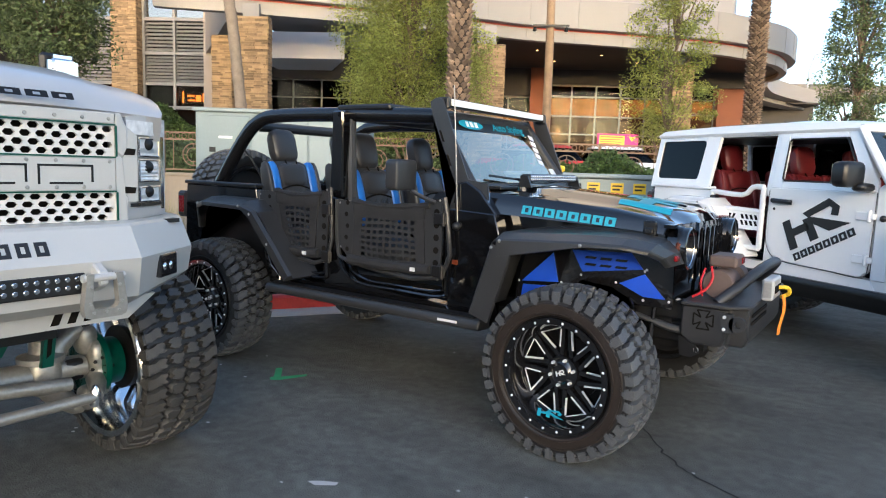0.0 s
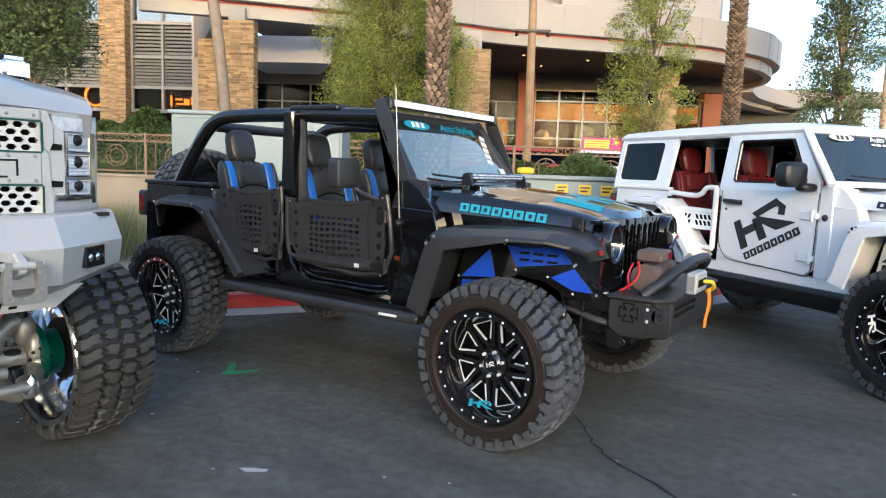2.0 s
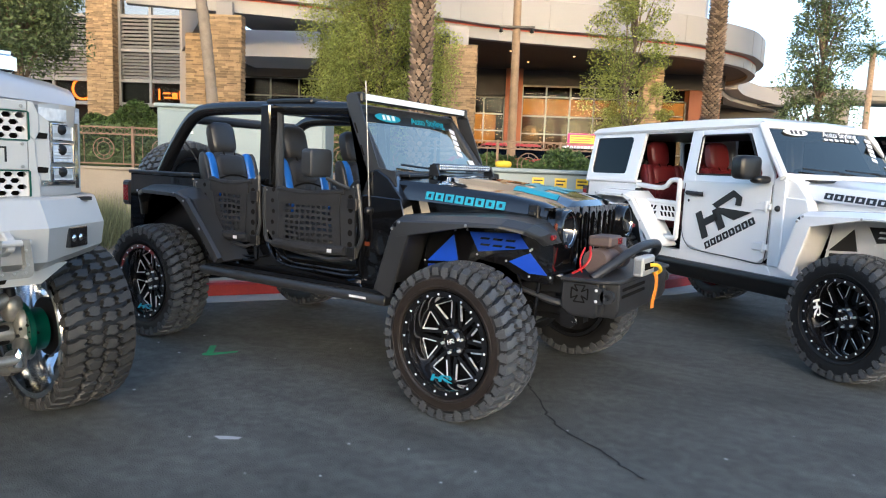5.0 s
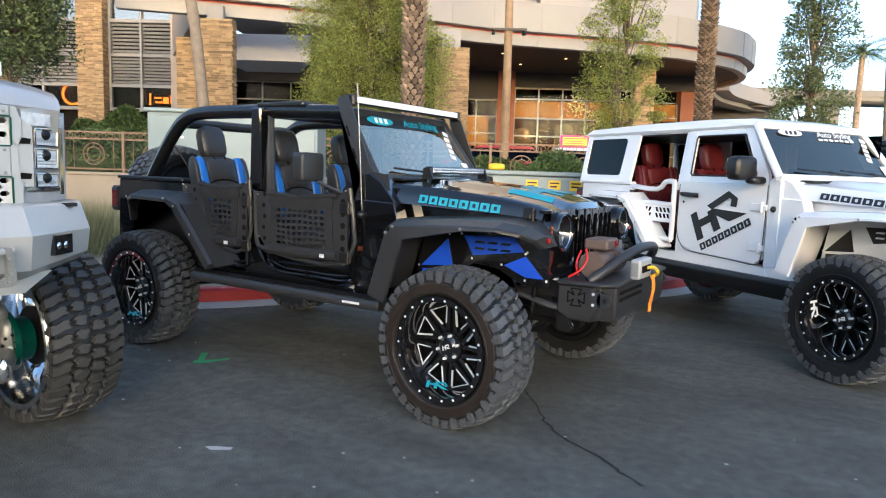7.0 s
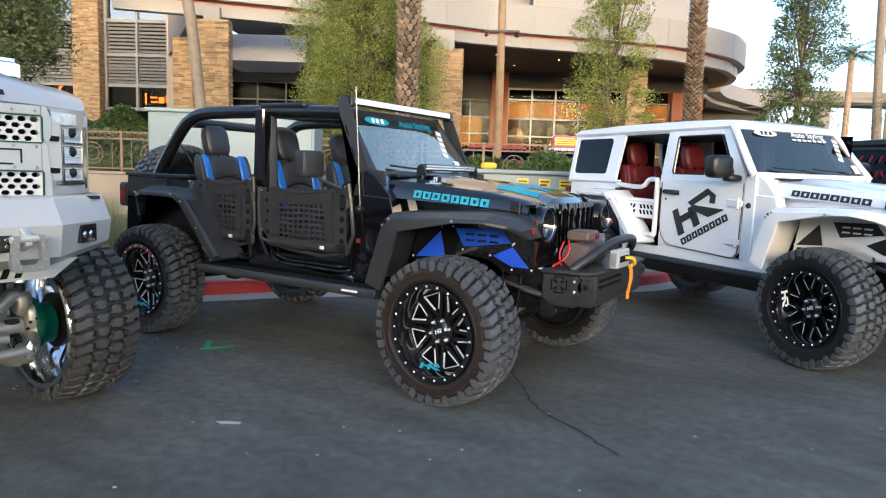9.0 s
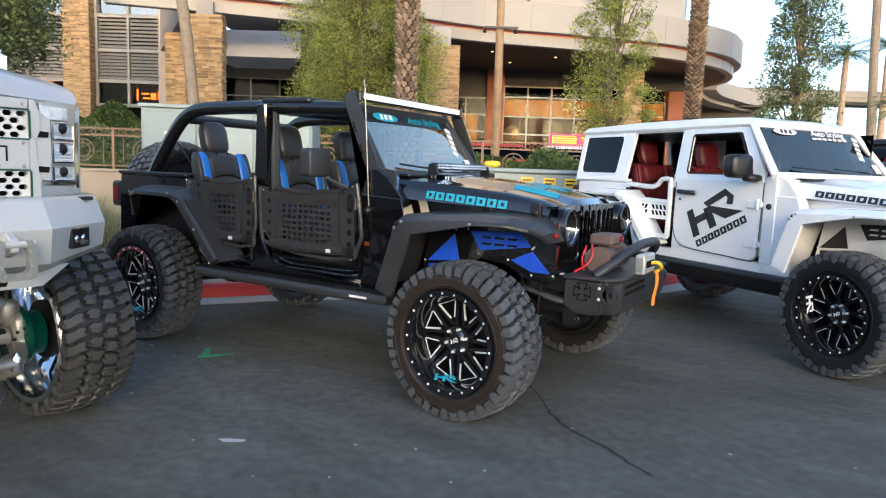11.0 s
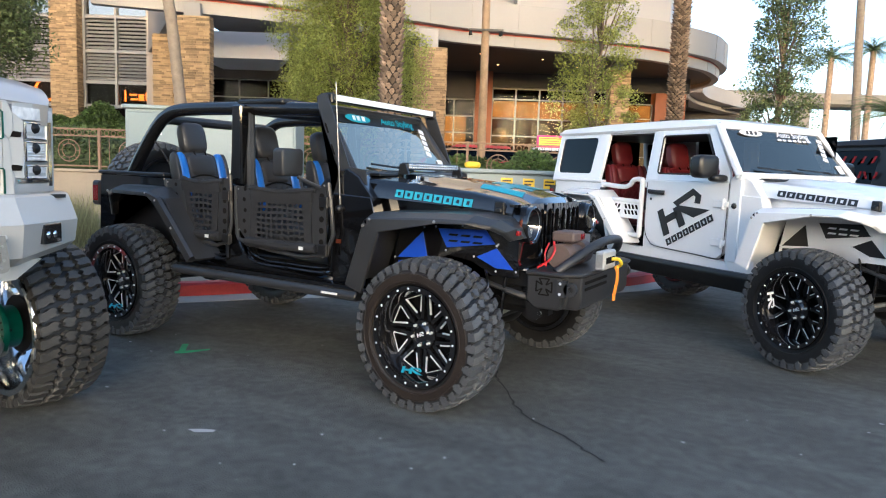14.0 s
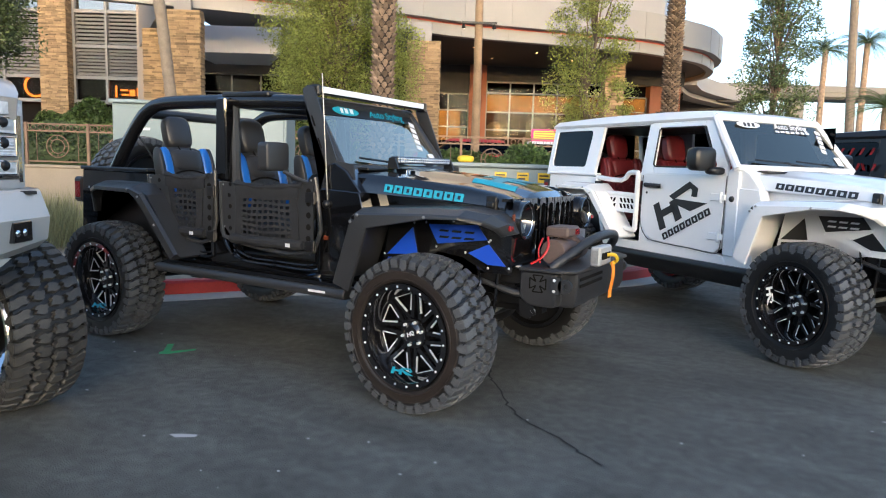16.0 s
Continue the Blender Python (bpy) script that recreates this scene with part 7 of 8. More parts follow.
part("cross_bar", tube(B(), [(-1.46, -0.61, 1.80), (-1.46, 0.61, 1.80)], 0.042, 10), M["leather"], bj)
part("roof_console", box(B(), -0.46, 0.02, -0.66, 0.66, 1.895, 1.935), M["plastic"], bj, "narrow black roof panel", 30, 0.012)
part("header_trim", box(B(), 0.33, 0.43, -0.6, 0.6, 1.845, 1.885), M["plastic"], bj, "", 30, 0.01)
lb = part("roof_light_bar", box(B(), 0.44, 0.51, -0.66, 0.66, 1.90, 1.955), M["plastic"], bj, "long white LED light bar above the windscreen", 30, 0.012)
part("led_strip", box(B(), 0.5095, 0.517, -0.645, 0.645, 1.908, 1.95), M["led"], lb, "", 30, 0.003)
for s in (-1, 1):
    part("end_cap", box(B(), 0.43, 0.52, s * 0.66, s * 0.695, 1.885, 1.96), M["plastic"], lb, "", 30, 0.01)
lb = part("bonnet_light_bar", box(B(), 0.86, 0.93, -0.33, 0.40, 1.445, 1.495), M["plastic"], bj, "short LED light bar on the cowl", 30, 0.01)
bm = B()
for k in range(24):
    for zz in (1.461, 1.479):
        lathe(bm, [(0.0, 0.002), (0.009, 0.003), (0.0125, 0.0)], 10, "x", (0.9305, -0.31 + k * 0.03, zz))
tagged(part("led_lens", bm, M["chrome"], lb), kind="stuff")
for y in (-0.35, 0.42):
    part("foot", prism(B(), [(0.865, 1.41), (0.955, 1.41), (0.925, 1.485), (0.875, 1.485)], "y", y - 0.01, y + 0.01), M["plastic"], lb, "", 0)
part("reflector_plate", box(B(), 0.635, 0.675, -0.762, -0.757, 0.92, 0.95), M["amber"], bj, "small amber badge", 0)
bm = B()
part("grab_strap", tube(B(), smooth_path([(-1.60, -0.60, 1.66), (-1.46, -0.58, 1.52), (-1.40, -0.52, 1.36)], 4), 0.02, 6, flat=0.4), M["webbing"], bj)

# ---- white hard-top car ----
PW = dict(paint=M["white_paint"], trim=M["white_paint"], frame=M["white_paint"], letters=M["black_vinyl"], hoodmark=None, flare=M["white_paint"], inner=M["white_paint"], insert=M["plastic"],
          text=0.68, rail=True, hub=(0.475, 0.445), track=(0.885, 0.885), wheels=WS_WHITE, spin=0, logo=98, steer=-3, bumper=M["plastic"], winchbox=M["plastic"], strap=False, banner="white", half=(0.775, 0.68), seat=M["leather_red"], accent=M["leather_red"])
D = 0.07


def hard_top(j, paint, dz, full_rear):
    z = lambda v: v + dz
    # roof
    rings = []
    for x, zt in ((-2.13, 1.905), (-2.07, 1.945), (-1.2, 1.97), (-0.3, 1.97), (0.25, 1.95), (0.345, 1.92)):
        rings.append([(x, y, z(v)) for y, v in ((-0.69, 1.86), (-0.705, 1.885), (-0.67, zt - 0.012), (-0.61, zt), (-0.2, zt + 0.008), (0.2, zt + 0.008), (0.61, zt), (0.67, zt - 0.012), (0.705, 1.885), (0.69, 1.86))])
    part("roof", loft(B(), rings), paint, j, "moulded hard top", 25)
    part("roof_seam", box(B(), -0.45, -0.44, -0.66, 0.66, z(1.9), z(1.979)), M["plastic"], j, "", 0)
    for s in (-1, 1):
        # quarter panel round its window
        b = B()
        for pts in ([(-2.15, 1.31), (-2.12, 1.88), (-2.055, 1.88), (-2.055, 1.78), (-2.07, 1.47), (-2.08, 1.31)], [(-1.42, 1.31), (-1.42, 1.46), (-1.385, 1.77), (-1.37, 1.88), (-1.19, 1.88), (-1.25, 1.31)], [(-2.08, 1.31), (-2.07, 1.46), (-2.055, 1.42), (-2.02, 1.41), (-1.46, 1.41), (-1.43, 1.42), (-1.42, 1.46), (-1.42, 1.31)], [(-2.055, 1.88), (-1.375, 1.88), (-1.385, 1.78), (-1.395, 1.81), (-1.43, 1.82), (-2.02, 1.82), (-2.05, 1.81), (-2.055, 1.78)]):
            lo = [(x, s * 0.76 - s * 0.085 * (v - 1.31) / 0.57, z(v)) for x, v in pts]
            hi = [(x, y - s * 0.04, zz) for x, y, zz in lo]
            loft(b, [lo, hi])
        part("quarter_panel", b, paint, j, "", 30, 0.004)
        part("quarter_window", loft(B(), [[(x, s * 0.742 - s * 0.085 * (v - 1.31) / 0.57, z(v)) for x, v in ((-2.08, 1.40), (-1.41, 1.40), (-1.375, 1.83), (-2.06, 1.83))], [(x, s * 0.736 - s * 0.085 * (v - 1.31) / 0.57, z(v)) for x, v in ((-2.08, 1.40), (-1.41, 1.40), (-1.375, 1.83), (-2.06, 1.83))]]), M["glass_tint"], j, "dark tinted side window", 0)
        # centre pillar and roof rail
        b = B()
        for pts in ([(-0.51, 1.28), (-0.495, 1.88), (-0.435, 1.88), (-0.43, 1.28)],):
            lo = [(x, s * 0.755 - s * 0.085 * (v - 1.31) / 0.57, z(v)) for x, v in pts]
            loft(b, [lo, [(x, y - s * 0.06, zz) for x, y, zz in lo]])
        part("centre_pillar", b, paint, j, "", 30, 0.006)
        part("door_rail", box(B(), -1.2, 0.345, s * 0.625, s * 0.672, z(1.845), z(1.885)), paint, j, "", 30, 0.008)
        # front door, window open
        fd = B()
        def flat(pts, y0, th=0.04):
            lo = [(x, s * y0 - s * 0.085 * max(0, v - 1.31) / 0.57, z(v)) for x, v in pts]
            loft(fd, [lo, [(x, y - s * th, zz) for x, y, zz in lo]])
        flat([(-0.44, 1.36), (-0.43, 0.86), (-0.35, 0.74), (-0.23, 0.70), (0.51, 0.67), (0.57, 0.72), (0.585, 1.36)], 0.775, 0.05)
        flat([(-0.44, 1.36), (-0.435, 1.86), (-0.335, 1.86), (-0.335, 1.43), (-0.32, 1.42), (-0.32, 1.36)], 0.772)
        flat([(0.585, 1.36), (0.575, 1.45), (0.325, 1.86), (0.225, 1.86), (0.45, 1.46), (0.44, 1.36)], 0.772)
        flat([(-0.335, 1.81), (-0.335, 1.86), (0.225, 1.86), (0.255, 1.81)], 0.772)
        flat([(-0.32, 1.36), (-0.32, 1.425), (0.45, 1.425), (0.44, 1.36)], 0.772)
        dr = part("front_door", fd, paint, j, "full white door with an open window", 30, 0.005)
        rim_ = smooth_path([(-0.448, s * 0.765, z(1.34)), (-0.448, s * 0.775, z(1.10)), (-0.438, s * 0.775, z(0.86)), (-0.36, s * 0.775, z(0.735)), (-0.23, s * 0.775, z(0.695)), (0.25, s * 0.775, z(0.678)), (0.51, s * 0.775, z(0.665)), (0.577, s * 0.775, z(0.72)), (0.591, s * 0.775, z(1.0)), (0.593, s * 0.768, z(1.36))], 4)
        part("door_gap", tube(B(), rim_, 0.0032, 6), M["black_vinyl"], dr, "dark gap round the door")
        win = [(-0.327, s * 0.752, z(1.45)), (-0.305, s * 0.753, z(1.43)), (0.42, s * 0.753, z(1.43)), (0.435, s * 0.752, z(1.45)), (0.25, s * 0.702, z(1.79)), (0.22, s * 0.70, z(1.805)), (-0.305, s * 0.70, z(1.805)), (-0.327, s * 0.702, z(1.785))]
        part("window_rubber", tube(B(), win, 0.009, 6, True), M["plastic"], dr, "black rubber window surround")
        hn = part("door_handle", tube(B(), [(-0.39, s * 0.785, z(1.245)), (-0.37, s * 0.805, z(1.245)), (-0.20, s * 0.805, z(1.24)), (-0.18, s * 0.785, z(1.24))], 0.026, 8, flat=0.8), M["plastic"], dr, "black grab handle")
        part("lock", lathe(B(), [(0, -0.004), (0.012, -0.003), (0.014, 0)], 12, "y", (-0.37, s * 0.779 - (0.001 if s < 0 else -0.001), z(1.17))), M["plastic"], dr)
        for zz in (1.17, 0.82):
            b = B()
            box(b, 0.44, 0.57, s * 0.775, s * 0.79, z(zz - 0.035), z(zz + 0.035))
            box(b, 0.55, 0.61, s * 0.77, s * 0.80, z(zz - 0.025), z(zz + 0.025))
            tube(b, [(0.565, s * 0.795, z(zz - 0.05)), (0.565, s * 0.795, z(zz + 0.05))], 0.016, 8)
            part("hinge", b, paint, dr, "", 30, 0.006)
        # mirror
        ar = part("mirror_arm", pad(B(), (0.52, s * 0.84, z(1.40)), 0.06, 0.09, 0.035, 3), M["plastic"], dr)
        mr = part("door_mirror", pad(B(), (0.46, s * 0.95, z(1.50)), 0.075, 0.125, 0.105, 4.5), M["plastic"], dr, "black door mirror")
        part("mirror_glass", box(B(), 0.383, 0.388, s * 0.86, s * 1.04, z(1.42), z(1.58)), M["chrome"], mr, "", 0)
        if full_rear:
            part("rear_door", loft(B(), [[(x, s * 0.77, z(v)) for x, v in ((-1.16, 1.38), (-1.03, 0.76), (-0.47, 0.70), (-0.46, 1.38))], [(x, s * 0.72, z(v)) for x, v in ((-1.16, 1.38), (-1.03, 0.76), (-0.47, 0.70), (-0.46, 1.38))]]), paint, j, "", 30)
            part("rear_window", box(B(), -1.1, -0.46, s * 0.70, s * 0.706, z(1.38), z(1.85)), M["glass_tint"], j, "", 0)
            part("front_window", box(B(), -0.25, 0.5, s * 0.70, s * 0.706, z(1.42), z(1.83)), M["glass_tint"], j, "", 0)
        elif s > 0:
            part("front_window", box(B(), -0.33, 0.55, s * 0.70, s * 0.706, z(1.38), z(1.85)), M["glass_tint"], j, "dark tinted side window", 0)
            part("rear_window", box(B(), -1.25, -0.34, s * 0.70, s * 0.706, z(1.32), z(1.85)), M["glass_tint"], j, "dark tinted side window", 0)
            part("headliner", box(B(), -2.05, 0.30, -0.63, 0.63, z(1.835), z(1.855)), M["plastic"], j, "dark roof lining", 0)
    # rear glass
    part("rear_window", box(B(), -2.14, -2.135, -0.6, 0.6, z(1.36), z(1.84)), M["glass_tint"], j, "", 0)


WHITE_POSE = pose(2.668, 3.086, 0, 0, 0, -33.4)
wj = jeep("white hard-top off-road car with red seats and black graphics", WHITE_POSE, PW, D, "hard")
hard_top(wj, M["white_paint"], D, False)
for s in (-1, 1):
    y = s * 0.79
    b = B()
    tube(b, smooth_path([(-1.14, y, 1.37), (-1.10, y, 1.13), (-0.98, y, 0.94), (-0.88, y, 0.86)], 4), 0.026, 8)
    tube(b, [(-0.88, y, 0.86), (-0.50, y, 0.85)], 0.026, 8)
    tube(b, [(-0.50, y, 0.85), (-0.495, y, 1.43)], 0.026, 8)
    tube(b, smooth_path([(-0.495, y, 1.43), (-0.62, y, 1.43), (-0.74, y, 1.35), (-1.14, y, 1.37)], 3), 0.026, 8)
    tube(b, [(-1.12, y, 1.22), (-0.50, y, 1.20)], 0.024, 8)
    d = part("rear_door", b, M["white_paint"], wj, "white tube half-door with a slotted panel")
    part("slotted_panel", prism(B(), [(-1.07, 1.02), (-0.50, 1.02), (-0.50, 1.2), (-1.1, 1.21)], "y", y - 0.006, y + 0.006), M["white_paint"], d, "", 0)
    b = B()
    for k in range(9):
        x = -1.02 + k * 0.055 + (0.02 if k > 4 else 0)
        if k in (4,):
            continue
        for zz in (1.06, 1.12):
            t = 0.03 if k < 5 else -0.03
            prism(b, [(x, zz), (x + 0.03, zz), (x + 0.03 + t * 0.7, zz + 0.045), (x + t * 0.7, zz + 0.045)], "y", y + s * 0.0065, y + s * 0.008)
    tagged(part("slots", b, M["dark_void"], d, "", 0), kind="stuff")
    part("latch", box(B(), -1.15, -1.07, y - 0.03, y + 0.03, 1.24, 1.33), M["plastic"], d, "", 30, 0.008)
    part("cowl_side", prism(B(), [(0.597, 0.66 + D), (0.72, 0.66 + D), (0.72, 1.395 + D), (0.64, 1.43 + D), (0.597, 1.40 + D)], "y", s * 0.69, s * 0.766), M["white_paint"], wj, "", 30, 0.006)
    # door graphics
    sg = rot("Z", 0 if s < 0 else 180)
    part("door_emblem", mark(B(), 0.67, 0.44), M["black_vinyl"], wj, "large black emblem on the door", 0, m=pose(0.07, s * 0.778, 1.06 + D) @ rot("Y", -8 * -s if s > 0 else -8) @ sg)
    letter_bars(wj, 8, 0.64, 0.066, M["black_vinyl"], pose(0.165, s * 0.778, 0.895 + D) @ rot("Y", -28 if s < 0 else 28) @ sg)

# ---- grey car beyond ----
PG = dict(PW, brown=False, paint=M["grey_paint"], trim=M["plastic"], frame=M["grey_paint"], flare=M["plastic"], inner=M["plastic"], insert=M["dark_void"], letters=M["grey_paint"], logo=None, seat=M["leather"], accent=M["leather"])
GREY_POSE = pose(5.45, 4.75, 0, 0, 0, -38)
gj = jeep("grey off-road car with a black top and red window writing", GREY_POSE, PG, 0.05, "hard")
hard_top(gj, M["plastic"], 0.05, True)
b = B()
for k in range(4):
    prism(b, [(-1.84 + k * 0.13, 1.72), (-1.81 + k * 0.13, 1.72), (-1.77 + k * 0.13, 1.80), (-1.80 + k * 0.13, 1.80)], "y", -0.745, -0.738)
for k in range(5):
    prism(b, [(-1.80 + k * 0.1, 1.54), (-1.77 + k * 0.1, 1.54), (-1.74 + k * 0.1 - 0.06 * (k % 2), 1.62), (-1.77 + k * 0.1 - 0.06 * (k % 2), 1.62)], "y", -0.76, -0.753)
tagged(part("window_writing", b, M["red_plastic"], gj, "red painted strokes on the side window", 0), kind="stuff")


# ---- silver lifted pickup ----
TRUCK_POSE = pose(-0.36, -3.32, 0, 0, 0, -2)
tk = thing("pickup_truck", "silver lifted pickup with a custom mesh grille and chrome wheels", "pickup truck", TRUCK_POSE)
SP, SM = M["silver_paint"], M["silver_matte"]
gx = 0.70
# bonnet
rings = []
for x, w, zt, zs in ((-0.85, 0.94, 1.95, 1.83), (-0.2, 0.94, 1.925, 1.82), (0.3, 0.92, 1.885, 1.80), (0.50, 0.905, 1.85, 1.785), (0.62, 0.86, 1.80, 1.75), (0.68, 0.84, 1.745, 1.715), (0.705, 0.82, 1.70, 1.69)):
    rings.append([(x - 0.12 * (abs(y) / 0.9) ** 2 * (x > 0.2), y, v) for y, v in ((-w, zs - 0.1), (-w - 0.01, zs), (-w + 0.10, zs + (zt - zs) * 0.35), (-0.62, zs + (zt - zs) * 0.62), (-0.5, zs + (zt - zs) * 0.95), (-0.2, zt), (0.2, zt), (0.5, zs + (zt - zs) * 0.95), (0.62, zs + (zt - zs) * 0.62), (w - 0.10, zs + (zt - zs) * 0.35), (w + 0.01, zs), (w, zs - 0.1))])
hd = part("bonnet", loft(B(), rings), SP, tk, "broad silver bonnet", 40)
letter_bars(hd, 5, 0.44, 0.03, M["dark_steel"], pose(0.705, 0.20, 1.735) @ rot("Z", 88) @ rot("X", -38))
# front end core
part("front_core", box(B(), -0.3, 0.44, -0.76, 0.76, 1.0, 1.62), M["dark_void"], tk, "", 0)
part("grille_backing", box(B(), 0.60, 0.625, -0.56, 0.56, 1.21, 1.66), M["dark_void"], tk, "", 0)
# grille surround
G = B()
Y0 = 0.625
for s in (-1, 1):
    prism(G, [(s * 0.575, 1.20), (s * 0.595, 1.20), (s * Y0, 1.235), (s * Y0, 1.36), (s * 0.605, 1.385), (s * 0.605, 1.515), (s * 0.575, 1.545), (s * 0.575, 1.69), (s * 0.575, 1.69)][:-1], "x", gx - 0.06, gx)
    prism(G, [(s * 0.575, 1.545), (s * 0.605, 1.515), (s * Y0, 1.56), (s * Y0, 1.63), (s * 0.60, 1.69), (s * 0.575, 1.69)], "x", gx - 0.06, gx)
box(G, gx - 0.06, gx, -0.575, 0.575, 1.645, 1.69)
box(G, gx - 0.06, gx, -0.575, 0.575, 1.20, 1.262)
box(G, gx - 0.06, gx, -0.575, 0.575, 1.385, 1.515)
gr = part("grille", G, SM, tk, "brushed silver grille plate", 30, 0.006)


def hex_mesh(bm, y0, y1, z0, z1, x, cols, rows, fill=0.74):
    """A flat panel with rows of wide six-sided holes, each cell a ring of plate round its hole."""
    py, pz = (y1 - y0) / (cols + 0.5), (z1 - z0) / rows
    for r in range(rows):
        for c in range(cols + 1):
            off = 0.5 * (r % 2)
            cy, cz = y0 + (c + 0.5 + off) * py, z0 + (r + 0.5) * pz
            w = py / 2
            if cy + w > y1 + 1e-4:
                if off or c == cols:
                    a, b = cy - w, y1
                    if b - a > 0.002:
                        bm.faces.new([bm.verts.new((x, yy, zz)) for yy, zz in ((a, cz - pz / 2), (b, cz - pz / 2), (b, cz + pz / 2), (a, cz + pz / 2))])
                continue
            if off and c == 0:
                bm.faces.new([bm.verts.new((x, yy, zz)) for yy, zz in ((y0, cz - pz / 2), (cy - w, cz - pz / 2), (cy - w, cz + pz / 2), (y0, cz + pz / 2))])
            hexa = [(-0.5, 0), (-0.28, 0.5), (0.28, 0.5), (0.5, 0), (0.28, -0.5), (-0.28, -0.5)]
            outer = [(-0.5, 0), (-0.5, 0.5), (0.5, 0.5), (0.5, 0), (0.5, -0.5), (-0.5, -0.5)]
            ov = [bm.verts.new((x, cy + a * py, cz + b * pz)) for a, b in outer]
            iv = [bm.verts.new((x, cy + a * py * fill, cz + b * pz * fill)) for a, b in hexa]
            bv = [bm.verts.new((x - 0.012, cy + a * py * fill, cz + b * pz * fill)) for a, b in hexa]
            for k in range(6):
                n = (k + 1) % 6
                bm.faces.new((ov[k], ov[n], iv[n], iv[k]))
                bm.faces.new((iv[k], iv[n], bv[n], bv[k]))
    return bm


for z0, z1 in ((1.268, 1.38), (1.52, 1.64)):
    part("hex_panel", hex_mesh(B(), -0.575, 0.575, z0, z1, gx - 0.012, 21, 4, 0.78), M["hex_white"], gr, "white panel of six-sided holes", 0)
    fr = B()
    for s in (-1, 1):
        box(fr, gx + 0.001, gx + 0.004, s * 0.577 - 0.004, s * 0.577 + 0.004, z0, z1)
    box(fr, gx + 0.001, gx + 0.004, -0.575, 0.575, z0 - 0.006, z0)
    box(fr, gx + 0.001, gx + 0.004, -0.575, 0.575, z1, z1 + 0.006)
    part("teal_edge", fr, M["teal"], gr, "thin teal edging", 0)
bm = B()
for y in [-0.55 + 0.1 * k for k in range(12)]:
    for zz in (1.235, 1.665, 1.40, 1.50):
        lathe(bm, [(0, 0.004), (0.006, 0.003), (0.008, 0)], 8, "x", (gx, y, zz))
tagged(part("bolts", bm, M["steel"], gr), kind="stuff")
# cut-out letter shapes between the panels
for k in range(4):
    bm = B()
    y = -0.42 + k * 0.235
    box(bm, gx + 0.0005, gx + 0.0025, y, y + 0.2, 1.478, 1.486)
    box(bm, gx + 0.0005, gx + 0.0025, y, y + 0.008, 1.412, 1.478)
    box(bm, gx + 0.0005, gx + 0.0025, y + 0.192, y + 0.2, 1.42, 1.478)
    box(bm, gx + 0.0005, gx + 0.0025, y + 0.04, y + 0.16, 1.412, 1.42)
    part("engraved_outline", bm, M["dark_steel"], gr, "thin engraved outline", 0)
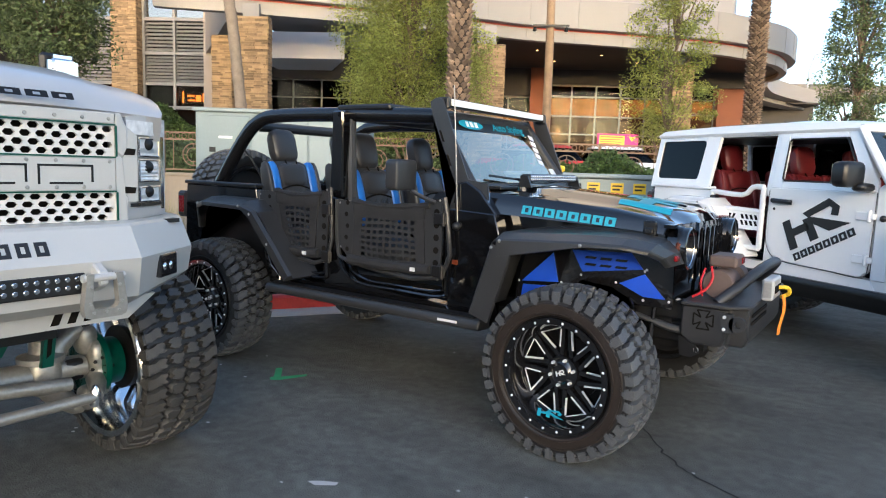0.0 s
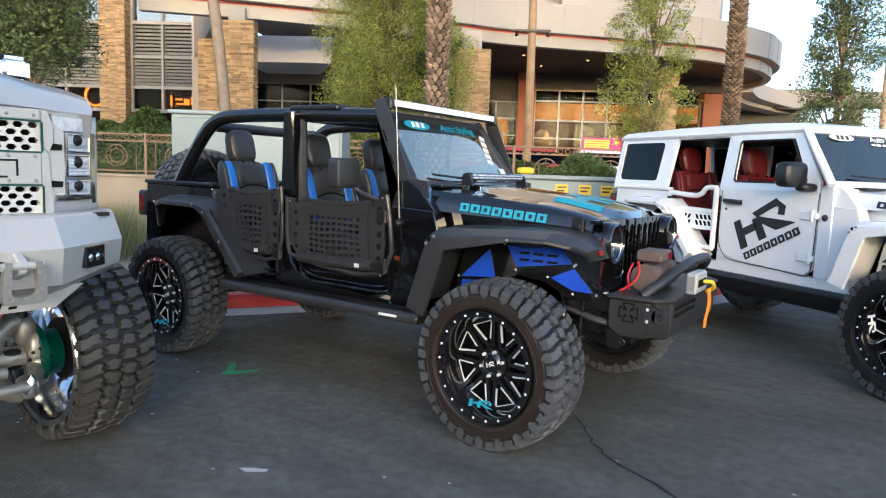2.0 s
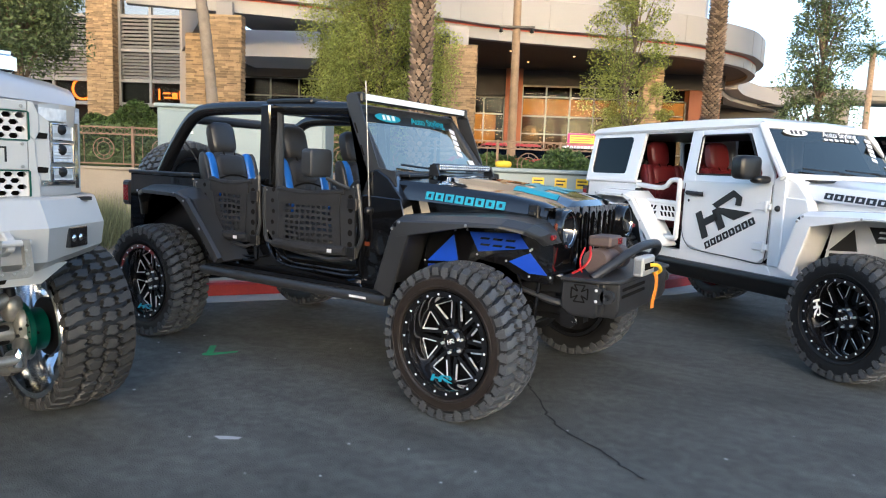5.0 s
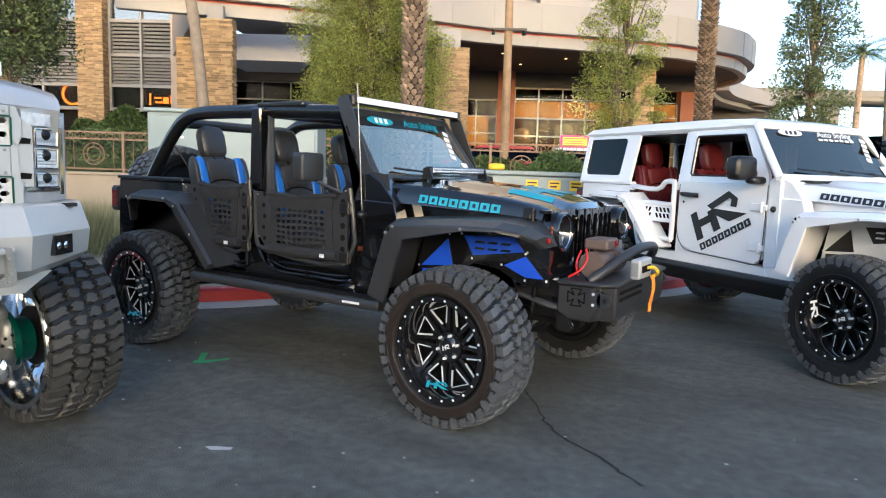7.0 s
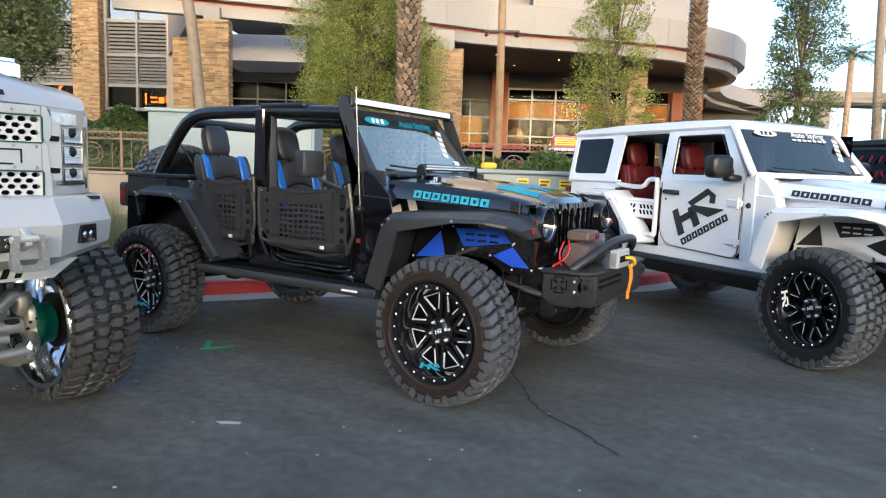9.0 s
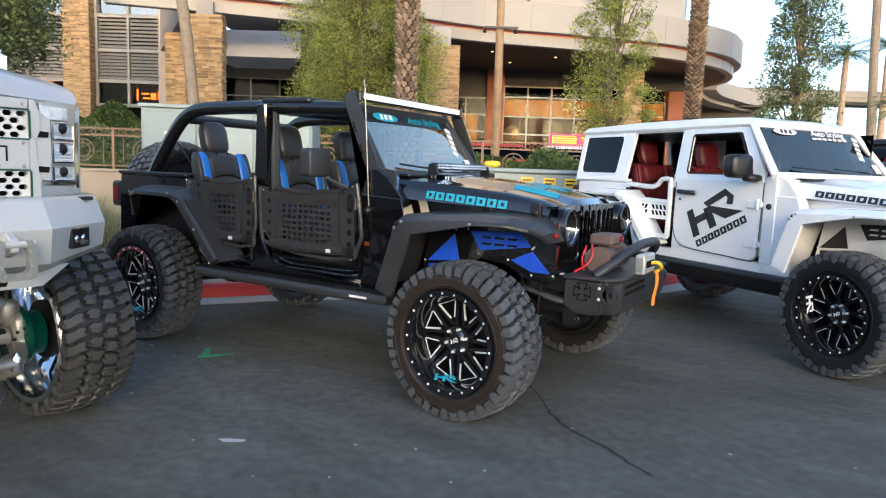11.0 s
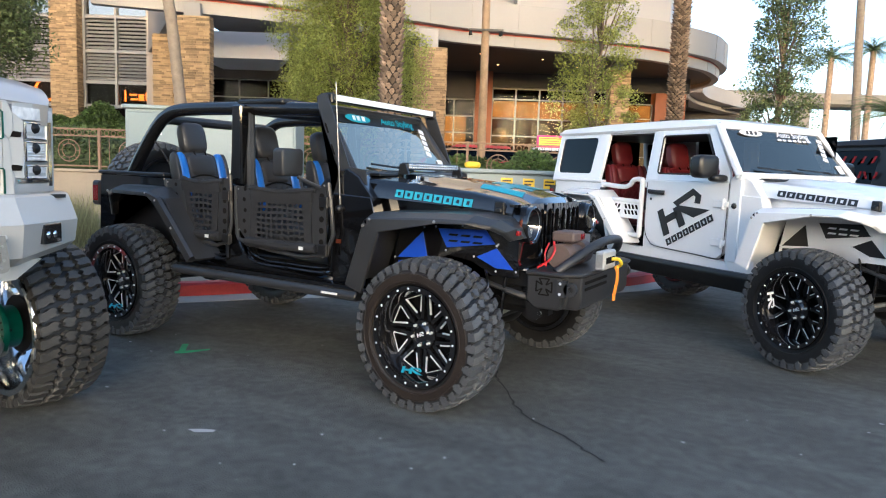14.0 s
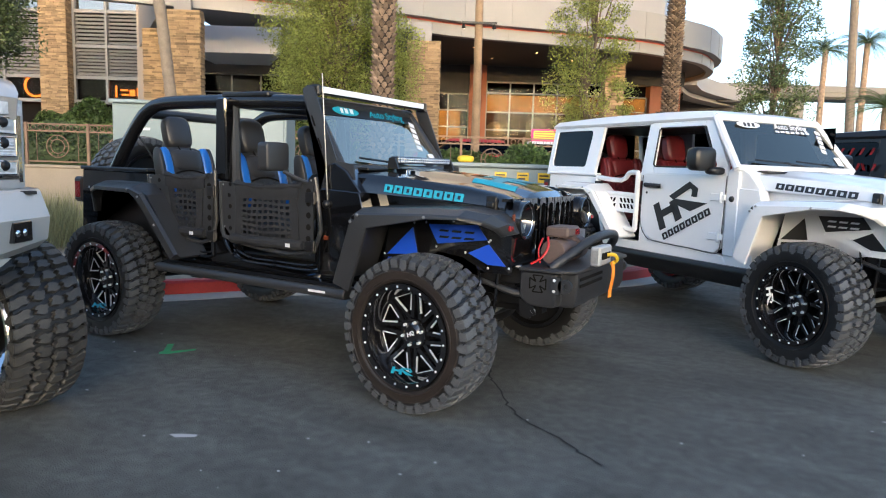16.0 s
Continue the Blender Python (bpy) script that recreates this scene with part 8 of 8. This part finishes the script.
for s in (-1, 1):
    # headlights
    q = lambda y, x0=gx: (x0 - 0.02 - 0.14 * max(0, (y - 0.6) / 0.27) ** 1.4)
    rings = [[(q(y) - 0.06, s * y, z0), (q(y), s * y, z0), (q(y) + 0.004, s * y, z1), (q(y) - 0.06, s * y, z1)] for y, z0, z1 in ((0.63, 1.255, 1.68), (0.70, 1.255, 1.69), (0.80, 1.265, 1.69), (0.885, 1.28, 1.685))]
    hl = part("headlight", loft(B(), rings), SM, tk, "tall stacked chrome and clear headlight", 30)
    bent = lambda ys, z0, z1, a, b: loft(B(), [[(q(y) + a, s * y, z0), (q(y) + b, s * y, z0), (q(y) + b, s * y, z1), (q(y) + a, s * y, z1)] for y in ys])
    part("bowl", bent((0.68, 0.73, 0.79, 0.845), 1.275, 1.61, 0.001, 0.004), M["cast"], hl, "", 30)
    part("top_strip", bent((0.625, 0.69, 0.76, 0.82, 0.87), 1.612, 1.668, 0.003, 0.016), M["lens"], hl, "bright daytime strip across the top", 30)
    for zz, h in ((1.562, 0.074), (1.465, 0.088), (1.367, 0.06)):
        part("lamp_unit", bent((0.70, 0.755, 0.82), zz - h / 2, zz + h / 2, 0.003, 0.008), M["lens"], hl, "clear stacked lamp", 30)
        part("lamp_shade", bent((0.705, 0.755, 0.815), zz - h * 0.30, zz - h * 0.05, 0.008, 0.0105), M["silver_matte"], hl, "", 30)
        fr = [(q(y) + 0.010, s * y, zz - h / 2) for y in (0.695, 0.76, 0.825)] + [(q(y) + 0.010, s * y, zz + h / 2) for y in (0.825, 0.76, 0.695)]
        part("lamp_frame", tube(B(), fr, 0.005, 6, True), M["chrome"], hl, "chrome lamp surround")
        part("projector", lathe(B(), [(0.0, 0.012), (0.016, 0.010), (0.024, 0.004), (0.026, 0.0)], 16, "x", (q(0.75) + 0.010, s * 0.75, zz + h * 0.18)), M["dark_steel"], hl)
    bm = B()
    for k in range(5):
        z0 = 1.43 + k * 0.014
        loft(bm, [[(q(y) + 0.008, s * y, z0), (q(y) + 0.014, s * y, z0), (q(y) + 0.010, s * y, z0 + 0.006), (q(y) + 0.008, s * y, z0 + 0.006)] for y in (0.70, 0.76, 0.82)])
    tagged(part("lens_ribs", bm, M["lens"], hl, "", 0), kind="stuff")
    part("chrome_trim", bent((0.838, 0.862), 1.30, 1.61, 0.003, 0.014), M["chrome"], hl, "chrome outer upright", 30)
    part("chrome_trim", bent((0.64, 0.70, 0.77, 0.862), 1.318, 1.332, 0.003, 0.014), M["chrome"], hl, "", 30)
    part("chrome_trim", bent((0.625, 0.70, 0.77, 0.87), 1.275, 1.312, 0.002, 0.010), M["silver_paint"], hl, "", 30)
    part("chrome_trim", bent((0.672, 0.684), 1.335, 1.60, 0.003, 0.012), M["chrome"], hl, "", 30)
    part("bezel", prism(B(), [(s * 0.60, 1.34), (s * 0.668, 1.34), (s * 0.668, 1.605), (s * 0.60, 1.66)], "x", gx - 0.03, gx - 0.008), SM, hl, "", 0)
    part("dark_step", box(B(), gx - 0.12, gx - 0.035, *sorted((s * 0.625, s * 0.87)), 1.245, 1.262), M["plastic"], hl, "", 0)
    for zz in (1.542, 1.388):
        part("vent", prism(B(), [(s * 0.605, zz - 0.014), (s * 0.655, zz - 0.014), (s * 0.66, zz + 0.010), (s * 0.615, zz + 0.014)], "x", gx - 0.007, gx - 0.003), M["dark_void"], hl, "", 0)
    # wings and arches
    w = B()
    arch = [(-0.75 + 0.0, 0.95)] + arc(0, 0.55, 0.62, 140, 40, 10) + [(0.60, 0.98)]
    prism(w, [(-1.6, 0.95), (-1.6, 1.70), (0.40, 1.67), (0.525, 1.65), (0.53, 1.24)] + [(0.50, 1.05)] + arc(0, 0.60, 0.62, 45, 140, 10) + [(-0.62, 0.95)], "y", s * 0.79, s * 0.868)
    part("wing", w, SP, tk, "", 30, 0.01)
    add_wheel(tk, WS_TRUCK, Matrix.Translation((-0.045, s * 1.04, 0.484)) @ rot("Z", (0 if s < 0 else 180)))
    add_wheel(tk, WS_TRUCK, Matrix.Translation((-4.05, s * 1.03, 0.487)) @ rot("Z", (0 if s < 0 else 180)))
    # towing mirror
    mr = part("towing_mirror", box(B(), -1.19, -1.10, s * 1.22 - 0.09, s * 1.22 + 0.09, 1.97, 2.13), M["polished"], tk, "chrome towing mirror", 40, 0.035, 3)
    part("mirror_arm", tube(B(), [(-1.3, s * 0.9, 1.9), (-1.27, s * 1.2, 1.98)], 0.025, 8), M["plastic"], mr)
    part("mirror_back", box(B(), -1.24, -1.188, s * 1.22 - 0.105, s * 1.22 + 0.105, 1.955, 2.145), M["plastic"], mr, "black mirror housing", 30, 0.02)
    # green hub and brake
    hb = part("brake_rotor", lathe(B(), [(0.06, -0.10), (0.165, -0.10), (0.165, -0.07), (0.12, -0.065), (0.12, 0.02), (0.05, 0.03)], 40, "y", (-0.03, s * 0.90, 0.48)), M["teal"], tk, "drilled teal brake rotor")
    bm = B()
    for k in range(26):
        a = 2 * math.pi * k / 26
        for rr in (0.142, 0.154):
            lathe(bm, [(0, 0), (0.0045, 0), (0.005, 0.001)], 6, "y", (rr * math.cos(a + rr) - 0.03, s * 0.90 - 0.1015, 0.48 + rr * math.sin(a + rr)))
    tagged(part("drill_holes", bm, M["dark_void"], hb, "", 0), kind="stuff")
    kn = B()
    pad(kn, (0.0, s * 0.765, 0.62), 0.055, 0.05, 0.075, 3, 14, 8)
    pad(kn, (0.03, s * 0.80, 0.52), 0.06, 0.045, 0.10, 3, 14, 8)
    pad(kn, (0.04, s * 0.81, 0.42), 0.06, 0.045, 0.085, 3, 14, 8)
    pad(kn, (0.02, s * 0.765, 0.33), 0.055, 0.05, 0.06, 3, 14, 8)
    tube(kn, [(0.05, s * 0.79, 0.43), (0.14, s * 0.75, 0.41), (0.23, s * 0.70, 0.40)], [0.05, 0.04, 0.03], 12)
    k2 = part("steering_knuckle", kn, M["cast"], tk, "cast bare-metal steering knuckle", 60)
    yk = B()
    pad(yk, (0, s * 0.56, 0.487), 0.085, 0.075, 0.10, 3.2, 16, 9)
    tube(yk, [(0, s * 0.58, 0.53), (0.0, s * 0.64, 0.62), (0.0, s * 0.70, 0.665), (0.0, s * 0.74, 0.675)], [0.07, 0.055, 0.045, 0.04], 12)
    tube(yk, [(0, s * 0.58, 0.44), (0.0, s * 0.64, 0.35), (0.0, s * 0.70, 0.30), (0.0, s * 0.74, 0.29)], [0.07, 0.055, 0.045, 0.04], 12)
    part("inner_yoke", yk, M["cast"], tk, "cast axle yoke", 60)
    part("universal_joint", pad(B(), (0.0, s * 0.69, 0.487), 0.055, 0.06, 0.055, 4), M["dark_steel"], tk)
    for zz in (0.71, 0.28):
        part("ball_joint", lathe(B(), [(0, zz + 0.03), (0.028, zz + 0.025), (0.032, zz - 0.02), (0.015, zz - 0.03), (0, zz - 0.03)], 14, "z", (0.0, s * 0.755, 0)), M["dark_steel"], k2)
    part("tie_rod_end", lathe(B(), [(0, 0.46), (0.01, 0.455), (0.022, 0.43), (0.026, 0.40), (0.026, 0.36), (0, 0.355)], 14, "z", (0.24, s * 0.69, 0)), M["chrome"], k2, "polished rod end")
    bm = B()
    for k in range(8):
        t2 = 2 * math.pi * k / 8
        lathe(bm, [(0, 0.008), (0.008, 0.008), (0.01, 0)], 6, "x", (0.095, s * 0.80 + 0.05 * math.cos(t2), 0.487 + 0.05 * math.sin(t2)))
    tagged(part("bolts", bm, M["dark_steel"], k2), kind="stuff")
part("front_axle", tube(B(), [(0, -0.75, 0.487), (0, -0.3, 0.487), (0, 0.3, 0.487), (0, 0.75, 0.487)], [0.055, 0.06, 0.07, 0.06], 12), M["cast"], tk, "polished bare axle tube")
part("differential", ball(B(), (0.02, -0.3, 0.487), 0.2, 3, 1, 0.9, 1), M["steel"], tk)
part("tie_rod", tube(B(), [(0.24, -0.69, 0.40), (0.24, 0.69, 0.40)], 0.026, 12), M["cast"], tk, "bare aluminium tie rod")
part("drag_link", tube(B(), [(0.17, -0.3, 0.56), (0.20, 0.60, 0.475)], 0.03, 12), M["cast"], tk)
part("track_bar", prism(B(), [(0.22, 0.60), (0.36, 0.63), (0.40, 0.70), (0.32, 0.71), (0.20, 0.65)], "x", 0.06, 0.10), M["teal"], tk, "teal bracket", 0)
for y in (0.50,):
    br = part("link_bracket", prism(B(), [(y, 0.56), (y + 0.05, 0.56), (y + 0.07, 0.72), (y + 0.02, 0.72)], "x", 0.12, 0.15), M["teal"], tk, "teal cut-out link bracket", 0)
    part("cutout", prism(B(), [(y + 0.02, 0.60), (y + 0.042, 0.62), (y + 0.05, 0.69), (y + 0.03, 0.69)], "x", 0.1505, 0.152), M["dark_void"], br, "", 0)
part("spring_seat", lathe(B(), [(0.0, 0.56), (0.10, 0.56), (0.10, 0.585), (0.05, 0.60), (0.05, 0.66), (0.0, 0.66)], 20, "z", (0.02, 0.55, 0)), M["steel"], tk)
part("axle_shaft", tube(B(), [(0.0, 0.64, 0.487), (0.0, 0.9, 0.487)], 0.045, 12), M["dark_steel"], tk)
# bumper: faceted plates
rings = []
for y, xo in ((-0.965, 0.55), (-0.925, 0.645), (-0.56, 0.88), (0.56, 0.88), (0.925, 0.645), (0.965, 0.55)):
    e = abs(y) > 0.7
    lo = 0.94 + (0.10 if abs(y) > 0.95 else 0.04 if e else 0)
    rings.append([(xo - 0.30, y, 1.27), (xo - 0.07, y, 1.265), (xo - 0.055, y, 1.255), (xo + 0.022, y, 1.14), (xo + 0.02, y, 1.125), (xo - 0.005, y, lo + 0.05), (xo - 0.10, y, lo), (xo - 0.3, y, lo + 0.02)])
bp = part("front_bumper", loft(B(), rings), M["bumper_silver"], tk, "faceted silver plate bumper", 15)
part("lower_valance", prism(B(), [(-0.72, 0.96), (0.72, 0.96), (0.60, 0.87), (-0.60, 0.87)], "x", 0.66, 0.72), SM, bp, "", 0)
bm = B()
for k in range(3):
    for s in (-1, 1):
        y = s * (0.30 + k * 0.06)
        prism(bm, [(y, 0.885), (y + 0.03, 0.885), (y + 0.055, 0.945), (y + 0.025, 0.945)], "x", 0.7205, 0.723)
tagged(part("vent_slots", bm, M["dark_void"], bp, "", 0), kind="stuff")
letter_bars(bp, 9, 0.54, 0.055, M["black_vinyl"], pose(0.866, -0.02, 1.195) @ rot("Z", 90) @ rot("X", -33), 0.3)
lb = part("bumper_light_bar", box(B(), 0.872, 0.902, -0.35, 0.35, 1.03, 1.105), M["plastic"], bp, "black LED light bar set into the bumper", 30, 0.006)
bm = B()
for k in range(20):
    for zz in (1.055, 1.085):
        lathe(bm, [(0.0, 0.003), (0.007, 0.003), (0.0095, 0.0)], 10, "x", (0.902, -0.32 + k * 0.0337, zz))
tagged(part("led_lens", bm, M["chrome"], lb), kind="stuff")
for s in (-1, 1):
    fg = part("fog_light", box(B(), -0.014, 0.012, -0.07, 0.07, -0.046, 0.046), M["gloss_black"], bp, "square fog light", 30, 0.004, m=pose(0.782, s * 0.735, 1.085) @ rot("Z", s * 32.8))
    for k in (-1, 1):
        part("lens", ball(B(), (0.010, k * 0.026 - 0.012 * s, -0.004), 0.018, 2, 0.5), M["chrome"], fg)
    sh = part("shackle_mount", prism(B(), [(0.86, 1.16), (0.95, 1.11), (0.95, 1.06), (0.86, 1.02)], "y", s * 0.39 - 0.018, s * 0.39 + 0.018), SM, bp, "", 30, 0.006)
    bm = B()
    c = s * 0.39
    bow = lambda w, b: [(c - w * 0.82, 1.105), (c - w, 0.995)] + [(c - w + 0.022 + 0.022 * math.cos(a), 0.995 - b + 0.022 * math.sin(a)) for a in (math.pi, 1.25 * math.pi, 1.5 * math.pi)] + [(c + w - 0.022 + 0.022 * math.cos(a), 0.995 - b + 0.022 * math.sin(a)) for a in (1.5 * math.pi, 1.75 * math.pi, 2 * math.pi)] + [(c + w, 0.995), (c + w * 0.82, 1.105)]
    o, n2 = bow(0.078, 0.028), bow(0.048, -0.002)
    for k in range(len(o) - 1):
        prism(bm, [o[k], n2[k], n2[k + 1], o[k + 1]], "x", 0.93, 0.962)
    bmesh.ops.remove_doubles(bm, verts=bm.verts, dist=0.0002)
    sk = part("shackle", bm, M["cast"], sh, "machined aluminium shackle", 30)
    bm = B()
    for dy, zz in ((-0.05, 1.06), (0.05, 1.06), (-0.056, 1.0), (0.056, 1.0), (-0.045, 0.967), (0, 0.967), (0.045, 0.967)):
        lathe(bm, [(0, 0.003), (0.005, 0.003), (0.007, 0)], 8, "x", (0.9625, c + dy, zz))
    tagged(part("bolts", bm, M["steel"], sk), kind="stuff")
    part("pin", tube(B(), [(0.945, s * 0.39 - 0.075, 1.09), (0.945, s * 0.39 + 0.075, 1.09)], 0.015, 10), SM, sh)
# cab and bed
cabr = []
for x, w, z1 in ((-0.85, 0.90, 1.70), (-1.05, 0.86, 1.95), (-1.55, 0.74, 2.45), (-2.6, 0.74, 2.52), (-3.1, 0.76, 2.46), (-3.25, 0.86, 1.75)):
    cabr.append([(x, -w, 1.0), (x, -0.94, 1.5), (x, -w, z1 - 0.06), (x, -w + 0.08, z1), (x, w - 0.08, z1), (x, w, z1 - 0.06), (x, 0.94, 1.5), (x, w, 1.0)])
part("cab", loft(B(), cabr), SP, tk, "", 30)
part("windscreen_glass", prism(B(), [(-1.06, 1.96), (-1.54, 2.44), (-1.52, 2.45), (-1.04, 1.97)], "y", -0.70, 0.70), M["glass_tint"], tk, "", 0)
part("bed", box(B(), -5.2, -3.3, -0.94, 0.94, 1.0, 1.72), SP, tk, "", 30, 0.02)
part("frame_rails", box(B(), -5.0, 0.5, -0.42, 0.42, 0.78, 0.98), M["dark_steel"], tk, "", 0)
